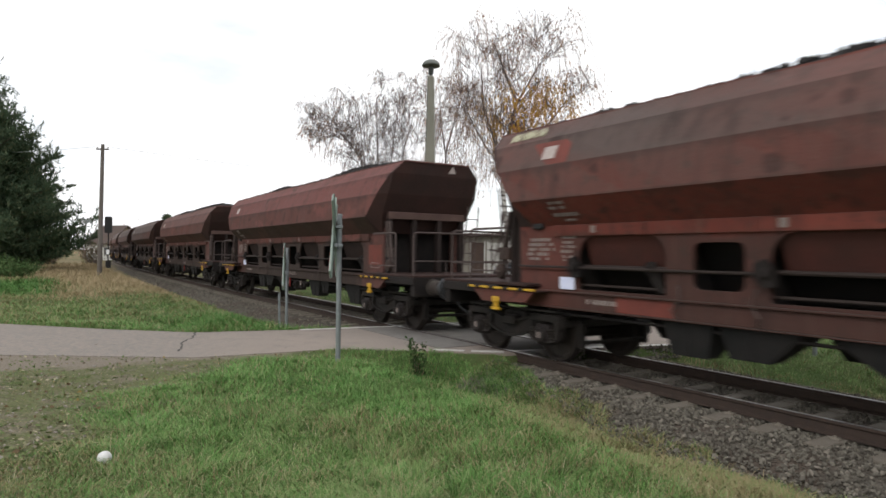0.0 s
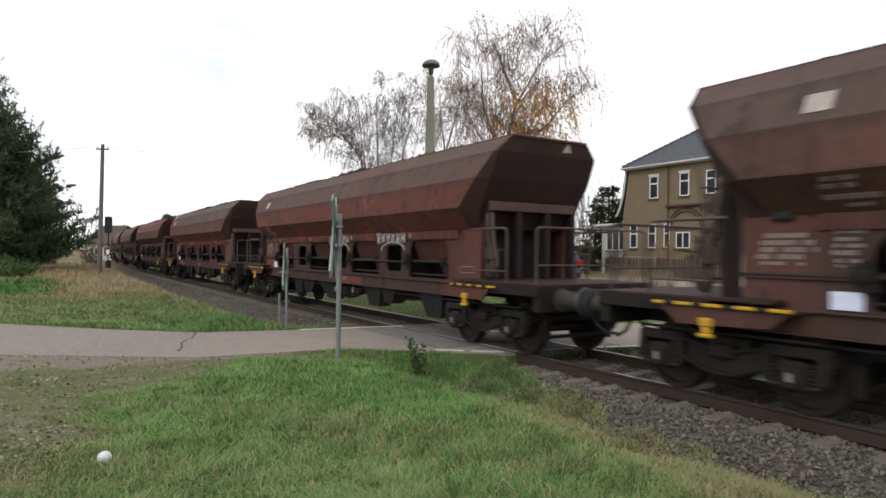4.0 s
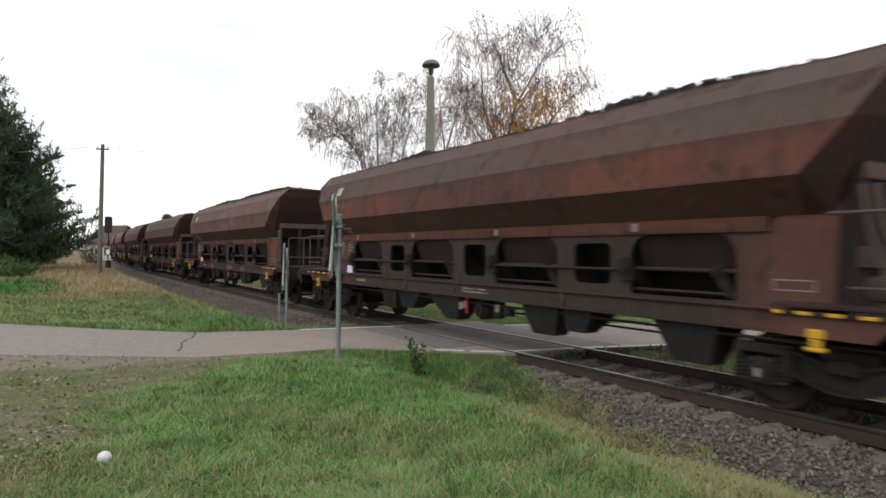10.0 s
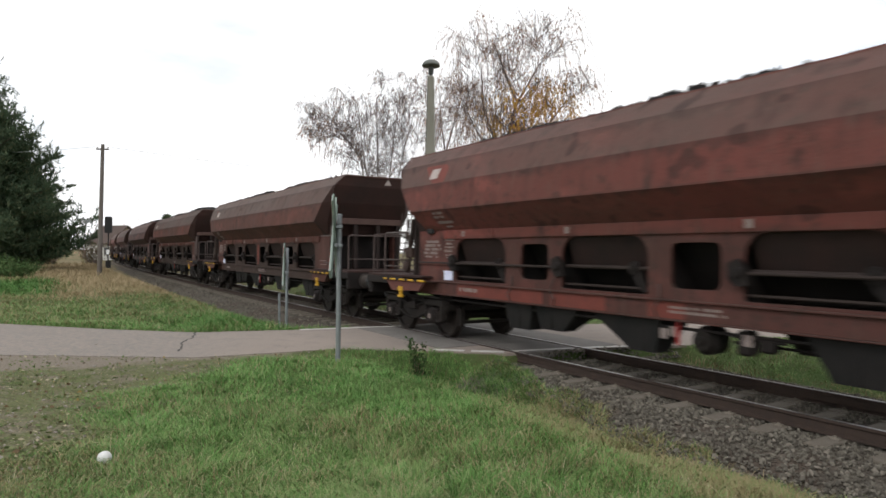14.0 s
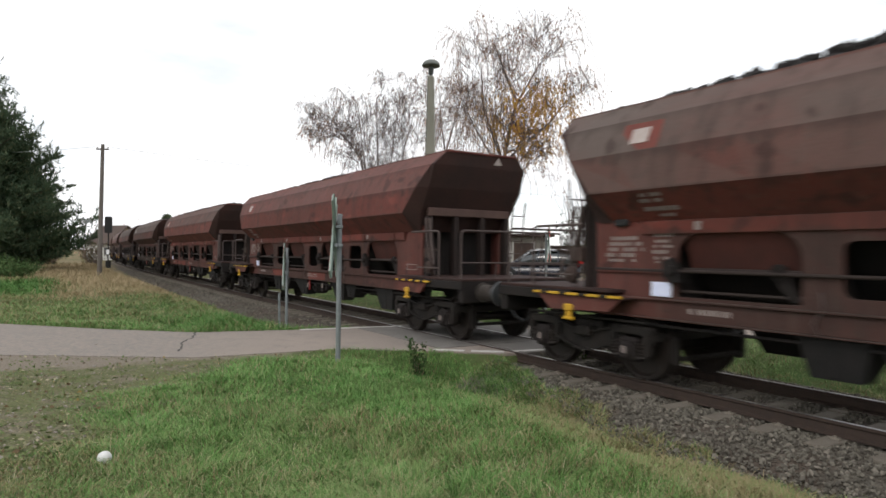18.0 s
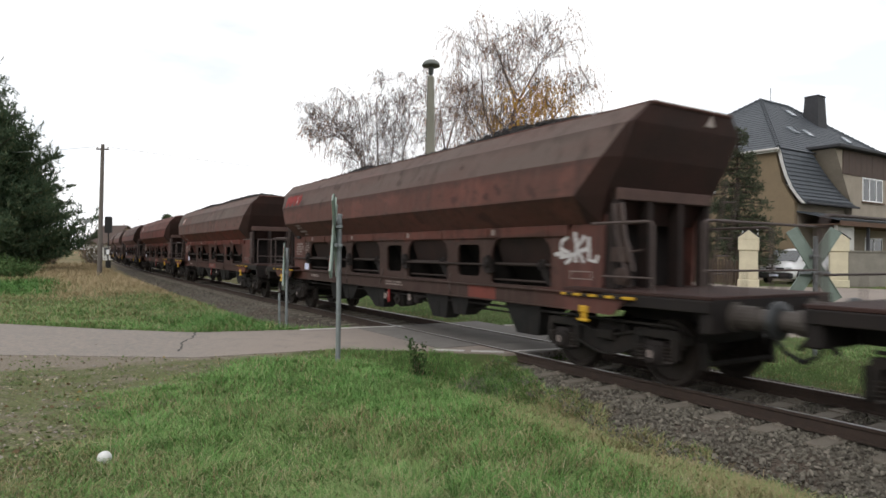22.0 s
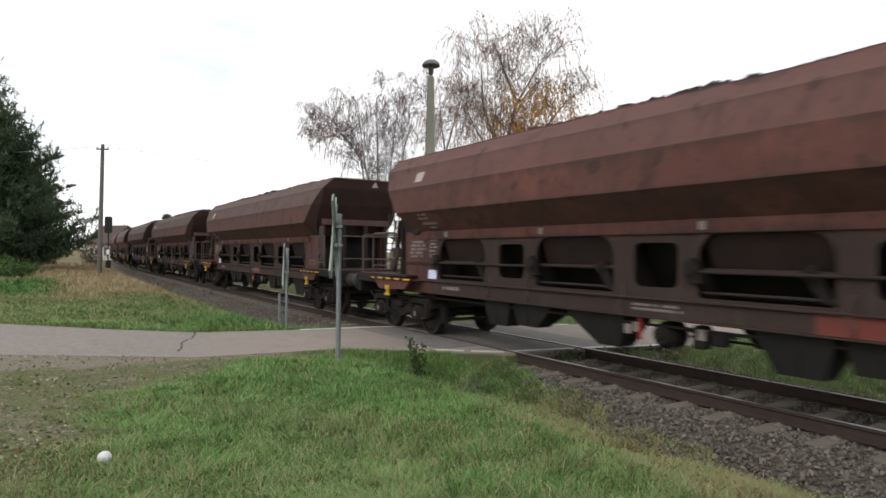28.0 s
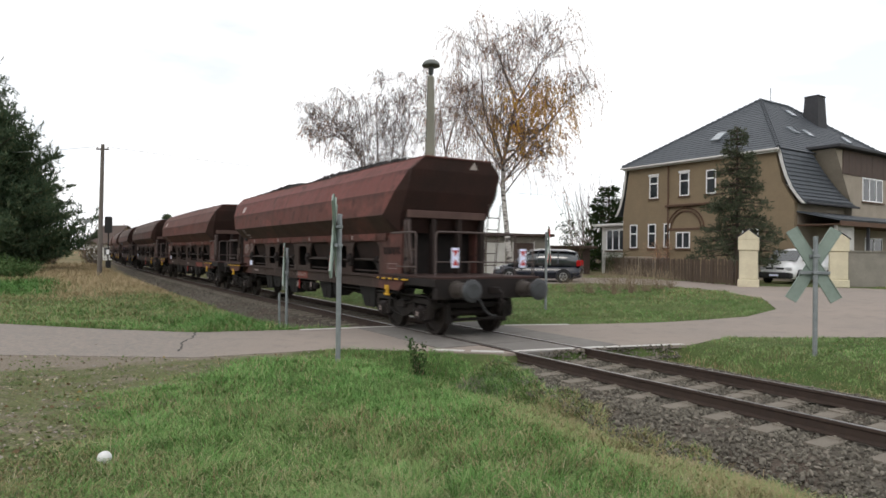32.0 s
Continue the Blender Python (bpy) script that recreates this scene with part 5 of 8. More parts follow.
    for prof, sgn in ((right, 1), (left, -1)):
        g = Geo()
        inner = [(u - 0.16 * sgn, z - 0.03) for u, z in prof]
        g.prism(prof + inner[::-1], "y", -0.06, 0.03)
        part("barge_board", g, M["fascia"], h, "white curved barge board")
    part("gutter", Geo().tube([(13.4, 0.0, 5.06), (13.4, 6.4, 5.06)], 0.07, 8), M["chimney"], h)
    # wing with the brown-clad upper storey
    wing = Geo().box(11.2, 13.0, 6.3, 14.5, 4.3, 7.25)
    part("wing_wall", wing, M["plaster_beige"], h, "beige rendered wing")
    cheek = Geo()
    cheek.prism([(11.0, 4.9), (11.0, 8.75), (13.0, 8.75), (13.0, 4.9)], "y", 4.1, 6.32)
    part("wing_cheek", Geo().rings([[(11.4, 4.05, 8.75), (13.0, 4.05, 8.75), (13.0, 6.31, 5.2), (11.4, 6.31, 5.2)], [(11.4, 4.2, 8.75), (13.0, 6.35, 8.75), (13.0, 6.36, 5.2), (11.4, 6.36, 5.2)]]), M["plaster_beige"], h)
    for k in range(12):
        part("cladding_board", Geo().box(13.0, 13.05 + 0.006 * (k % 2), 5.0 + k * 0.8, 5.0 + k * 0.8 + 0.79, 7.2, 8.75), M["cladding"], h)
    part("wing_top", Geo().box(11.2, 13.0, 5.0, 14.5, 7.26, 8.75), M["cladding"], h)
    part("wing_roof", Geo().box(10.6, 13.5, 3.7, 14.9, 8.78, 8.98, 0.03), M["chimney"], h, "dark flat eave of the wing")
    fr = lambda u, z, d: (13.0 + d, u, z)
    window(h, "window", 7.7, 10.6, 5.6, 7.18, fr, 2)
    window(h, "window", 11.6, 12.8, 5.6, 7.18, fr, 1)
    # porch roof and ground floor behind it
    part("porch_roof", Geo().rings([[(12.58, 0.3, 4.55), (12.58, 13.0, 4.55), (15.2, 13.4, 3.95), (15.2, 0.1, 3.95)], [(12.58, 0.3, 4.65), (12.58, 13.0, 4.65), (15.25, 13.4, 4.05), (15.25, 0.1, 4.05)]]), M["tile"], h, "low grey porch roof")
    part("porch_fascia", Geo().box(15.15, 15.23, 0.1, 13.4, 3.66, 3.94), M["brown_trim"], h)
    part("porch_ceiling", Geo().box(12.62, 15.14, 0.3, 13.2, 3.72, 3.80), M["brown_trim"], h)
    part("porch_wall", Geo().box(14.6, 14.8, 0.6, 2.6, Z0, 3.8), M["plaster_white"], h)
    for wv in (4.0, 8.5, 12.8):
        part("porch_post", Geo().box(14.85, 15.0, wv, wv + 0.15, Z0, 3.75), M["chimney"], h)
    f2 = lambda u, z, d: (12.6 + d, u, z)
    window(h, "window", 9.0, 11.6, 1.9, 3.2, f2, 1)
    part("door", Geo().box(12.56, 12.66, 5.2, 6.3, Z0, 2.7), M["brown_trim"], h, "brown house door")
    # front openings
    f1 = lambda u, z, d: (u, -d, z)
    window(h, "window", 1.97, 2.74, 6.02, 7.66, f1, 0, 7.1)
    window(h, "window", 4.56, 5.34, 6.05, 7.68, f1, 0, 7.1)
    window(h, "window", 6.66, 7.4, 6.05, 7.68, f1, 0, 7.1)
    window(h, "window", 0.18, 0.88, 2.38, 4.15, f1, 0, 3.45)
    window(h, "window", 1.87, 2.57, 2.38, 4.15, f1, 0, 3.45)
    window(h, "window", 3.26, 3.8, 2.43, 4.15, f1, 0, 3.45)
    window(h, "window", 4.46, 5.6, 2.36, 3.55, f1, 1)
    window(h, "window", 9.3, 10.4, 2.36, 3.6, f1, 1)
    for u0, u1, z1 in ((1.97, 2.74, 7.66), (4.56, 5.34, 7.68)):
        part("roller_box", Geo().box(u0 - 0.06, u1 + 0.06, -0.09, 0.0, z1, z1 + 0.14), M["white_frame"], h)
    part("downpipe", Geo().tube([(3.66, -0.1, 8.4), (3.66, -0.1, 1.2)], 0.055, 8), M["brown_trim"], h)
    part("cornice", Geo().box(3.5, 9.2, -0.28, 0.0, 5.30, 5.46, 0.03), M["brown_trim"], h, "brown cornice over the entrance bay")
    arch = Geo()
    for r in (1.45, 1.22):
        arch.tube([(5.1 + r * math.cos(a), -0.06, 3.75 + r * math.sin(a)) for a in np.linspace(0, math.pi, 18)], 0.055, 6)
    part("arch_moulding", arch, M["brown_trim"], h)
    part("bay_wall", Geo().box(3.9, 8.6, -0.22, 0.0, Z0, 3.75), M["plaster_ochre"], h)
    part("bay_ledge", Geo().box(3.85, 8.65, -0.27, -0.22, 3.62, 3.78), M["brown_trim"], h)
    window(h, "window", 4.46, 5.6, 2.36, 3.5, lambda u, z, d: (u, -0.23 - d, z), 1)
    # chimney, skylights, rod
    part("chimney", Geo().rings([[(6.7, 12.1, 11.3), (8.0, 12.1, 11.3), (8.0, 13.5, 11.3), (6.7, 13.5, 11.3)], [(6.85, 12.25, 14.3), (7.85, 12.25, 14.3), (7.85, 13.35, 14.3), (6.85, 13.35, 14.3)]]), M["chimney"], h, "tall dark slated chimney")
    part("chimney_cap", Geo().box(6.8, 7.9, 12.2, 13.4, 14.3, 14.38, 0.02), M["chimney"], h)
    part("lightning_rod", Geo().tube([(5.75, 9.4, 13.7), (5.75, 9.4, 14.9)], 0.025, 5), M["chimney"], h)

    def skylight(k, w_):
        u = 11.8 - (11.8 - 5.75) * k
        z = 8.5 + (13.7 - 8.5) * k + 0.1
        du, dz = -0.76 * 0.38, 0.65 * 0.38
        g = Geo().rings([[(u, w_, z), (u, w_ + 0.62, z), (u + 2 * du, w_ + 0.62, z + 2 * dz), (u + 2 * du, w_, z + 2 * dz)], [(u + 0.06, w_, z + 0.07), (u + 0.06, w_ + 0.62, z + 0.07), (u + 2 * du + 0.06, w_ + 0.62, z + 2 * dz + 0.07), (u + 2 * du + 0.06, w_, z + 2 * dz + 0.07)]])
        part("skylight", g, M["roof_glass"], h, "small roof window")

    for k, w_ in ((0.33, 5.2), (0.33, 7.2), (0.75, 9.7), (0.36, 13.2)):
        skylight(k, w_)
    sk = Geo().rings([[(5.9, 1.55, 9.88), (6.55, 1.55, 9.88), (6.55, 2.5, 10.5), (5.9, 2.5, 10.5)], [(5.9, 1.5, 9.98), (6.55, 1.5, 9.98), (6.55, 2.45, 10.6), (5.9, 2.45, 10.6)]])
    part("skylight", sk, M["roof_glass"], h, "small roof window")
    # low annex
    part("annex_wall", Geo().box(-3.2, -0.52, 0.6, 5.0, Z0, 4.1), M["plaster_white"], h, "off-white flat-roofed annex")
    part("annex_roof", Geo().box(-3.9, -0.4, 0.1, 5.4, 4.12, 4.32, 0.03), M["fascia"], h)
    window(h, "window", -2.7, -0.75, 2.2, 3.85, lambda u, z, d: (u, 0.6 - d, z), 2)
    return h


build_house()


def build_gate_pillar(x, y, turn):
    z0 = gz(x, y)
    p = thing("gate_pillar", "cream rendered gate pillar with a gabled stone cap", "gate pillar", at=pose(x, y, z0, 0, 0, turn), group="gate pillars")
    m = simple("cream_render", (0.66, 0.60, 0.44), (0.55, 0.49, 0.36), 2.0, 0.9, bump=0.2) if "cream" not in M else M["cream"]
    M["cream"] = m
    part("plinth", Geo().box(-0.46, 0.46, -0.46, 0.46, -0.1, 0.36, 0.03), m, p)
    part("shaft", Geo().box(-0.40, 0.40, -0.40, 0.40, 0.36, 1.75, 0.03), m, p)
    part("collar", Geo().box(-0.45, 0.45, -0.45, 0.45, 1.75, 2.28, 0.03), m, p)
    g = Geo().prism([(-0.45, 2.28), (0.45, 2.28), (0.45, 2.36), (0.0, 2.72), (-0.45, 2.36)], "x", -0.45, 0.45)
    part("gable", g, m, p)
    r = Geo()
    for s in (1, -1):
        r.rings([[(x_, s * 0.50, 2.33) for x_ in (-0.47, 0.38)] + [(x_, 0, 2.74) for x_ in (0.38, -0.47)], [(x_, s * 0.50, 2.39) for x_ in (-0.47, 0.38)] + [(x_, 0, 2.80) for x_ in (0.38, -0.47)]])
    part("cap_slab", r, M["chimney"], p, "grey stone cap")


build_gate_pillar(14.75, 31.0, 62)
build_gate_pillar(19.75, 32.1, 62)

# garden wall and picket fence
wall = thing("garden_wall", "grey rendered garden wall beside the gate", "garden wall", kind="structure")
wm = wavy("grey_wall_render", (0.27, 0.25, 0.215), (0.19, 0.175, 0.15), 1.4)
for k in range(6):
    a = Vector((20.3 + k * 3.0, 32.3 + k * 0.55, 0))
    c = a + Vector((2.96, 0.543, 0))
    n = Vector((-0.18, 0.98, 0)) * 0.12
    g = Geo().rings([[a - n + Vector((0, 0, z)), c - n + Vector((0, 0, z)), c + n + Vector((0, 0, z)), a + n + Vector((0, 0, z))] for z in (0.2, 2.12)])
    part("wall_panel", g, wm, wall)
    part("coping", Geo().rings([[a - n * 1.5 + Vector((0, 0, z)), c - n * 1.5 + Vector((0, 0, z)), c + n * 1.5 + Vector((0, 0, z)), a + n * 1.5 + Vector((0, 0, z))] for z in (2.12, 2.19)]), wm, wall)

fence = thing("picket_fence", "weathered dark wooden picket fence of the garden", "fence")
fm = simple("weathered_fence_wood", (0.105, 0.075, 0.055), (0.065, 0.05, 0.04), 8.0, 0.9, stretch=(1, 1, 0.15))
picket = Geo().prism([(-0.045, 0.05), (0.045, 0.05), (0.045, 1.22), (0.0, 1.30), (-0.045, 1.22)], "y", -0.012, 0.012).mesh("picket", fm)
F0, F1 = Vector((14.45, 31.6, 0)), Vector((12.3, 49.0, 0))
fd = (F1 - F0).normalized()
fa = math.atan2(fd.y, fd.x)
rnd = random.Random(4)
for k in range(118):
    p = F0 + fd * (0.3 + k * 0.145)
    part("picket", picket, None, fence, at=pose(p.x, p.y, gz(p.x, p.y) + rnd.uniform(-0.05, 0.06), rnd.uniform(-2, 2), rnd.uniform(-2, 2), math.degrees(fa)))
for k in range(8):
    p, q = F0 + fd * (k * 2.15), F0 + fd * ((k + 1) * 2.15)
    part("post", Geo().box(p.x - 0.06, p.x + 0.06, p.y - 0.06, p.y + 0.06, 0.2, gz(p.x, p.y) + 1.25), fm, fence)
    for z in (0.35, 0.95):
        part("rail", Geo().tube([(p.x + 0.03, p.y, gz(p.x, p.y) + z), (q.x + 0.03, q.y, gz(q.x, q.y) + z)], 0.035, 4), fm, fence)


# low sheds behind the car
def shed(name, label, x0, x1, y0, y1, top, wallm, doors):
    s = thing(name, label, "shed")
    part("wall", Geo().box(x0, x1, y0, y1, 0.0, top - 0.15), wallm, s)
    part("roof", Geo().box(x0 - 0.4, x1 + 0.4, y0 - 0.6, y1 + 0.3, top - 0.15, top + 0.05, 0.03), M["cladding"], s, "flat tarred roof with a dark edge")
    for a, c, m, z in doors:
        part("door", Geo().box(a, c, y0 - 0.05, y0 + 0.02, 0.3, z), m, s)
        part("door_frame", Geo().box(a - 0.1, a, y0 - 0.08, y0 + 0.02, 0.3, z + 0.1), M["plaster_white"], s)
        part("door_frame", Geo().box(c, c + 0.1, y0 - 0.08, y0 + 0.02, 0.3, z + 0.1), M["plaster_white"], s)


shed("garage_shed", "low grey garage shed with pale doors and flat roof", -0.5, 7.4, 45.5, 50, 3.2, wm, ((2.0, 2.9, M["cladding"], 2.6), (3.2, 4.3, M["plaster_white"], 2.6), (5.0, 6.4, M["cladding"], 2.6)))
shed("garage_shed", "low dark shed with a flat roof behind the lane", 7.6, 11.2, 49, 53, 2.45, M["cladding"], ((8.6, 9.6, wm, 2.0),))


# ---- poles, siren mast, signal, crossing signs ----
def build_siren():
    x, y = -0.70, 32.0
    s = thing("siren_mast", "tall concrete mast with a mushroom-shaped siren on top", "siren", at=pose(x, y, gz(x, y)))
    cm = simple("grey_green_concrete", (0.25, 0.24, 0.20), (0.185, 0.18, 0.15), 3.0, 0.9, bump=0.3, stretch=(1, 1, 0.2))
    part("mast", Geo().rings([[(a * r, b_ * r, z) for a, b_ in ((-1, -0.7), (-0.7, -1), (0.7, -1), (1, -0.7), (1, 0.7), (0.7, 1), (-0.7, 1), (-1, 0.7))] for z, r in ((-0.2, 0.38), (10.5, 0.165), (10.6, 0.13))]), cm, s)
    dark = simple("weathered_siren_metal", (0.075, 0.08, 0.075), (0.05, 0.052, 0.05), 4.0, 0.6, 0.3)
    part("motor", Geo().disc((0, 0, 10.6), (0, 0, 1), [(0, 0.07), (0.1, 0.07), (0.12, 0.13), (0.42, 0.14), (0.45, 0.08), (0.62, 0.07)], 16), dark, s)
    part("hood", Geo().disc((0, 0, 11.10), (0, 0, 1), [(0, 0.40), (0.0, 0.44), (0.05, 0.45), (0.14, 0.42), (0.24, 0.33), (0.31, 0.18), (0.33, 0.02)], 28), simple("grey_green_hood", (0.17, 0.18, 0.165), (0.12, 0.128, 0.12), 3.0, 0.55, 0.2), s, "domed grey hood", smooth=True)


build_siren()


def build_pole():
    x, y = -22.7, 42.5
    p = thing("utility_pole", "weathered wooden pole with a short crossarm", "utility pole", at=pose(x, y, gz(x, y), 0.0, 0.6, 0))
    part("shaft", Geo().tube([(0, 0, -0.3), (0, 0, 4), (0, 0, 8.8)], [0.16, 0.14, 0.11], 12), M["wood_pole"], p)
    part("crossarm", Geo().box(-0.42, 0.42, -0.04, 0.04, 8.42, 8.52), M["wood_pole"], p)
    for a in (-0.36, 0.36):
        part("insulator", Geo().disc((a, 0, 8.52), (0, 0, 1), [(0, 0.02), (0.05, 0.035), (0.08, 0.05), (0.12, 0.03)], 10), M["plaster_white"], p)
    wire_m = simple("grey_wire", (0.40, 0.41, 0.43), (0.32, 0.33, 0.35), 3.0, 0.6)
    for a, end, sag in ((0.36, (60, 75, 9.5), 2.2), (-0.36, (-75, 75, 15.0), 1.2)):
        s0, e0 = Vector((x + a, y, 8.6)), Vector(end)
        g = Geo().tube([s0.lerp(e0, k / 16) - Vector((0, 0, sag * 4 * (k / 16) * (1 - k / 16))) for k in range(17)], 0.015, 4)
        tagged(part("overhead_wire", g, wire_m), "thin sagging overhead wire from the pole", "wire", group="overhead wires")


build_pole()


def build_signal():
    p = on_track(66, 2.75)
    s = thing("railway_signal", "black railway signal head on a slim post, seen from behind", "railway signal", at=pose(p.x, p.y, gz(p.x, p.y)))
    blk = simple("black_signal_plate", (0.014, 0.014, 0.015), (0.022, 0.022, 0.022), 5.0, 0.6)
    part("post", Geo().tube([(0, 0, -0.2), (0, 0, 4.2)], 0.07, 10), blk, s)
    part("head", Geo().prism(rounded(-0.36, 0.36, 3.95, 5.75, 0.14), "y", -0.14, 0.14), blk, s)
    for z in (4.3, 4.85, 5.35):
        part("hood", Geo().disc((0, 0.14, z), (0, 1, 0), [(0, 0.13), (0.2, 0.13), (0.2, 0.11)], 14), blk, s)
    part("cabinet", Geo().box(-0.2, 0.25, -0.15, 0.2, 0, 0.9, 0.03), blk, s)
    part("mast_plate", Geo().box(-0.16, 0.16, -0.09, -0.07, 1.6, 2.1), M["white_frame"], s)


build_signal()


def build_cross(x, y, turn, height=2.42, lean=0.0, top=0.10, arm=1.42, spread=34.0):
    """A level-crossing warning cross: two boards with folded rims on a galvanised post."""
    c = thing("warning_cross", "level-crossing warning cross on a galvanised post", "crossing sign", at=pose(x, y, gz(x, y), 0, lean, turn), group="crossing signs")
    part("post", Geo().tube([(0, 0, -0.25), (0, 0, height)], 0.042, 12), M["galv"], c)
    part("post_cap", Geo().disc((0, 0, height), (0, 0, 1), [(0, 0.045), (0.03, 0.045), (0.04, 0.03)], 12), M["galv"], c)
    back = simple("grey_green_sign_back", (0.27, 0.33, 0.29), (0.21, 0.26, 0.23), 3.0, 0.55, 0.2) if "sign_back" not in M else M["sign_back"]
    M["sign_back"] = back
    red = simple("sign_red", (0.45, 0.03, 0.025), (0.36, 0.03, 0.025), 5.0, 0.5) if "sign_red" not in M else M["sign_red"]
    M["sign_red"] = red
    zc = height - 0.62 + top
    for k, a in enumerate((spread, -spread)):
        y0 = -0.075 - 0.028 * k
        at = Matrix.Translation((0, y0, zc)) @ Matrix.Rotation(radians(a), 4, "Y")
        g = Geo().box(-0.105, 0.105, -0.012, 0.006, -arm / 2, arm / 2, 0.004)
        g.box(-0.112, -0.098, -0.014, 0.022, -arm / 2, arm / 2, 0.003)
        g.box(0.098, 0.112, -0.014, 0.022, -arm / 2, arm / 2, 0.003)
        b_ = part("board", g, back, c, "grey-green board back", at=at)
        part("white_face", Geo().box(-0.095, 0.095, -0.017, -0.0125, -arm / 2 + 0.01, arm / 2 - 0.01, 0.001), M["white_frame"], b_)
        for s in (1, -1):
            part("red_end", Geo().box(-0.094, 0.094, -0.019, -0.0172, s * arm * 0.5 - s * 0.02, s * arm * 0.25, 0.001), red, b_)
    for z, half in ((zc - 0.15, 0.27), (zc + 0.16, 0.09)):
        part("clamp", Geo().box(-half, half, -0.055, -0.025, z - 0.03, z + 0.03, 0.005), M["galv"], c)
        part("bracket", Geo().box(-0.06, 0.06, -0.05, 0.055, z - 0.025, z + 0.025, 0.008), M["galv"], c)


build_cross(-1.73, 10.72, 274, 2.44, top=0.28, arm=1.50)
build_cross(6.93, 11.95, 172, 2.20, top=0.13, arm=1.54, spread=31)
build_cross(-4.35, 17.95, 282, 2.25, lean=-4.0, top=0.12)
build_cross(3.45, 21.5, 75, 2.55, lean=1.0, top=0.2)
spare = thing("leaning_stake", "thin grey metal stake beside the crossing sign", "stake", at=pose(-4.45, 17.6, gz(-4.45, 17.6), 0, -1, 0))
part("stake_bar", Geo().tube([(0, 0, -0.2), (0, 0, 1.0)], 0.035, 8), M["galv"], spare)


# ---- vehicles ----
def car_paint(name, c, c2):
    m = Mat(name, 0.22, 0.0, 0.4)
    m.colour(m.mix(m.span(m.noise(2.0, 4), 0.4, 0.6), c, c2))
    m.b.inputs["Coat Weight"].default_value = 0.35
    return m.m


M["navy"] = car_paint("dark_blue_car_paint", (0.008, 0.010, 0.018), (0.012, 0.014, 0.024))
M["car_glass"] = simple("dark_tinted_car_glass", (0.030, 0.036, 0.040), (0.045, 0.052, 0.056), 3.0, 0.06, 0.0, 1.0, bump=0.0)
M["van_white"] = car_paint("white_van_paint", (0.74, 0.75, 0.76), (0.66, 0.67, 0.68))
M["black_plastic"] = simple("black_plastic", (0.022, 0.022, 0.024), (0.03, 0.03, 0.032), 8.0, 0.7)
M["alloy"] = simple("silver_alloy", (0.50, 0.50, 0.51), (0.42, 0.42, 0.43), 6.0, 0.35, 0.7)
M["lamp_red"] = simple("red_lamp_lens", (0.35, 0.012, 0.012), (0.28, 0.01, 0.01), 6.0, 0.2)
M["lamp_clear"] = simple("clear_lamp_lens", (0.55, 0.56, 0.58), (0.4, 0.41, 0.43), 9.0, 0.15)


def wheel_on(parent, x, y, s, r=0.33):
    t = part("wheel", Geo().disc((x, y, r), (0, s, 0), [(0, r * 0.62), (0, r * 0.93), (0.03, r), (0.18, r), (0.21, r * 0.93), (0.21, r * 0.66)], 24), M["rubber"], parent, "black tyre")
    g = Geo().disc((x, y + 0.205 * s, r), (0, s, 0), [(0, r * 0.64), (0.03, r * 0.64), (0.03, r * 0.56), (0.0, r * 0.54)], 24)
    for k in range(5):
        a = k * 6.28318 / 5 + 0.3
        g.rings([[(x + rr * math.cos(a + w), y + (0.205 + d) * s, r + rr * math.sin(a + w)) for rr, w in ((0.03, -0.5), (r * 0.6, -0.16), (r * 0.6, 0.16), (0.03, 0.5))] for d in (0, 0.03)])
    part("rim", g, M["alloy"], t, "silver five-spoke rim")


def body_loft(stations, n=14):
    """A car body: at each x a half-width, a bottom and a rounded top."""
    g = Geo()
    rings = []
    for x, hw, z0, z1, tw in stations:
        r = []
        for k in range(n):
            a = math.pi * k / (n - 1)
            c, s = math.cos(a), math.sin(a)
            w = hw if abs(c) > 0.75 else tw
            y = (hw if s < 0.55 else tw + (hw - tw) * (1 - s) / 0.45) * math.copysign(abs(c) ** 0.45, c)
            r.append((x, y, z0 + (z1 - z0) * abs(s) ** 0.62))
        rings.append(r)
    return g.rings(rings)


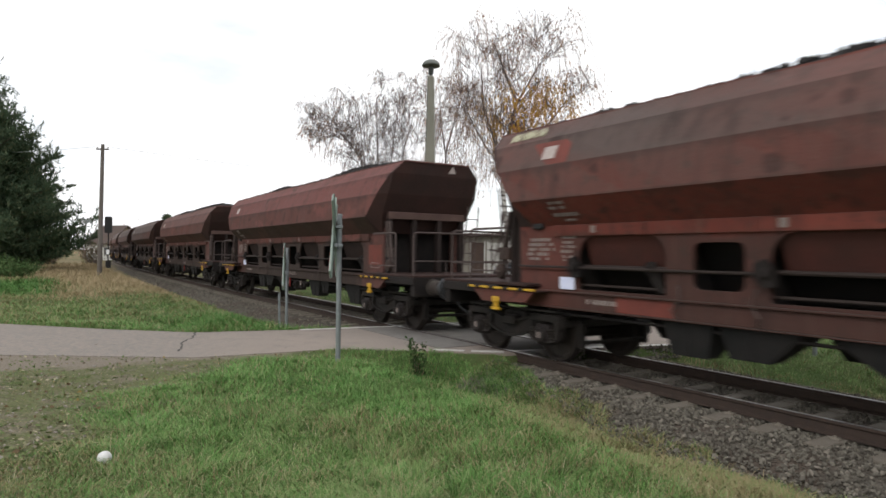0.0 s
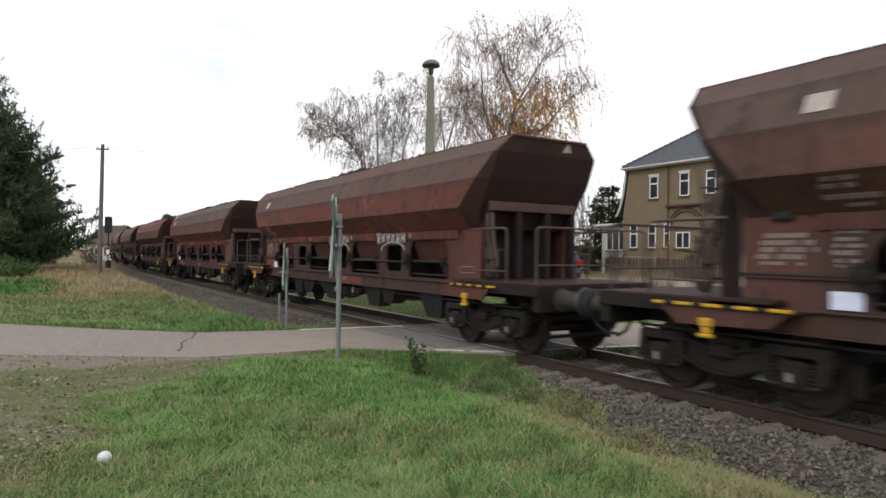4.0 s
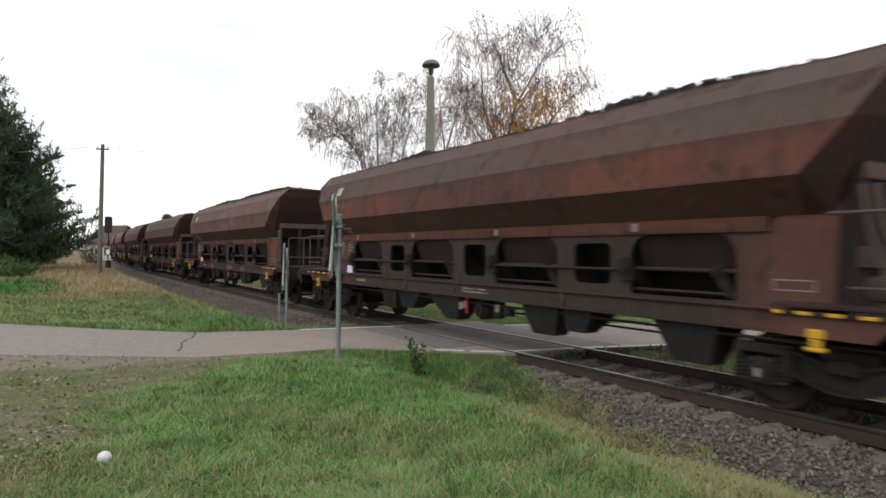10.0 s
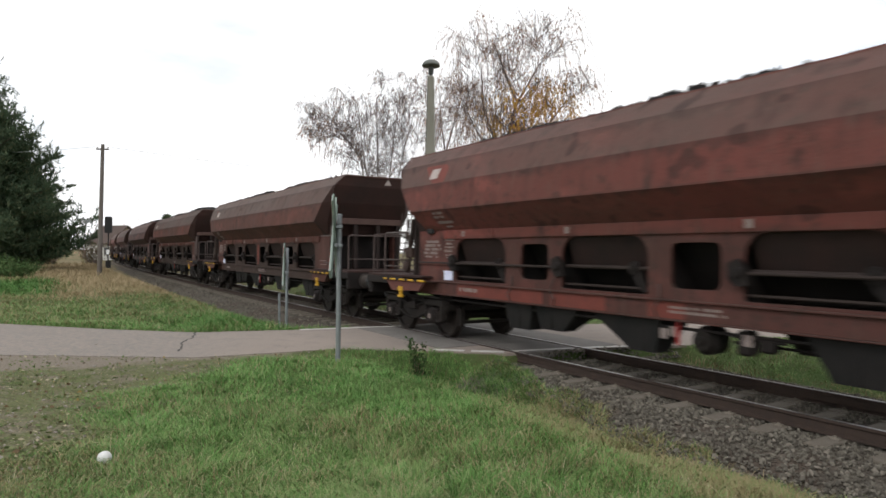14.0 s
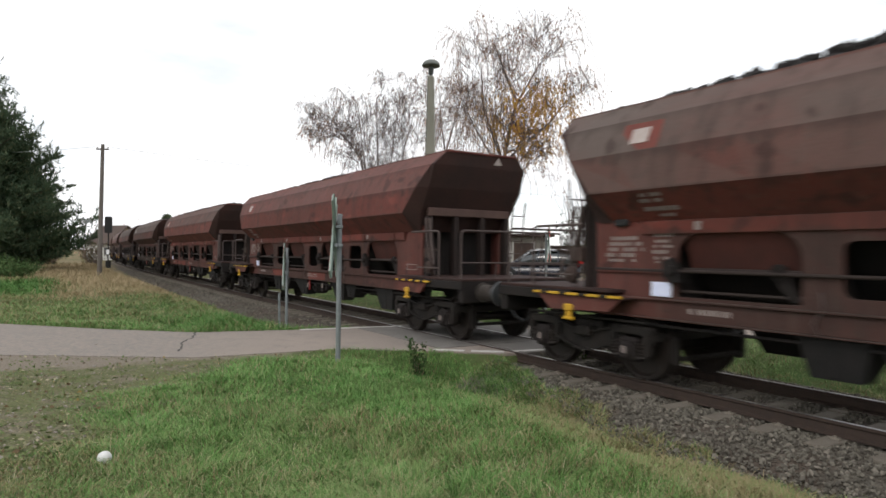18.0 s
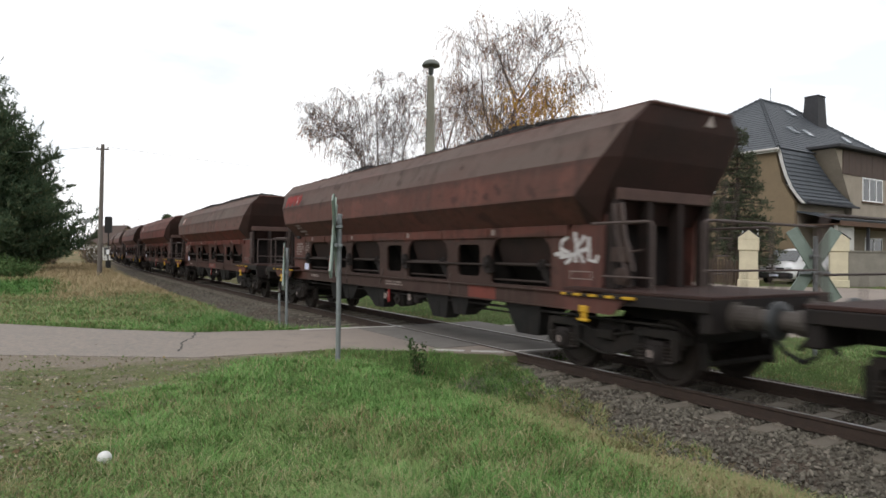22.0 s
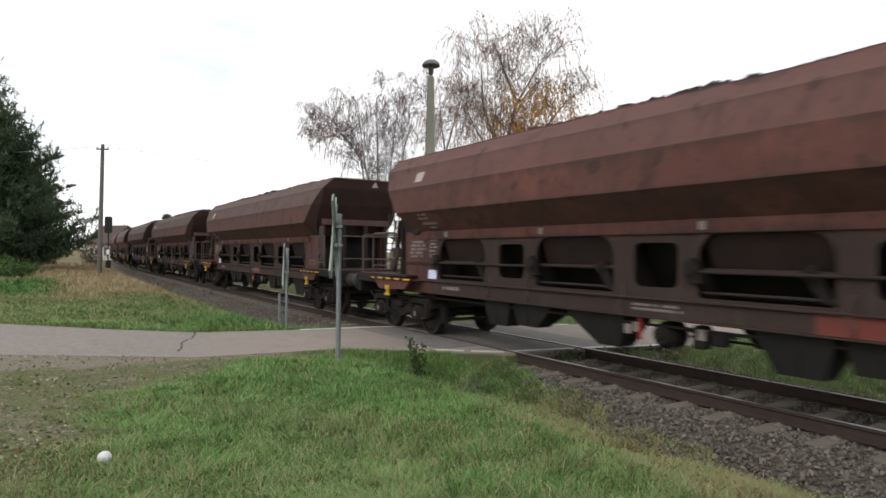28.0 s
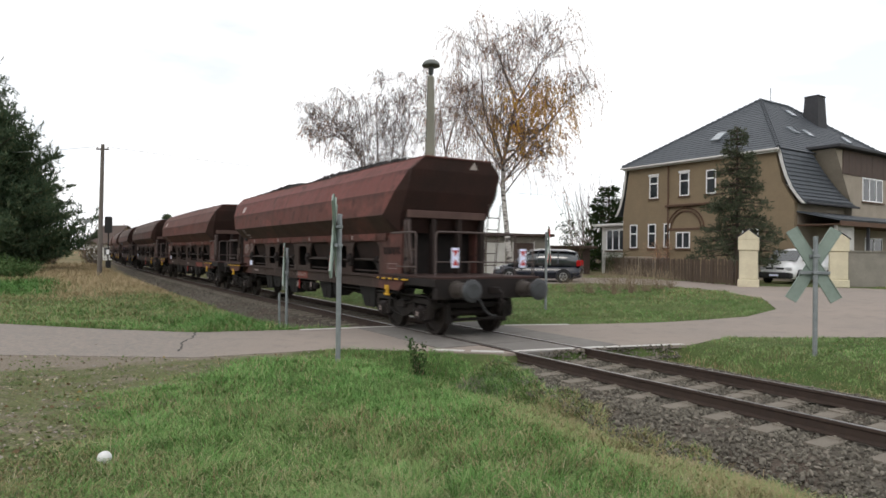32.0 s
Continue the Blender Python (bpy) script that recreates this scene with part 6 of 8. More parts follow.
def build_mpv(x, y, turn):
    c = thing("family_car", "dark blue family van-style car parked on the lane", "car", at=pose(x, y, gz(x, y), 0, 0, turn))
    # x forward
    lower = body_loft([(-2.38, 0.70, 0.42, 0.86, 0.6), (-2.30, 0.84, 0.28, 1.00, 0.76), (-2.0, 0.90, 0.22, 1.04, 0.82), (0.9, 0.92, 0.20, 1.02, 0.84), (1.5, 0.91, 0.20, 0.98, 0.80), (2.15, 0.86, 0.24, 0.84, 0.66), (2.40, 0.70, 0.34, 0.70, 0.5)])
    part("body", lower, M["navy"], c, "dark blue body", smooth=True)
    cabin = body_loft([(-2.30, 0.76, 0.90, 1.02, 0.60), (-2.10, 0.80, 0.90, 1.58, 0.56), (-1.6, 0.83, 0.90, 1.70, 0.62), (-0.2, 0.84, 0.90, 1.74, 0.64), (0.45, 0.84, 0.90, 1.66, 0.60), (1.30, 0.80, 0.90, 1.12, 0.62), (1.6, 0.74, 0.88, 0.96, 0.6)])
    part("cabin", cabin, M["car_glass"], c, "tinted glasshouse", smooth=True)
    roof = body_loft([(-2.08, 0.60, 1.57, 1.62, 0.5), (-1.6, 0.70, 1.64, 1.725, 0.6), (-0.2, 0.72, 1.67, 1.765, 0.62), (0.42, 0.68, 1.60, 1.685, 0.58)])
    part("roof", roof, M["navy"], c, smooth=True)
    for s in (1, -1):
        part("roof_rail", Geo().tube([(-1.9, 0.62 * s, 1.66), (-1.5, 0.64 * s, 1.76), (-0.1, 0.65 * s, 1.79), (0.35, 0.62 * s, 1.72)], 0.022, 6), M["alloy"], c)
        for xa, xb, za, zb in ((-1.15, -1.15, 1.0, 1.66), (-0.05, -0.12, 1.0, 1.70), (1.25, 0.42, 1.05, 1.66)):
            part("pillar", Geo().tube([(xa, 0.87 * s, za), (xb, 0.70 * s, zb)], 0.035, 6), M["navy"], c)
        part("mirror", Geo().box(0.95, 1.12, 0.93 * s, 1.08 * s, 1.02, 1.16, 0.03), M["navy"], c)
        part("door_handle", Geo().box(-0.35, -0.15, 0.925 * s, 0.945 * s, 0.84, 0.87), M["alloy"], c)
        part("tail_lamp", Geo().box(-2.36, -2.12, 0.66 * s, 0.86 * s, 0.88, 1.20, 0.03), M["lamp_red"], c, "red tail lamp")
        part("headlamp", Geo().box(2.02, 2.34, 0.52 * s, 0.84 * s, 0.62, 0.78, 0.04), M["lamp_clear"], c)
        for wx in (-1.45, 1.45):
            wheel_on(c, wx, 0.76 * s, s)
            part("wheel_arch", Geo().disc((wx, 0.86 * s, 0.34), (0, s, 0), [(0, 0.40), (0.085, 0.40), (0.085, 0.35), (0.0, 0.35)], 20), M["black_plastic"], c)
    return c


build_mpv(5.28, 35.4, 163)


def build_van(x, y, turn):
    v = thing("white_van", "white panel van parked in the gateway", "van", at=pose(x, y, gz(x, y), 0, 0, turn))
    body = body_loft([(-2.42, 0.86, 0.30, 1.80, 0.78), (-2.35, 0.93, 0.26, 1.93, 0.82), (0.4, 0.94, 0.24, 1.95, 0.82), (1.0, 0.94, 0.24, 1.86, 0.76), (1.55, 0.94, 0.24, 1.30, 0.80), (2.0, 0.93, 0.26, 1.12, 0.78), (2.36, 0.86, 0.32, 0.98, 0.70), (2.44, 0.75, 0.42, 0.86, 0.6)])
    part("body", body, M["van_white"], v, "white sheet-metal body", smooth=True)
    ws = Geo().rings([[(1.03, -0.74, 1.80), (1.03, 0.74, 1.80), (1.66, 0.80, 1.24), (1.66, -0.80, 1.24)], [(1.06, -0.74, 1.83), (1.06, 0.74, 1.83), (1.70, 0.80, 1.26), (1.70, -0.80, 1.26)]])
    part("windscreen", ws, M["car_glass"], v)
    part("bumper", Geo().box(2.16, 2.52, -0.90, 0.90, 0.28, 0.62, 0.07), M["black_plastic"], v, "black front bumper")
    part("grille", Geo().box(2.36, 2.45, -0.52, 0.52, 0.76, 0.88, 0.02), M["black_plastic"], v)
    part("badge", Geo().disc((2.45, 0, 0.84), (1, 0, 0), [(0, 0.09), (0.02, 0.085)], 16), M["alloy"], v)
    part("number_plate", Geo().box(2.52, 2.535, -0.26, 0.26, 0.40, 0.51, 0.005), M["white_label"], v)
    for s in (1, -1):
        part("headlamp", Geo().box(2.22, 2.44, 0.54 * s, 0.86 * s, 0.72, 0.90, 0.04), M["lamp_clear"], v)
        part("side_window", Geo().rings([[(0.30, 0.90 * s, 1.24), (1.36, 0.93 * s, 1.24), (0.98, 0.83 * s, 1.70), (0.30, 0.83 * s, 1.74)], [(0.30, 0.935 * s, 1.24), (1.36, 0.955 * s, 1.24), (0.98, 0.87 * s, 1.70), (0.30, 0.87 * s, 1.74)]]), M["car_glass"], v)
        part("mirror", Geo().box(1.20, 1.34, 1.0 * s, 1.2 * s, 1.15, 1.45, 0.04), M["black_plastic"], v)
        part("side_strip", Geo().box(-2.2, 1.3, 0.94 * s, 0.965 * s, 0.55, 0.66), M["black_plastic"], v)
        for wx in (-1.5, 1.5):
            wheel_on(v, wx, 0.79 * s, s, 0.34)
            part("wheel_arch", Geo().disc((wx, 0.86 * s, 0.36), (0, s, 0), [(0, 0.43), (0.09, 0.43), (0.09, 0.37), (0.0, 0.37)], 20), M["black_plastic"], v)


build_van(20.2, 36.5, 213)


# ---- trees and shrubs ----
def bark_birch():
    m = Mat("birch_bark", 0.85, spec=0.2)
    c = m.mix(m.span(m.noise(2.2, 6, (1, 1, 3.0)), 0.46, 0.6), (0.50, 0.48, 0.45), (0.06, 0.05, 0.045))
    c = m.mix(m.span(m.axis("Z"), 5.5, 10.0), c, (0.14, 0.115, 0.105))
    m.colour(c).bump(m.noise(14, 5, (1, 1, 3)), 0.4, 0.02)
    return m.m


def leaf_mat(name, a, b, c, rough=0.85, glow=0.0):
    """Leaf colours; glow is the share of light that a thin leaf lets through."""
    m = Mat(name, rough, spec=0.08)
    r = m.island()
    col = m.mix(m.span(r, 0.0, 0.6), a, b)
    col = m.mix(m.span(r, 0.75, 0.95), col, c)
    m.colour(col)
    if glow:
        t = m.n.new("ShaderNodeBsdfTranslucent")
        m.l.new(col, t.inputs["Color"])
        x = m.n.new("ShaderNodeMixShader")
        x.inputs[0].default_value = glow
        m.l.new(m.b.outputs[0], x.inputs[1])
        m.l.new(t.outputs[0], x.inputs[2])
        m.l.new(x.outputs[0], m.n["Material Output"].inputs["Surface"])
    return m.m


M["birch_bark"] = bark_birch()
M["limb_bark"] = simple("dark_birch_limb", (0.085, 0.068, 0.062), (0.15, 0.12, 0.11), 3.0, 0.9)
M["twig"] = simple("birch_twig", (0.17, 0.112, 0.085), (0.25, 0.165, 0.125), 3.0, 0.9)
M["grey_twig"] = simple("grey_bare_twig", (0.13, 0.100, 0.095), (0.20, 0.155, 0.15), 3.0, 0.9)
M["birch_leaf"] = leaf_mat("autumn_birch_leaf", (0.66, 0.36, 0.05), (0.56, 0.30, 0.06), (0.70, 0.46, 0.08), glow=0.55)
M["rust_leaf"] = leaf_mat("rusty_birch_leaf", (0.48, 0.28, 0.18), (0.42, 0.26, 0.19), (0.56, 0.34, 0.15), glow=0.5)
M["pine_needle"] = leaf_mat("dark_pine_needles", (0.045, 0.074, 0.044), (0.072, 0.104, 0.058), (0.120, 0.132, 0.072))
M["spruce_needle"] = leaf_mat("grey_green_spruce_needles", (0.050, 0.062, 0.040), (0.070, 0.082, 0.052), (0.10, 0.10, 0.062))
M["bark"] = simple("brown_bark", (0.085, 0.062, 0.05), (0.05, 0.04, 0.034), 6.0, 0.95, bump=0.5, stretch=(1, 1, 0.25))
M["weed_brown"] = leaf_mat("withered_weed_leaf", (0.20, 0.15, 0.095), (0.14, 0.11, 0.07), (0.27, 0.21, 0.13))
M["weed_stem"] = simple("withered_weed_stem", (0.34, 0.27, 0.19), (0.24, 0.185, 0.13), 8.0, 0.9)
M["hedge_leaf"] = leaf_mat("brown_green_hedge_leaf", (0.085, 0.080, 0.045), (0.12, 0.10, 0.06), (0.17, 0.12, 0.07))
M["weed_green"] = leaf_mat("deep_green_weed_leaf", (0.045, 0.085, 0.030), (0.070, 0.120, 0.042), (0.11, 0.14, 0.06))
M["ivy"] = leaf_mat("dark_shrub_leaf", (0.018, 0.034, 0.014), (0.03, 0.05, 0.018), (0.05, 0.06, 0.02))


def strands(lines, r0, r1, mat, name):
    """Many thin three-sided twigs in one mesh; lines: array (n, k, 3)."""
    L = np.asarray(lines, float)
    n, k, _ = L.shape
    d = np.gradient(L, axis=1)
    d /= np.linalg.norm(d, axis=2, keepdims=True) + 1e-9
    a = np.cross(d, np.array([0.3, 0.9, 0.1]))
    a /= np.linalg.norm(a, axis=2, keepdims=True) + 1e-9
    b_ = np.cross(d, a)
    r = np.linspace(r0, r1, k)[None, :, None]
    ring = [L + r * (a * math.cos(t) + b_ * math.sin(t)) for t in (0, 2.094, 4.189)]
    V = np.stack(ring, 2).reshape(-1, 3)
    base = np.arange(n)[:, None] * (k * 3) + np.arange(k - 1)[None, :] * 3
    F = np.concatenate([np.stack([base + i, base + (i + 1) % 3, base + 3 + (i + 1) % 3, base + 3 + i], -1).reshape(-1, 4) for i in range(3)])
    me = bpy.data.meshes.new(name)
    me.from_pydata(V.tolist(), [], F.tolist())
    me.materials.append(mat)
    return me


def flakes(P, size, mat, name, rs, dirs=None, aspect=0.6):
    """Small leaf blades: one bent quad pair at each point."""
    n = len(P)
    if dirs is None:
        dirs = rs.normal(size=(n, 3))
    dirs = dirs / (np.linalg.norm(dirs, axis=1, keepdims=True) + 1e-9)
    w = np.cross(dirs, rs.normal(size=(n, 3)))
    w /= np.linalg.norm(w, axis=1, keepdims=True) + 1e-9
    s = (size * rs.uniform(0.6, 1.4, n))[:, None]
    A = P
    B = P + dirs * s * 0.5 + w * s * aspect * 0.5
    C = P + dirs * s
    D = P + dirs * s * 0.5 - w * s * aspect * 0.5
    V = np.stack([A, B, C, D], 1).reshape(-1, 3)
    i = np.arange(n)[:, None] * 4
    me = bpy.data.meshes.new(name)
    me.from_pydata(V.tolist(), [], (i + np.array([[0, 1, 2, 3]])).tolist())
    me.materials.append(mat)
    return me


def grow(rs, base, d, length, r, depth, out, tips, bend=0.25, kids=4, up=0.2):
    """A limb with side limbs; out collects (points, radius) rows, tips the spots that carry twigs."""
    p, d = Vector(base), Vector(d).normalized()
    pts = [p.copy()]
    steps = 6
    for k in range(steps):
        d = (d + Vector(rs.normal(size=3)) * bend * 0.35 + Vector((0, 0, up * 0.2))).normalized()
        p = p + d * (length / steps)
        pts.append(p.copy())
        if depth <= 1:
            tips.append((p.copy(), d.copy()))
    out.append((pts, r, depth))
    if depth > 0:
        for k in range(kids):
            t = 0.35 + 0.65 * (k + rs.uniform(0, 0.8)) / kids
            i = min(int(t * steps), steps - 1)
            q = pts[i].lerp(pts[i + 1], t * steps - i)
            ax = (pts[i + 1] - pts[i]).normalized()
            side = Vector(rs.normal(size=3))
            side = (side - ax * side.dot(ax)).normalized()
            grow(rs, q, ax * 0.75 + side * rs.uniform(0.6, 1.0) + Vector((0, 0, up)), length * rs.uniform(0.5, 0.72), r * (1 - 0.6 * t) * 0.62, depth - 1, out, tips, bend, max(2, kids - 1), up)


def build_birch(label, x, y, trunks, twigs, hang, leaf_n, leaf_mats, seed, twig_mat, limbs=4, depth=2, zone=None):
    rs = np.random.RandomState(seed)
    t = thing("birch_tree", label, "tree", at=pose(x, y, gz(x, y)), group="birches by the line")
    tips = []
    for pts, r in trunks:
        part("trunk", Geo().tube(pts, [r * (1 - 0.75 * k / (len(pts) - 1)) for k in range(len(pts))], 10), M["birch_bark"], t, "white and black birch trunk", smooth=True)
        for i in range(len(pts) - 1):
            a, c = Vector(pts[i]), Vector(pts[i + 1])
            if a.z < 3.4:
                continue
            for k in range(limbs):
                q = a.lerp(c, (k + rs.uniform()) / limbs)
                ang = rs.uniform(0, 6.283)
                out = []
                frac = q.z / pts[-1][2]
                ln = (1.25 - 0.85 * frac) * pts[-1][2] * 0.30 * rs.uniform(0.6, 1.15)
                grow(rs, q, (math.cos(ang), math.sin(ang) * 0.8, rs.uniform(0.5, 1.0)), ln, max(r, 0.08) * 0.30 * (1.15 - frac * 0.7), depth - 1, out, tips, 0.3, 5, 0.25)
                g = Geo()
                for ps, rr, dp in out:
                    g.tube(ps, [max(0.010, rr * (1 - 0.85 * j / (len(ps) - 1))) for j in range(len(ps))], 5 if dp else 4)
                part("limb", g, M["limb_bark"], t)
        top = Vector(pts[-1])
        tips += [(top, Vector((0, 0, 1)))] * 6
    n = twigs
    spots = np.array([tuple(q[0]) for q in tips])
    _, cell, many = np.unique(np.floor(spots[:, [0, 2]] / 0.7), axis=0, return_inverse=True, return_counts=True)
    share = many[cell.reshape(-1)] ** -0.85
    idx = rs.choice(len(tips), n, p=share / share.sum())
    lines = np.zeros((n, 5, 3))
    P0 = np.array([tuple(tips[i][0]) for i in idx])
    D0 = np.array([tuple(tips[i][1]) for i in idx]) + rs.normal(size=(n, 3)) * 0.6
    L = hang * rs.uniform(0.4, 1.25, n)
    p = P0 + rs.normal(size=(n, 3)) * 0.10
    d = D0
    for k in range(5):
        lines[:, k] = p
        d = d / (np.linalg.norm(d, axis=1, keepdims=True) + 1e-9)
        p = p + d * (L / 4)[:, None]
        d = d * 0.60 + rs.normal(size=(n, 3)) * 0.13 + np.array([0, 0, -0.85])
    tw = new("crown", strands(lines, 0.0080, 0.0045, twig_mat, "crown"))
    tw.parent = t
    tagged(tw, "fine hanging bare twigs", kind="stuff")
    for mat, share, lo in leaf_mats:
        m = int(leaf_n * share)
        some = rs.permutation(n)[:max(1, n // 2)]               # leaves hang on in tassels
        i, k = some[rs.randint(0, len(some), m)], rs.randint(1, 5, m)
        f_ = rs.uniform(size=(m, 1))
        P = lines[i, k] * f_ + lines[i, k - 1] * (1 - f_) + rs.normal(size=(m, 3)) * 0.025
        if lo is not None:
            keep = ((P - np.array(lo[0])) ** 2 / np.array(lo[1]) ** 2).sum(1) < 1 + rs.normal(size=m) * 0.5
            P = P[keep]
        lf = new("leaves", flakes(P, 0.115, mat, "leaves", rs, np.tile([[0.1, 0.1, -1.0]], (len(P), 1)) + rs.normal(size=(len(P), 3)) * 0.35, 0.38))
        lf.parent = t
        tagged(lf, "sparse autumn leaves", kind="stuff")
    return t


build_birch("tall weeping birch with thinning yellow autumn leaves", 4.3, 40.0,
            [([(0, 0, -0.2), (-0.3, 0, 2.5), (-0.6, 0, 5.3), (-0.6, 0.1, 7.2), (-0.2, 0.2, 9.1), (0.2, 0.1, 11.0), (-0.55, 0.1, 12.8), (-1.1, 0, 14.2)], 0.19),
             ([(0.2, 0.1, 10.9), (0.9, 0.2, 12.1), (1.5, 0.2, 13.2), (2.2, 0.1, 14.2)], 0.06),
             ([(-0.6, 0, 7.0), (-1.4, 0.1, 9.2), (-1.9, 0.1, 10.8), (-2.0, 0, 12.5), (-2.1, 0, 13.4)], 0.085),
             ([(-0.5, 0, 7.2), (0.85, -0.3, 8.4), (2.2, -0.4, 9.6), (3.1, -0.3, 10.8), (3.7, -0.2, 11.2)], 0.085),
             ([(-0.6, 0, 5.9), (0.4, 0.4, 7.2), (1.2, 0.6, 8.2), (2.3, 0.7, 9.0)], 0.07),
             ([(-0.5, 0, 5.2), (0.5, -0.5, 6.6), (1.4, -0.8, 7.4), (2.0, -0.9, 7.6)], 0.05),
             ([(-0.6, 0, 6.6), (-1.8, 0.4, 8.4), (-2.7, 0.4, 10.0), (-3.1, 0.3, 11.2)], 0.07)],
            2000, 2.5, 17000, ((M["rust_leaf"], 0.5, None), (M["birch_leaf"], 3.0, ((1.2, 0, 9.8), (2.9, 4, 2.3)))), 21, M["twig"], limbs=4, depth=3)
build_birch("slender grey birch with fine bare twigs", -4.6, 46.0,
            [([(0.3, 0, -0.2), (0.1, 0, 3.0), (-0.1, 0, 6.0), (-0.2, 0.1, 9.4), (-0.3, 0, 12.6)], 0.12),
             ([(0.2, 0, 2.0), (-1.0, 0, 5.6), (-1.3, 0, 8.2), (-2.3, 0.1, 9.6), (-3.4, 0.2, 10.6), (-4.3, 0.2, 10.8), (-4.8, 0.2, 10.3)], 0.095),
             ([(0.2, 0, 2.2), (1.1, 0, 5.6), (1.7, 0.1, 9.0), (2.4, 0.1, 11.6)], 0.085),
             ([(0.2, 0, 2.6), (0.6, 0.2, 6.0), (0.9, 0.3, 9.4), (1.3, 0.3, 12.2)], 0.08),
             ([(0.2, 0, 3.2), (-0.7, 0, 6.2), (-1.3, 0.1, 9.2), (-1.6, 0.1, 12.0)], 0.08),
             ([(0.1, 0, 4.6), (-1.0, 0.3, 7.6), (-2.0, 0.4, 9.7), (-2.5, 0.3, 11.2)], 0.06),
             ([(-2.2, 0.1, 9.5), (-3.2, -0.2, 9.9), (-4.2, -0.3, 9.6), (-4.9, -0.3, 9.0)], 0.045)],
            2700, 1.45, 7600, ((M["rust_leaf"], 1.0, ((-4.2, 0, 9.8), (1.6, 3, 2.2))), (M["rust_leaf"], 0.35, None)), 33, M["grey_twig"], limbs=5, depth=3)
build_birch("thin young birch with drooping bare twigs", 0.15, 43.0,
            [([(0, 0, -0.2), (0.0, 0, 4.0), (-0.05, 0.1, 8.2), (-0.4, 0, 10.4), (-0.5, 0, 12.2)], 0.10),
             ([(-0.05, 0.1, 8.2), (0.5, 0, 10.2), (0.9, 0, 11.8)], 0.06)],
            1100, 1.7, 2200, ((M["rust_leaf"], 1.0, None),), 45, M["grey_twig"], limbs=6, depth=2)


def tufts(P, D, rs, size, n_needles, mat, name, spread=0.55):
    """Needle tufts: each a bunch of narrow blades fanning round its shoot."""
    P = np.repeat(P, n_needles, 0)
    D = np.repeat(D, n_needles, 0) + rs.normal(size=(len(P), 3)) * spread
    return flakes(P, size, mat, name, rs, D, 0.24)


def build_conifer(name, label, x, y, height, radius, bottom, whorls, per, mat, seed, tuft, lift, shape=1.0, trunk_r=0.25, lean=0.0, extra=1, spread=0.55, candle=0):
    rs = np.random.RandomState(seed)
    t = thing(name, label, "tree", at=pose(x, y, gz(x, y)))
    part("trunk", Geo().tube([(0, 0, -0.3), (0.05, 0, height * 0.5), (lean, 0, height)], [trunk_r, trunk_r * 0.6, 0.03], 10), M["bark"], t)
    P, D = [], []
    for k in range(whorls):
        f = (k + rs.uniform(0, 0.6)) / whorls
        z = bottom + (height - bottom) * f
        R = radius * (1 - f) ** shape + 0.25
        for j in range(per):
            ang = rs.uniform(0, 6.283)
            ln = R * rs.uniform(0.72, 1.12)
            dz = lift * (0.26 + 1.0 * f)
            a = Vector((0, 0, z))
            pts = [a + Vector((math.cos(ang) * ln * q, math.sin(ang) * ln * q, ln * (dz * q * q - 0.10 * q))) for q in (0, 0.3, 0.6, 0.85, 1.0)]
            g = Geo().tube(pts, [0.05 * (1 - f) + 0.02, 0.04, 0.03, 0.02, 0.01], 5)
            br = part("bough", g, M["bark"], t)
            m = max(6, int(ln * 9 * extra))
            q = rs.uniform(0.05, 1.0, m) ** 0.7
            base = np.array([[np.interp(u, (0, 0.3, 0.6, 0.85, 1.0), [p[i] for p in pts]) for i in range(3)] for u in q])
            side = rs.normal(size=(m, 3)) * np.array([1, 1, 0.55]) * (0.10 + 0.16 * (1 - q) * ln)[:, None]
            P.append(base + side)
            dirv = np.tile([[math.cos(ang) * 0.6, math.sin(ang) * 0.6, 0.25 + lift * 1.2]], (m, 1)) + side * 0.8
            D.append(dirv)
    P, D = np.concatenate(P), np.concatenate(D)
    D /= np.linalg.norm(D, axis=1, keepdims=True)
    if candle:                                   # upturned shoots, each a long brush of needles
        k = rs.permutation(len(P))[:candle]
        far_out = np.linalg.norm(P[k, :2], axis=1)
        A = np.stack([P[k, 0] / (far_out + 0.1) * 0.25, P[k, 1] / (far_out + 0.1) * 0.25, np.ones(len(k))], -1) + rs.normal(size=(len(k), 3)) * 0.16
        L = rs.uniform(0.6, 1.25, len(k))
        per_ = 22
        f_ = np.tile(np.linspace(0, 1, per_), len(k))
        Q = np.repeat(P[k], per_, 0) + np.repeat(A * L[:, None], per_, 0) * f_[:, None]
        out_ = rs.normal(size=(len(Q), 3))
        sh = new("shoot_growth", flakes(Q, 0.30, mat, "shoot_growth", rs, np.repeat(A, per_, 0) * 1.0 + out_ * 0.55, 0.22))
        sh.parent = t
        tagged(sh, "upright brush-like needle shoots", kind="stuff")
    cr = new("needles", tufts(P, D, rs, tuft, 5, mat, "needles", spread))
    cr.parent = t
    tagged(cr, "dense evergreen needle tufts", kind="stuff")
    return t


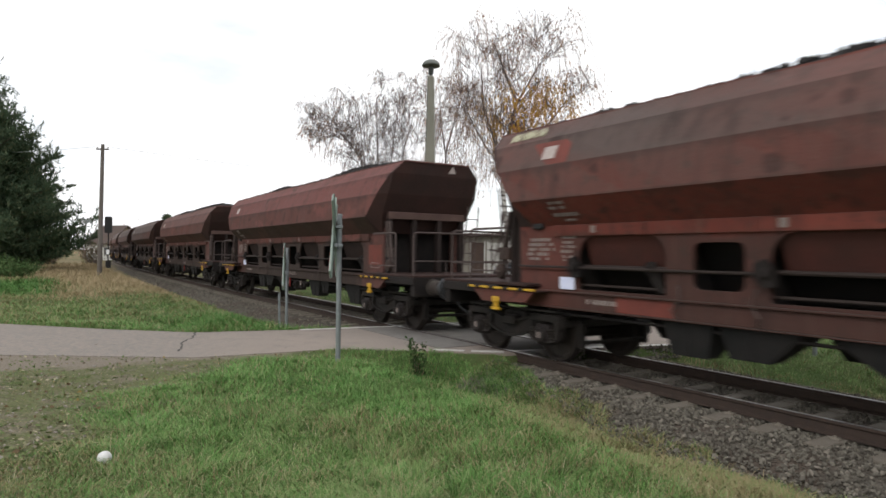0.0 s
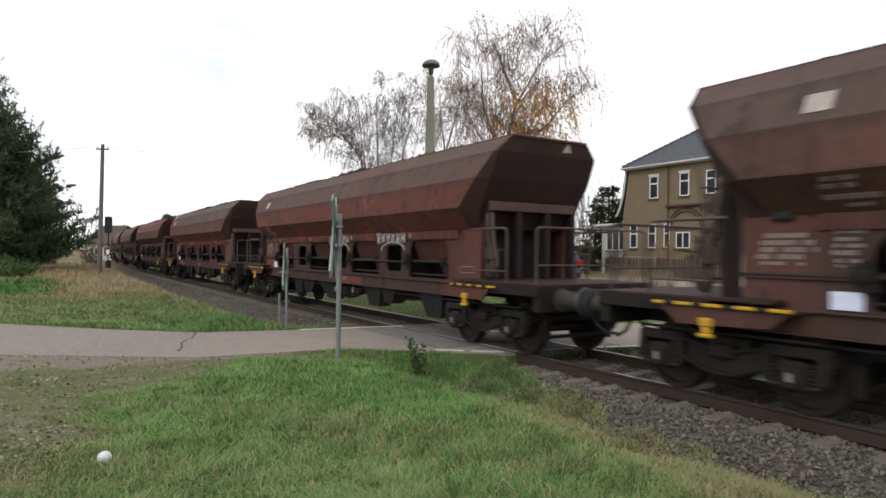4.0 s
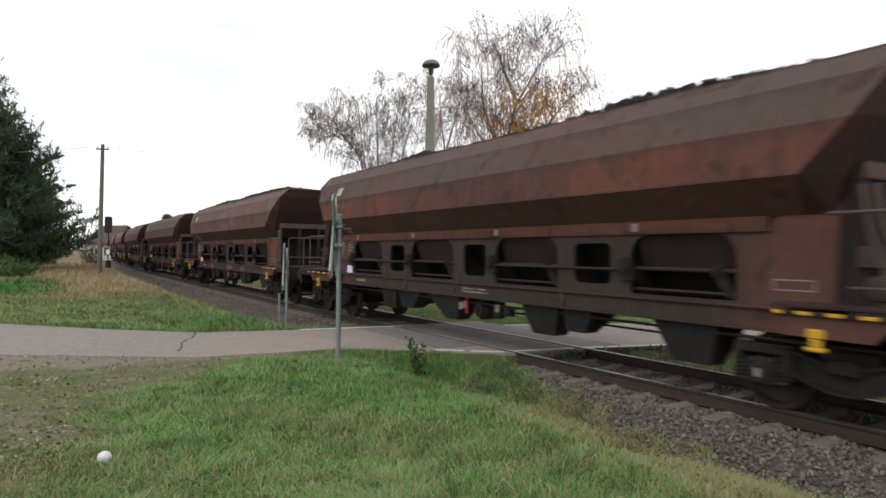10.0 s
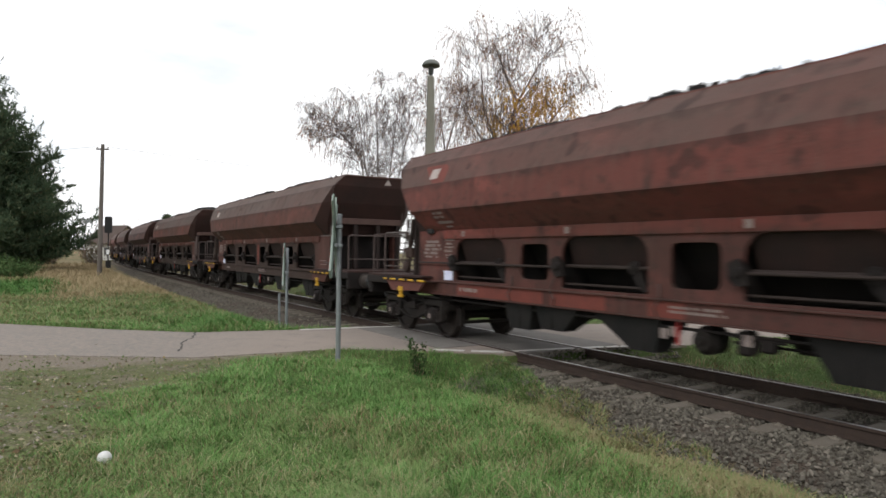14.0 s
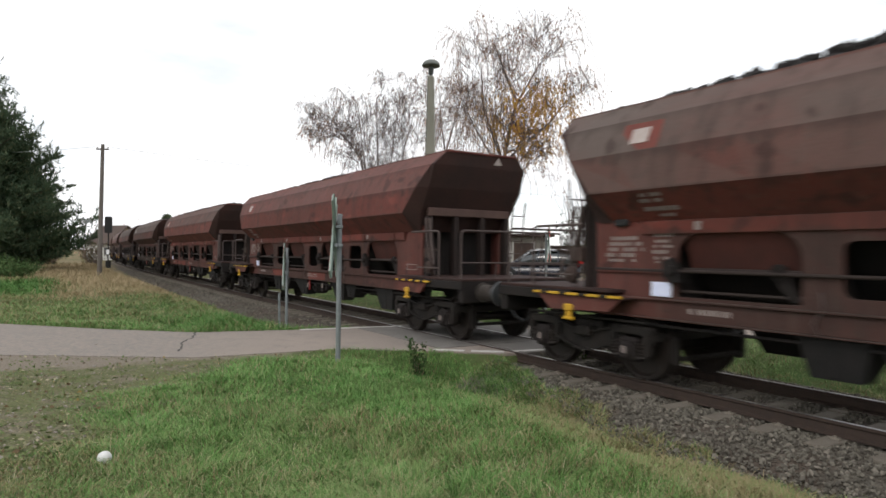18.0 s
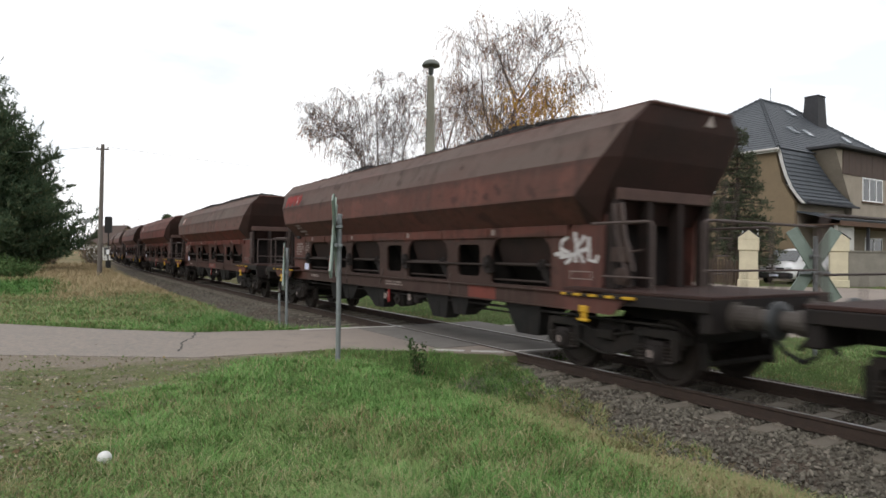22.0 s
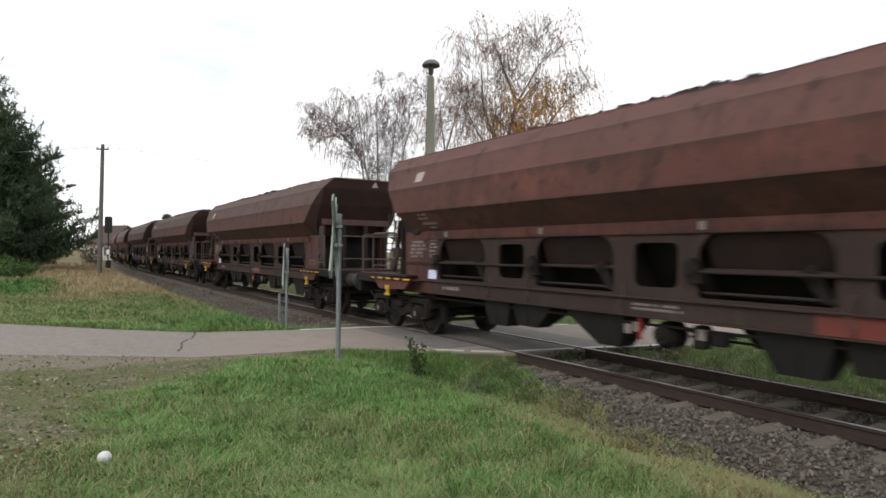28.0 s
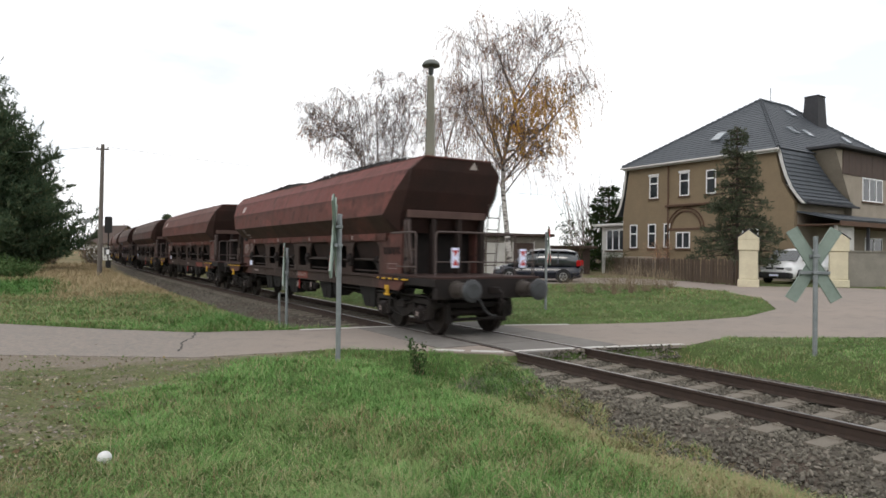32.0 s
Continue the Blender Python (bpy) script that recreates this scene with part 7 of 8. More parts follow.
build_conifer("pine_tree", "large dark bushy pine tree in dry grass", -38.8, 48.5, 17.5, 10.9, 0.9, 40, 13, M["pine_needle"], 7, 0.34, 0.62, 0.80, 0.5, extra=1.9, spread=0.7, candle=5200)
build_conifer("pine_tree", "dark pine tree with low sweeping boughs", -36.5, 50.5, 11.0, 7.0, 0.4, 30, 12, M["pine_needle"], 17, 0.32, 0.62, 0.72, 0.35, extra=1.9, spread=0.75, candle=2600)
build_conifer("spruce_tree", "grey-green spruce in the front garden", 16.15, 35.4, 8.6, 2.35, 1.3, 28, 6, M["spruce_needle"], 27, 0.18, -0.02, 0.92, 0.13, extra=2.1, spread=0.85)
build_conifer("conifer", "dark evergreen behind the annex", 14.9, 58.0, 7.6, 2.6, 0.2, 16, 8, M["ivy"], 37, 0.4, 0.1, 0.6, 0.2, extra=0.9)


def build_shrub(name, label, x, y, h, r, n, mat, seed, leaf=0.12, stems=26, cat="shrub", twig=None):
    rs = np.random.RandomState(seed)
    t = thing(name, label, cat, at=pose(x, y, gz(x, y)))
    lines = np.zeros((stems, 6, 3))
    for i in range(stems):
        a = rs.uniform(0, 6.283)
        d = np.array([math.cos(a) * r / h, math.sin(a) * r / h, 1.0]) * np.array([rs.uniform(0.2, 1), rs.uniform(0.2, 1), 1])
        p = np.array([rs.normal() * 0.12 * r, rs.normal() * 0.12 * r, -0.05])
        for k in range(6):
            lines[i, k] = p
            p = p + d * h / 5 * rs.uniform(0.8, 1.05) + rs.normal(size=3) * 0.05 * h
    st = new("branchwork", strands(lines, 0.02 * max(min(1, h / 3), h / 4), 0.006 * max(min(1, h / 3), h / 4), twig or M["twig"], "branchwork"))
    st.parent = t
    tagged(st, "thin branching stems", kind="stuff")
    if n:
        i, k = rs.randint(0, stems, n), rs.randint(1, 6, n)
        P = lines[i, k] + rs.normal(size=(n, 3)) * 0.14 * r
        lf = new("leaves", flakes(P, leaf, mat, "leaves", rs))
        lf.parent = t
        tagged(lf, "small leaves", kind="stuff")
    return t


for px, py, ph, pr, sd in ((6.3, 27.4, 0.9, 0.7, 81), (7.2, 26.8, 1.15, 0.6, 82), (7.9, 26.9, 1.3, 0.5, 83), (8.7, 27.6, 0.95, 0.8, 84), (9.6, 28.6, 1.0, 0.8, 85), (10.4, 29.3, 0.8, 0.7, 86), (7.3, 28.6, 0.9, 0.9, 87), (5.6, 28.2, 0.7, 0.9, 88), (8.2, 29.0, 0.8, 1.0, 89)):
    build_shrub("weed_clump", "tall brown withered weeds on the grass island", px, py, ph, pr, 240, M["weed_brown"], sd, 0.045, 60, "weed", M["weed_stem"])
for px, py, ph, pr, sd in ((-29.0, 42.5, 0.9, 1.6, 91), (-31.5, 43.2, 1.2, 1.9, 92), (-34.5, 43.5, 1.3, 2.0, 93), (-27.2, 41.2, 0.7, 1.4, 94)):
    build_shrub("low_bush", "low deep green bush under the pines", px, py, ph, pr, 2600, M["weed_green"], sd, 0.13, 50)
build_shrub("bush", "dark leafy bush beside the lane", 9.3, 46.5, 3.9, 0.9, 900, M["ivy"], 3, 0.16)
build_shrub("bare_tree", "bare grey tree behind the annex", 14.9, 64.0, 8.5, 4.0, 0, None, 5, stems=90, cat="tree", twig=M["grey_twig"])
build_shrub("hedge_bush", "clipped dark hedge by the annex", 12.6, 47.2, 1.5, 1.1, 2200, M["ivy"], 8, 0.09, 40)
build_shrub("rust_bush", "rusty-brown shrub against the house", 15.4, 45.3, 2.3, 0.8, 1200, M["rust_leaf"], 12, 0.08, 30)
build_shrub("weed_plant", "tall dark green weed by the crossing edge", -0.37, 10.95, 0.66, 0.16, 380, leaf_mat("weed_leaf", (0.05, 0.09, 0.03), (0.035, 0.065, 0.025), (0.08, 0.10, 0.04)), 14, 0.055, 9, "weed")
for k, (px, py, ph, pr, sd) in enumerate(((-62, 128, 7.5, 6, 51), (-57, 150, 9, 7, 52), (-66, 170, 11, 8, 53), (-52, 175, 12, 9, 54), (-74, 135, 6, 6, 55))):
    build_shrub("bare_tree", "distant leafless tree along the line", px, py, ph, pr, 700, M["rust_leaf"], sd, 0.25, 120, "tree", M["grey_twig"])
build_conifer("conifer", "distant slim dark conifer", -61.0, 142.0, 9.6, 1.5, 0.5, 16, 6, M["pine_needle"], 61, 0.7, 0.1, 0.8, 0.2)
build_conifer("conifer", "distant dark conifer among bare trees", -62.5, 146.0, 9.4, 1.4, 0.5, 16, 6, M["pine_needle"], 63, 0.7, 0.1, 0.8, 0.2)

for px, py, ph, pr, sd in ((-41.5, 76, 2.6, 2.4, 72), (-43, 70, 2.8, 2.6, 73), (-48, 72, 3.4, 3.2, 74), (-54, 74, 3.0, 3.0, 75), (-60, 74, 3.2, 3.0, 76), (-66, 78, 3.0, 3.0, 77)):
    build_shrub("hedge_bush", "brownish thinning hedge bush in dry grass", px, py, ph, pr, 1500, M["hedge_leaf"], sd, 0.16, 60, "shrub", M["grey_twig"])

# a far farmhouse beyond the pines
fh = thing("farmhouse", "distant cottage with ochre gable and white walls", "house", at=pose(-59.5, 118, gz(-59, 118), 0, 0, -28))
part("wall", Geo().box(-5, 2.2, -3, 3, 0, 3.4), M["plaster_white"], fh)
part("gable", Geo().prism([(-3.2, 3.4), (3.2, 3.4), (0, 6.4)], "x", -5, 2.1), M["plaster_ochre"], fh)
rf = Geo()
for s in (1, -1):
    rf.rings([[(-5.3, s * 3.5, 3.1), (2.5, s * 3.5, 3.1), (2.5, 0, 6.5), (-5.3, 0, 6.5)], [(-5.3, s * 3.5, 3.25), (2.5, s * 3.5, 3.25), (2.5, 0, 6.65), (-5.3, 0, 6.65)]])
part("roof", rf, M["cladding"], fh)
for u in (-3.4, -1.4, 0.6):
    part("window", Geo().box(u - 0.4, u + 0.4, -3.06, -3.0, 1.2, 2.5), M["glass"], fh)


# ---- grass, stones and litter ----
def grass_mat(name, a, b, c, tip, deep=None, soft=0.18):
    """Blade colours: each blade its own tone, broad patches over them; light spreads through the sward, so the shading normals lean to the sky."""
    m = Mat(name, 0.75, spec=0.12)
    r = m.island()
    col = m.mix(m.span(r, 0.0, 0.75), a, b)
    col = m.mix(m.span(r, 0.90, 0.985), col, c)
    m.world_space()
    col = m.mix(m.math("MULTIPLY", m.span(m.noise(0.8, 4), 0.42, 0.66), 0.6), col, tip)
    # darker noise blotches paint the shade of gaps between clumps into the blades
    if deep:
        col = m.mix(m.math("MULTIPLY", m.span(m.noise(5.5, 4, (1, 1, 0.3), shift=6), 0.50, 0.64), 0.6), col, deep)
    m.colour(col)
    v = m.n.new("ShaderNodeVectorMath")
    v.operation = "ADD"
    v.inputs[1].default_value = (0, 0, soft)
    m.l.new(m.n.new("ShaderNodeNewGeometry").outputs["Normal"], v.inputs[0])
    u = m.n.new("ShaderNodeVectorMath")
    u.operation = "NORMALIZE"
    m.l.new(v.outputs[0], u.inputs[0])
    m.l.new(u.outputs[0], m.b.inputs["Normal"])
    return m.m


M["grass"] = grass_mat("lush_grass_blade", (0.070, 0.180, 0.045), (0.180, 0.335, 0.095), (0.34, 0.36, 0.19), (0.160, 0.270, 0.085), (0.058, 0.140, 0.036))
M["grass_deep"] = grass_mat("deep_green_grass_blade", (0.038, 0.110, 0.024), (0.088, 0.182, 0.045), (0.15, 0.20, 0.08), (0.068, 0.140, 0.036))
M["grass_mixed"] = grass_mat("rough_grass_blade", (0.105, 0.190, 0.056), (0.225, 0.310, 0.110), (0.40, 0.38, 0.22), (0.220, 0.265, 0.115), (0.095, 0.160, 0.048))
M["grass_olive"] = grass_mat("olive_brown_grass_blade", (0.145, 0.140, 0.062), (0.265, 0.225, 0.120), (0.38, 0.315, 0.18), (0.210, 0.190, 0.085))
M["grass_far"] = grass_mat("far_lush_grass_blade", (0.088, 0.185, 0.052), (0.150, 0.275, 0.080), (0.24, 0.27, 0.14), (0.150, 0.225, 0.078), (0.085, 0.150, 0.048), soft=0.6)
M["grass_mixed_far"] = grass_mat("far_rough_grass_blade", (0.120, 0.185, 0.062), (0.195, 0.260, 0.098), (0.29, 0.29, 0.17), (0.205, 0.225, 0.105), (0.110, 0.160, 0.055), soft=0.6)
M["straw"] = grass_mat("bleached_straw_blade", (0.34, 0.30, 0.19), (0.52, 0.46, 0.32), (0.25, 0.24, 0.12), (0.40, 0.35, 0.22))
M["grass_dry"] = grass_mat("dry_tan_grass_blade", (0.245, 0.185, 0.105), (0.370, 0.285, 0.175), (0.198, 0.198, 0.088), (0.264, 0.209, 0.116))


def surface_z(x, y):
    """The ground, or the ballast shoulder where that stands higher."""
    s, v = track_sv(x, y)
    a = np.abs(v)
    return np.where((a < 2.95) & ~((s > -4.0) & (s < 1.1)), np.maximum(ground_z(x, y), np.interp(a, (1.75, 2.55, 3.0), (-0.205, -0.40, -0.75))), ground_z(x, y))


def blades(name, X, Y, H, W, mat, label, rs, lean=0.5, seg=3, comb=0.0):
    """Curved tapering grass blades in one mesh; comb says how far neighbours bow the same way."""
    n = len(X)
    Z = surface_z(X, Y) - 0.015
    a = rs.uniform(0, 6.283, n)
    if comb:
        way = 9.0 * patch(X, Y, 1.6, 91) + 5.0 * patch(X, Y, 4.5, 92)
        a = np.where(rs.uniform(size=n) < comb, way + rs.normal(size=n) * 0.55, a)
    ln = H * rs.uniform(0.25, 1.0, n) * lean
    dx, dy = np.cos(a) * ln, np.sin(a) * ln
    b_ = a + math.pi / 2 + rs.normal(size=n) * 0.4
    wx, wy = np.cos(b_) * W, np.sin(b_) * W
    rows = []
    for k in range(seg):
        t = k / seg
        q = t ** 1.7
        cx, cy, cz = X + dx * q, Y + dy * q, Z + H * (t - 0.30 * lean * t * t)
        w = 1 - t * 0.55
        rows += [np.stack([cx - wx * w, cy - wy * w, cz], -1), np.stack([cx + wx * w, cy + wy * w, cz], -1)]
    rows.append(np.stack([X + dx, Y + dy, Z + H * (1 - 0.34 * lean)], -1))
    m = len(rows)
    V = np.stack(rows, 1).reshape(-1, 3)
    i = np.arange(n)[:, None] * m
    F = []
    for k in range(seg - 1):
        F += (i + np.array([[2 * k, 2 * k + 1, 2 * k + 3, 2 * k + 2]])).tolist()
    F += (i + np.array([[2 * seg - 2, 2 * seg - 1, 2 * seg]])).tolist()
    me = bpy.data.meshes.new(name)
    me.from_pydata(V.tolist(), [], F)
    me.materials.append(mat)
    return tagged(new(name, me), label, "grass", kind="stuff")


def patch(x, y, f, seed):
    """Soft blotches, about 0 to 1, over the plan."""
    rs = np.random.RandomState(seed)
    r = 0
    for k in range(7):
        a, w, p = rs.uniform(0, 6.283), f * rs.uniform(0.5, 2.0), rs.uniform(0, 6.283)
        r = r + np.sin((x * math.cos(a) + y * math.sin(a)) * w + p)
    return np.clip(0.5 + r / 6, 0, 1)


def scatter(n, rs, ylo, yhi, xk=0.78, pad=1.0, power=1.0):
    """Plan places thinning with distance, inside a wedge wider than the view."""
    y = ylo * (yhi / ylo) ** (rs.uniform(size=n) ** power)
    x = rs.uniform(-1, 1, n) * (xk * y + pad)
    return x, y


def bare_left(x, y):
    """The trodden strip beside the lane: 1 where bare."""
    edge = np.interp(y, (4.9, 6.45, 8.65, 10.3, 11.4), (-2.85, -3.2, -3.6, -3.0, -1.9)) + 0.25 * np.sin(y * 2.3) + 0.15 * np.sin(y * 5.1 + 1)
    near = np.clip((edge - x) / 0.8, 0, 1)
    return near * (y < 12.5)


def gravelled(x, y):
    """The pale gravel spilled along the lane's edge."""
    return (y - 0.524 * x > 13.05 + 0.25 * np.sin(x * 5)) & (x < -2.8) & (y < 12.5)


def stone_edge(s):
    """How far out the bare stones reach before the grass has grown over them."""
    return np.interp(s, (-13, -10, -8.5, -7.6, -5.9, -4.0, -3.0, 2, 8, 16, 30), (2.5, 2.4, 2.35, 2.2, 1.75, 1.1, 1.0, 2.0, 2.75, 2.8, 2.7)) + 0.10 * np.sin(s * 3.1) + 0.07 * np.sin(s * 7.3)


def build_grass():
    rs = np.random.RandomState(77)
    # the near lawn
    x, y = scatter(350000, rs, 3.1, 16.0, 0.74, 0.6)
    s, v = track_sv(x, y)
    keep = ~in_poly(x, y, ROAD) & (v > stone_edge(s) + rs.normal(size=len(x)) * 0.09)
    keep &= ~((s > -3.95) & (np.abs(v) < 1.8))
    bare = bare_left(x, y)
    keep &= rs.uniform(size=len(x)) > bare * (0.05 + 0.95 * patch(x, y, 3.2, 5))
    keep &= ~(gravelled(x, y) & (rs.uniform(size=len(x)) < 0.97))
    x, y, v, s = x[keep], y[keep], v[keep], s[keep]
    b_ = bare_left(x, y)
    clump = patch(x, y, 3.0, 9) * 0.6 + 0.4 * patch(x, y, 8.0, 11)
    hollow = np.clip(1.35 - np.hypot((s + 5.3) / 1.7, (v - 2.7) / 1.0), 0, 1)
    H = (0.075 + 0.10 * clump ** 1.3) * rs.uniform(0.45, 1.4, len(x)) * (1 - 0.72 * b_)
    edge_gap = v - stone_edge(s)
    H *= np.maximum(np.clip(0.8 + 0.3 * edge_gap, 0.7, 1), 1.1 * (s > -6.8) * (edge_gap > 0.12))
    strip = np.clip((1.9 - edge_gap) / 1.2, 0, 1) * np.clip((-5.4 - s) / 1.2, 0, 1)
    u = rs.uniform(size=len(x))
    dry = 0.012 + 0.10 * strip + 0.06 * (patch(x, y, 4.0, 15) > 0.75) + 0.06 * np.clip(6.0 - y, 0, 2.4) * patch(x, y, 2.6, 16) * (x > -1.9)
    olive = np.clip(0.72 * strip + 0.42 * b_ + 0.06 + 0.30 * (patch(x, y, 1.7, 18) > 0.66) * np.clip((8.5 - y) / 3, 0, 1), 0, 0.85)
    lush = patch(x, y, 1.2, 13) + 0.45 - 0.05 * np.clip(7 - y, 0, 9) - 0.5 * b_
    W = 0.0013 + 0.00025 * y
    kd = u < dry
    ko = ~kd & (rs.uniform(size=len(x)) < olive)
    kh = ~kd & ~ko & (rs.uniform(size=len(x)) < 0.06 + 0.85 * hollow + 0.30 * (patch(x, y, 5.0, 31) > 0.70))
    kg = ~kd & ~ko & ~kh & (rs.uniform(size=len(x)) < np.clip(lush, 0.1, 0.95))
    km = ~kd & ~ko & ~kh & ~kg
    for k, nm, mat, lab in ((kg, "lawn_grass", "grass", "lush green grass of the verge"), (km, "rough_grass", "grass_mixed", "rough mixed green grass of the verge"), (kh, "dark_grass", "grass_deep", "deep green grass tufts of the verge"),
                            (ko, "olive_grass", "grass_olive", "olive-brown grass along the ballast and bare earth"), (kd, "dry_grass", "grass_dry", "dry straw-coloured grass in the verge")):
        blades(nm, x[k], y[k], H[k] * (1.2 if nm == "dry_grass" else 1), W[k], M[mat], lab, rs, 1.15, comb=0.38)
    # rank fringe over the ballast's foot
    s, v = rs.uniform(-15, -3.9, 22000), rs.exponential(0.5, 22000)
    v = stone_edge(s) - 0.05 + v
    x, y, h = np.interp(s, TS, TX), np.interp(s, TS, TY), np.interp(s, TS, TH)
    x, y = x - np.sin(h) * v, y + np.cos(h) * v
    k = ~in_poly(x, y, ROAD) & (y > 3)
    x, y, s = x[k], y[k], s[k]
    H = rs.uniform(0.05, 0.2, len(x)) * (0.6 + 0.8 * patch(x, y, 4.0, 55))
    u = rs.uniform(size=len(x)) + 0.35 * (patch(x, y, 2.5, 56) - 0.5) - 0.5 * np.clip((s + 6.5) / 1.5, 0, 1)
    for k, nm, mat, lab in ((u > 0.42, "fringe_grass", "grass_olive", "olive-brown grass hanging over the ballast"), ((u <= 0.42) & (u > 0.0), "green_fringe", "grass_mixed", "rough green grass at the ballast's foot"), (u <= 0.0, "dark_fringe", "grass_deep", "deep green grass by the crossing edge")):
        blades(nm, x[k], y[k], H[k], 0.0016 + 0.0003 * y[k], M[mat], lab, rs, 1.1, comb=0.5)
    # the same lawn, thinner, round and behind the standpoint
    x, y = rs.uniform(-10, 7, 34000), rs.uniform(-7, 9, 34000)
    s, v = track_sv(x, y)
    k = (v > stone_edge(s)) & ~in_poly(x, y, ROAD) & ((y < 3.15) | (np.abs(x) > 0.74 * y + 0.6)) & (bare_left(x, y) < 0.6)
    x, y = x[k], y[k]
    H = rs.uniform(0.06, 0.18, len(x))
    e = rs.uniform(size=len(x)) < 0.6
    blades("near_lawn_grass", x[e], y[e], H[e], np.full(e.sum(), 0.008), M["grass"], "green grass round the standpoint", rs, 1.2, comb=0.6)
    blades("near_rough_grass", x[~e], y[~e], H[~e], np.full((~e).sum(), 0.008), M["grass_mixed"], "rough pale grass round the standpoint", rs, 1.2, comb=0.6)
    # taller straws standing in the lawn
    x, y = scatter(2200, rs, 3.2, 12, 0.72, 0.4)
    s, v = track_sv(x, y)
    k = ~in_poly(x, y, ROAD) & (v > stone_edge(s) + 0.1) & (patch(x, y, 2.6, 16) > 0.52) & (bare_left(x, y) < 0.5)
    blades("tall_straw", x[k], y[k], rs.uniform(0.12, 0.34, k.sum()), 0.0015 + 0.00018 * y[k], M["grass_dry"], "tall bleached grass straws", rs, 1.1, 4)
    # bleached blades matted into the near grass
    x, y = scatter(16000, rs, 3.1, 9.5, 0.72, 0.4)
    s, v = track_sv(x, y)
    near = np.clip((7.4 - y) / 3.0, 0.08, 1) * (0.15 + 1.1 * patch(x, y, 3.6, 61))
    k = ~in_poly(x, y, ROAD) & (v > stone_edge(s) + 0.1) & (rs.uniform(size=len(x)) < near) & (bare_left(x, y) < 0.7)
    blades("bleached_grass", x[k], y[k], rs.uniform(0.06, 0.18, k.sum()), 0.0009 + 0.00016 * y[k], M["straw"], "bleached blades matted in green grass", rs, 0.95, 4, comb=0.4)
    # leaf rosettes and litter on the trodden strip
    x, y = scatter(16000, rs, 3.4, 12.2, 0.74, 0.4)
    k = (bare_left(x, y) > 0.15) & ~in_poly(x, y, ROAD) & (patch(x, y, 5.0, 63) > 0.40)
    P = np.stack([x[k], y[k], ground_z(x[k], y[k]) + 0.012], -1)
    D = rs.normal(size=(len(P), 3)) * np.array([1, 1, 0.35])
    tagged(new("low_rosettes", flakes(P, 0.055, leaf_mat("rosette_leaf", (0.075, 0.115, 0.040), (0.14, 0.165, 0.070), (0.36, 0.32, 0.22)), "low_rosettes", rs, D, 0.45)), "low green weed rosettes on trodden earth", "weeds", kind="stuff")
    # low rosettes and moss on the trodden strip
    x, y = scatter(70000, rs, 3.4, 12, 0.74, 0.4)
    k = (bare_left(x, y) > 0.2) & ~in_poly(x, y, ROAD) & (patch(x, y, 2.1, 41) * 0.6 + 0.4 * patch(x, y, 6.0, 42) + rs.normal(size=len(x)) * 0.06 > 0.44) & ~gravelled(x, y)
    blades("low_weeds", x[k], y[k], rs.uniform(0.012, 0.05, k.sum()), 0.002 + 0.0005 * y[k], M["grass_olive"], "low olive-green weeds on trodden earth", rs, 1.5)
    # verge beyond the lane and along the line
    x, y = scatter(190000, rs, 13.5, 75, 0.8, 1.0)
    s, v = track_sv(x, y)
    k = ~in_poly(x, y, ROAD) & (v > stone_edge(s))
    x, y, s, v = x[k], y[k], s[k], v[k]
    wob = 1.6 * np.sin(v * 1.1) + 1.0 * np.sin(s * 0.9 + v)
    far = np.clip((s - 30 + wob) / 6, 0, 1)
    tan = np.clip((s - 13.0 + wob * 0.7) / 4, 0, 1) * np.clip((8.2 + wob * 0.5 - v) / 2.0, 0, 1)
    tan = np.maximum(tan, far * np.clip((9.5 + wob * 0.5 - v) / 2.5, 0, 1)) * 0.88 + 0.03
    weedy = np.clip(1.4 - np.hypot((s - 23.5) / 6.5, (v - 9.6) / 2.4), 0, 1)
    u = rs.uniform(size=len(x))
    kt = u < tan * (1 - weedy)
    fr = np.clip(1.3 - np.hypot((s - 3.6) / 2.6, (v - 4.2) / 2.2), 0, 1)
    kw = ~kt & (rs.uniform(size=len(x)) < np.maximum(weedy, 0.75 * fr) + 0.04 + 0.25 * (patch(x, y, 1.3, 37) > 0.72))
    ko = ~kt & ~kw & (rs.uniform(size=len(x)) < 0.26 + 0.45 * np.clip((s - 9.5) / 4, 0, 1) + 0.3 * np.clip(3.6 - v, 0, 1))
    kg = ~kt & ~kw & ~ko & (rs.uniform(size=len(x)) < 0.18 + 0.6 * fr)
    km = ~kt & ~kw & ~ko & ~kg
    H = rs.uniform(0.07, 0.22, len(x)) * (0.55 + 0.8 * patch(x, y, 1.5, 19)) * (1 + 0.6 * fr)
    W = 0.0022 + 0.00042 * y
    blades("verge_grass", x[kg], y[kg], H[kg], W[kg], M["grass_far"], "green grass beyond the lane", rs, 1.1, comb=0.6)
    blades("rough_verge_grass", x[km], y[km], H[km], W[km], M["grass_mixed_far"], "pale rough grass beyond the lane", rs, 1.1, comb=0.6)
    blades("verge_tufts", x[kw], y[kw], H[kw] * np.where(weedy[kw] > 0.2, 2.2, 1.1), W[kw], M["grass_deep"], "dark green tufts and weeds beyond the lane", rs, 1.2, comb=0.6)
    blades("olive_verge_grass", x[ko], y[ko], H[ko], W[ko], M["grass_olive"], "olive grass beyond the lane", rs, 1.0, comb=0.5)
    hs = np.clip((s[kt] - 9) / 14, 0.3, 1) * np.clip((v[kt] - 2.2) / 2, 0.4, 1)
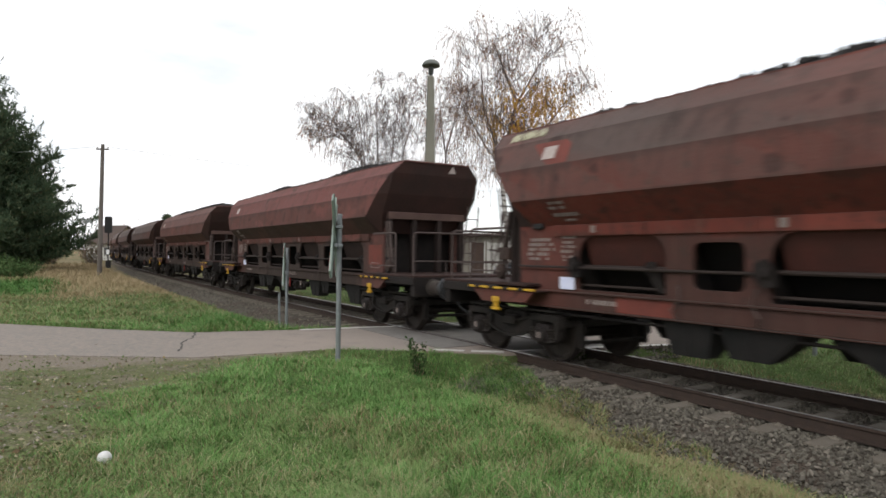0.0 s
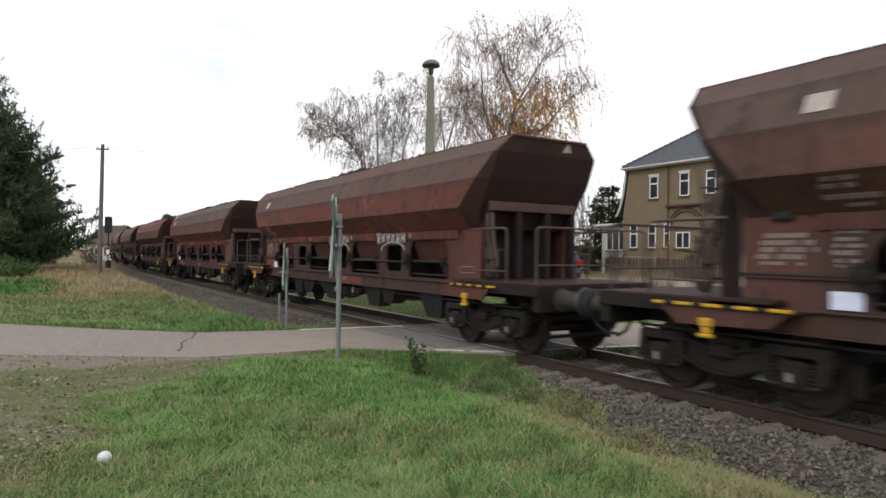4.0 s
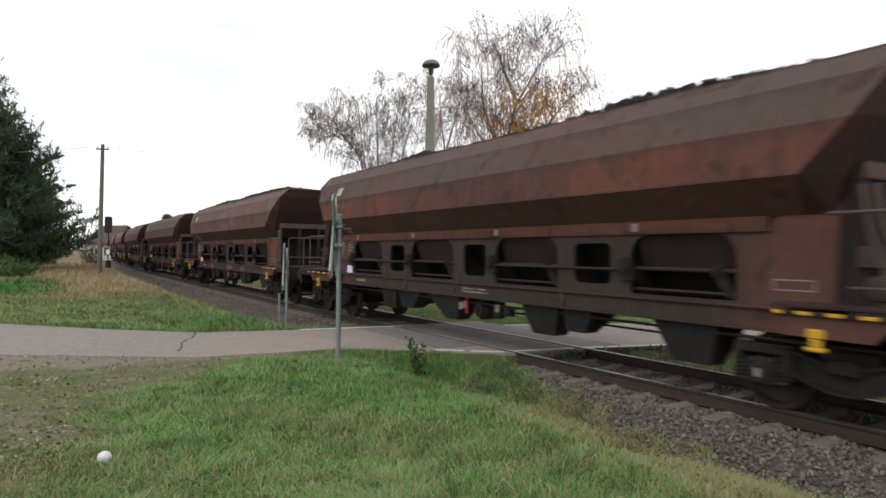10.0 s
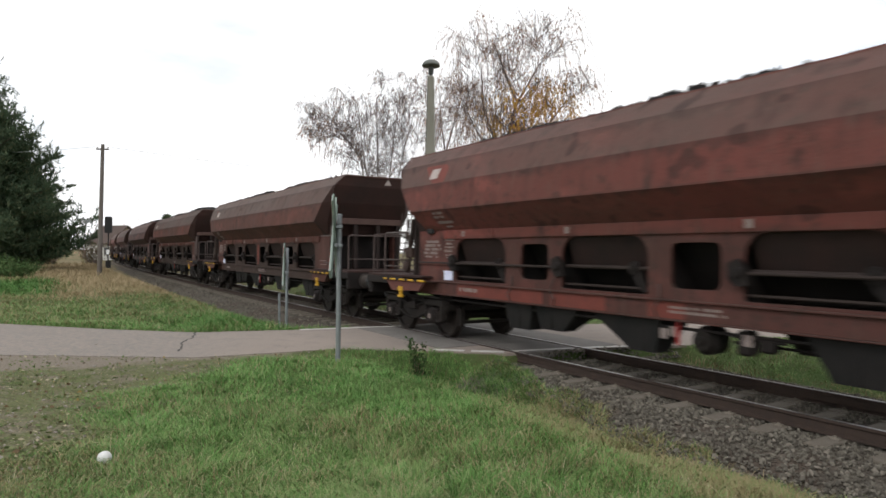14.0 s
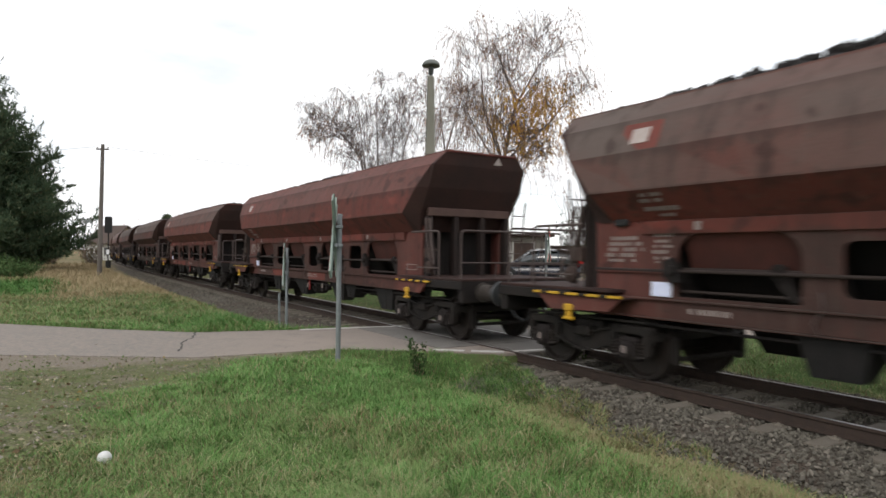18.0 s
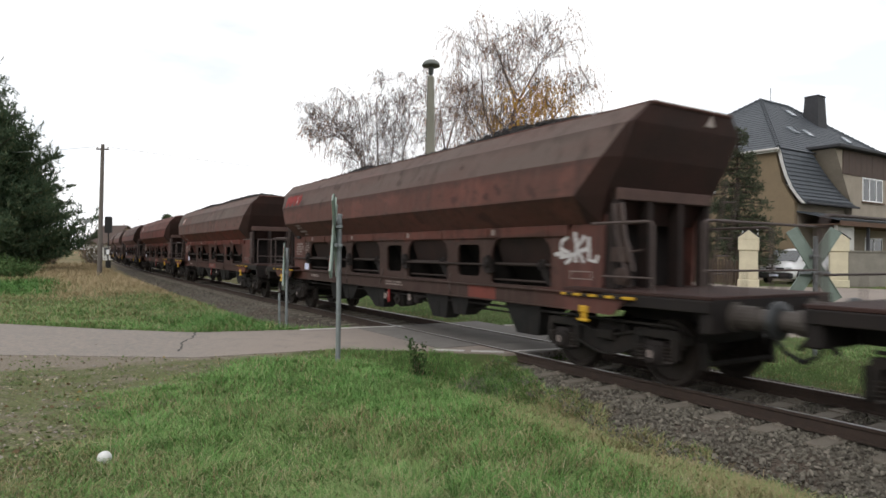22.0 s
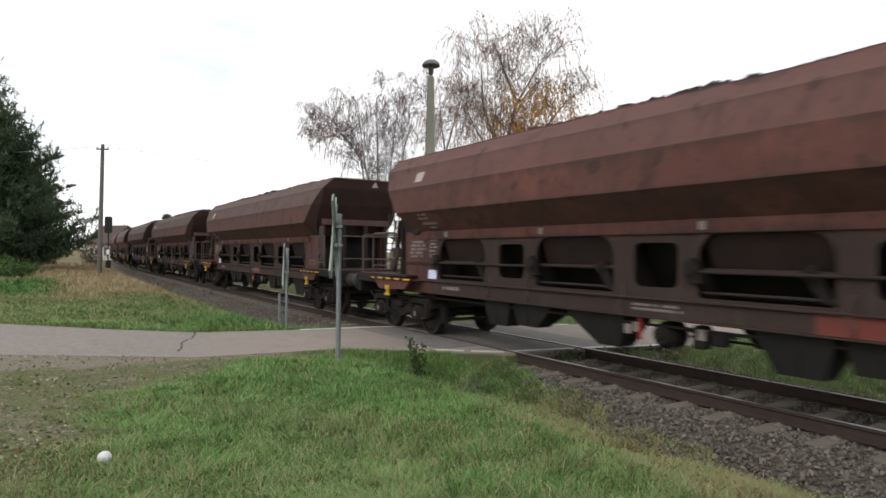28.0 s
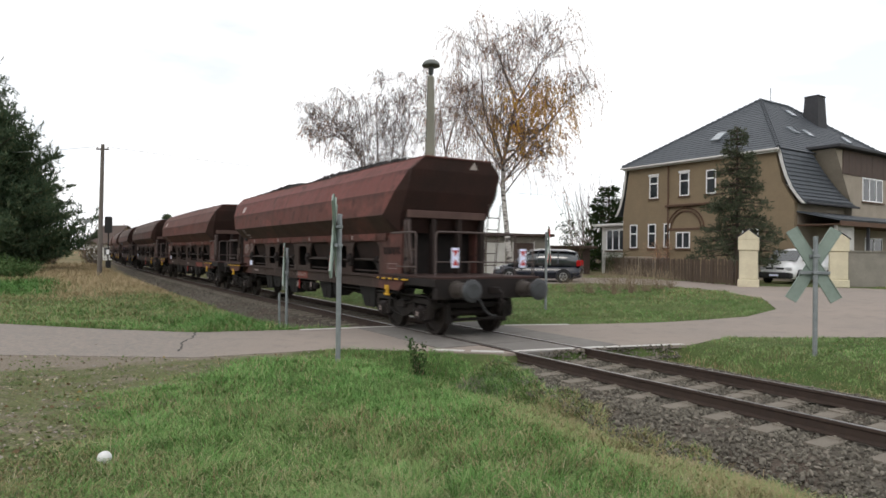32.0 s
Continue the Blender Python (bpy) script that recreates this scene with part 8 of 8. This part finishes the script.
    blades("tall_dry_grass", x[kt], y[kt], rs.uniform(0.2, 0.7, kt.sum()) * hs, W[kt] * 0.7, M["grass_dry"], "tall straw-coloured grass along the line", rs, 0.9, comb=0.75)
    # island and strip across the track
    x, y = scatter(210000, rs, 9.0, 44, 0.8, 0.5)
    s, v = track_sv(x, y)
    k = ~in_poly(x, y, ROAD) & (v < -1.95 - 0.3 * rs.uniform(size=len(x))) & (y < 48) & ~((x > 14.2) & (y > 30.5))
    x, y, s, v = x[k], y[k], s[k], v[k]
    weeds = (patch(x, y, 0.9, 23) > 0.5) & (v < -11) & (y > 23)
    d = (rs.uniform(size=len(x)) < 0.06 + np.clip((-v < 2.9), 0, 1) * 0.45) | (weeds & (rs.uniform(size=len(x)) < 0.25))
    H = rs.uniform(0.04, 0.12, len(x)) * (0.6 + 0.8 * patch(x, y, 2.0, 29)) * np.where(weeds, 1.3, 1.0)
    W = 0.0022 + 0.00040 * y
    e = ~d & (rs.uniform(size=len(x)) < 0.25 + 0.6 * patch(x, y, 1.1, 33))
    f = ~d & ~e
    blades("island_grass", x[f], y[f], H[f], W[f], M["grass_far"], "green grass across the track", rs, 0.9, comb=0.5)
    blades("rough_island_grass", x[e], y[e], H[e], W[e], M["grass_mixed_far"], "pale rough grass across the track", rs, 1.0, comb=0.5)
    blades("island_weeds", x[d], y[d], H[d] * 1.3, W[d], M["grass_olive"], "dry weeds across the track", rs, 0.8, comb=0.5)
    # fallen leaves on the bare earth
    x, y = scatter(1500, rs, 3.5, 12, 0.74, 0.4)
    k = (bare_left(x, y) > 0.3) & ~in_poly(x, y, ROAD)
    P = np.stack([x[k], y[k], ground_z(x[k], y[k]) + 0.012], -1)
    D = rs.normal(size=(len(P), 3)) * np.array([1, 1, 0.25])
    tagged(new("fallen_leaves", flakes(P, 0.05, leaf_mat("fallen_leaf", (0.17, 0.115, 0.065), (0.10, 0.075, 0.045), (0.30, 0.22, 0.07)), "fallen_leaves", rs, D, 0.7)), "brown fallen leaves on bare earth", "leaves", kind="stuff")


build_grass()


def stones_mesh(name, C, R, mat, rs):
    """Broken stones, twenty-faced lumps squeezed and turned at random."""
    g = (1 + 5 ** 0.5) / 2
    base = np.array([(-1, g, 0), (1, g, 0), (-1, -g, 0), (1, -g, 0), (0, -1, g), (0, 1, g), (0, -1, -g), (0, 1, -g), (g, 0, -1), (g, 0, 1), (-g, 0, -1), (-g, 0, 1)]) / 1.902
    fac = [(0, 11, 5), (0, 5, 1), (0, 1, 7), (0, 7, 10), (0, 10, 11), (1, 5, 9), (5, 11, 4), (11, 10, 2), (10, 7, 6), (7, 1, 8), (3, 9, 4), (3, 4, 2), (3, 2, 6), (3, 6, 8), (3, 8, 9), (4, 9, 5), (2, 4, 11), (6, 2, 10), (8, 6, 7), (9, 8, 1)]
    n = len(C)
    q = rs.normal(size=(n, 4))
    q /= np.linalg.norm(q, axis=1, keepdims=True)
    w, x, y, z = q.T
    T = np.stack([1 - 2 * (y * y + z * z), 2 * (x * y - z * w), 2 * (x * z + y * w), 2 * (x * y + z * w), 1 - 2 * (x * x + z * z), 2 * (y * z - x * w), 2 * (x * z - y * w), 2 * (y * z + x * w), 1 - 2 * (x * x + y * y)], -1).reshape(n, 3, 3)
    V = base[None] * rs.uniform(0.55, 1.35, (n, 12, 1)) * rs.uniform(0.5, 1.2, (n, 1, 3))
    V = np.einsum("nij,nkj->nki", T, V) * R[:, None, None] + C[:, None, :]
    F = (np.arange(n)[:, None, None] * 12 + np.array(fac)[None]).reshape(-1, 3)
    me = bpy.data.meshes.new(name)
    me.from_pydata(V.reshape(-1, 3).tolist(), [], F.tolist())
    me.materials.append(mat)
    return new(name, me)


def stone_material():
    m = Mat("ballast_stone", 0.92, spec=0.2)
    r = m.island()
    c = m.mix(m.span(r, 0, 0.7), (0.078, 0.072, 0.060), (0.176, 0.162, 0.134))
    c = m.mix(m.span(r, 0.8, 0.97), c, (0.24, 0.215, 0.18))
    m.world_space()
    c = m.mix(m.math("MULTIPLY", m.noise(30, 4), 0.35), c, (0.080, 0.066, 0.054))
    m.colour(c).bump(m.noise(60, 3), 0.4, 0.01)
    return m.m


M["stone"] = stone_material()


def build_ballast():
    rs = np.random.RandomState(5)
    n = 52000
    s = np.where(rs.uniform(size=n) < 0.72, rs.uniform(-17, -3.9, n), rs.uniform(1.2, 46, n))
    v = rs.uniform(-2.5, 2.85, n)
    k = rs.uniform(size=n) < np.where(v < -0.9, 0.6, 1.0)
    k &= v < stone_edge(s) + 0.30
    s, v = s[k], v[k]
    z = np.interp(np.abs(v), (0, 0.4, 0.9, 1.75, 2.55, 2.8), (-0.205, -0.205, -0.19, -0.195, -0.36, -0.42))
    # sleepers stay bare on their upper faces
    ph = ((s + 46.0) / 0.63) % 1
    on_sl = ((ph < 0.17) | (ph > 0.83)) & (np.abs(v) < 1.32)
    near_rail = np.abs(np.abs(v) - 0.752) < 0.10
    keep = ~(on_sl & (rs.uniform(size=len(s)) < 0.97)) & ~near_rail
    s, v, z = s[keep], v[keep], z[keep]
    # loose stones heaped against the end of the crossing
    s2, v2 = rs.uniform(-4.75, -3.95, 2200), rs.uniform(-2.7, 1.7, 2200)
    k = np.abs(np.abs(v2) - 0.752) > 0.08
    s, v, z = np.concatenate([s, s2[k]]), np.concatenate([v, v2[k]]), np.concatenate([z, np.full(k.sum(), -0.21)])
    x, y, h = np.interp(s, TS, TX), np.interp(s, TS, TY), np.interp(s, TS, TH)
    gx, gy = x - np.sin(h) * v, y + np.cos(h) * v
    k = ~(in_poly(gx, gy, ROAD) & (s > -4.8))
    s, v, z, x, y, h, gx, gy = (q[k] for q in (s, v, z, x, y, h, gx, gy))
    z = np.where((s > -4.8) & (s < -3.5), np.maximum(z, ground_z(gx, gy) + 0.005), z)
    C = np.stack([x - np.sin(h) * v, y + np.cos(h) * v, z + rs.uniform(-0.015, 0.02, len(s))], -1)
    R = 0.013 + 0.022 * rs.uniform(size=len(s)) ** 1.4
    tagged(stones_mesh("ballast_stones", C, R, M["stone"], rs), "broken grey ballast stones beside the rails", "ballast", kind="stuff")
    # grit and pebbles on the bare strip
    x, y = scatter(9000, rs, 3.5, 12.4, 0.74, 0.4)
    k = ((bare_left(x, y) > 0.35) & (rs.uniform(size=len(x)) < 0.55)) | (gravelled(x, y) & (road_gap(x, y) < 1.6))
    x, y = x[k], y[k]
    C = np.stack([x, y, ground_z(x, y) + 0.002], -1)
    tagged(stones_mesh("pebbles", C, 0.004 + 0.022 * rs.uniform(size=len(x)) ** 2.5, simple("pale_pebble", (0.36, 0.325, 0.28), (0.20, 0.175, 0.15), 7.0, 0.9), rs), "pale pebbles in the bare earth", "pebbles", kind="stuff")


build_ballast()

ball = thing("white_ball", "scuffed white ball lying in the grass", "ball", at=pose(-2.87, 5.5, float(ground_z(-2.87, 5.5)) + 0.055, 20, 10, 0))
bm_ = Geo().disc((0, 0, -0.058), (0, 0, 1), [(0.058 - 0.058 * math.cos(a), 0.058 * math.sin(a)) for a in np.linspace(0.05, 3.09, 13)], 20)
part("ball_shell", bm_, simple("scuffed_white_plastic", (0.74, 0.74, 0.73), (0.55, 0.55, 0.54), 9.0, 0.5), ball, smooth=True)
part("ball_seam", Geo().tube([(0.0585 * math.cos(a), 0.0585 * math.sin(a), 0.0) for a in np.linspace(0, 6.283, 26)], 0.0025, 4), M["galv"], ball)

# crack across the asphalt and the darker verge of old tar
crack = Geo()
rs_ = random.Random(9)
pts = [Vector((np.interp(k, (0, 5, 9, 16), (-5.50, -5.22, -5.15, -4.72)) + rs_.uniform(-0.035, 0.035), 14.38 - 0.175 * k, 0)) for k in range(17)]
for k, (a, c) in enumerate(zip(pts[:-1], pts[1:])):
    w0, w1 = (0.010 + 0.014 * abs(math.sin(q * 1.3)) for q in (k, k + 1))
    ring = ((a, -w0), (a, w0), (c, w1), (c, -w1))
    crack.rings([[p + Vector((q, 0, gz(p.x, p.y) + z)) for p, q in ring] for z in (0.0, 0.013)])
tagged(part("road_crack", crack, simple("dark_crack_fill", (0.05, 0.047, 0.043), (0.075, 0.07, 0.062), 20.0, 0.95)), "dark ragged crack across the lane", "crack", kind="structure")


# ---- movement ----
# where the last wagon's rear buffers stand along the line, second by second
TAIL = [-268.793, -260.42, -251.9, -243.36, -234.826, -226.252, -217.688, -209.2, -200.82, -192.38, -184.03, -175.76, -167.48, -159.13, -150.9, -142.643, -134.4,
        -126.167, -117.965, -109.76, -101.53, -93.29, -85.15, -76.94, -68.79, -60.52, -52.19, -43.841, -35.55, -27.45, -19.15, -10.9, -2.571]


def tail(t):
    return float(np.interp(t, range(len(TAIL)), TAIL))


def wagon_pose(s0):
    a, c = on_track(s0 + 2.44), on_track(s0 + 16.68)
    d = (c - a).normalized()
    m = a + d * (LEN / 2 - 2.44)
    return Matrix.Translation(m) @ Matrix.Rotation(math.atan2(d.y, d.x), 4, "Z")


def motions():
    for n, w in enumerate(wagons):
        slack = PITCH[n] if n < len(PITCH) else 0.0
        walk(w, [(t, wagon_pose(tail(t) + n * LEN + slack)) for t in range(33)])
        # wheels roll while the wagon is near enough to show it
        near = [k / 15 for k in range(0, 481) if -32 < tail(k / 15) + n * LEN < 26]
        if not near:
            continue
        for bogie in [c for c in w.children if c.name.split(".")[0] == "bogie"]:
            for ws in [c for c in bogie.children if c.name.split(".")[0] == "wheelset"]:
                x = ws.matrix_basis.translation.x
                rows = [(t, Matrix.Translation((x, 0, 0.46)) @ Matrix.Rotation(((tail(t) + n * LEN) / 0.46) % 6.283185, 4, "Y")) for t in near]
                if near[0] > 0:
                    rows.insert(0, (0.0, rows[0][1]))
                if near[-1] < 32:
                    rows.append((32.0, rows[-1][1]))
                walk(ws, rows)


motions()
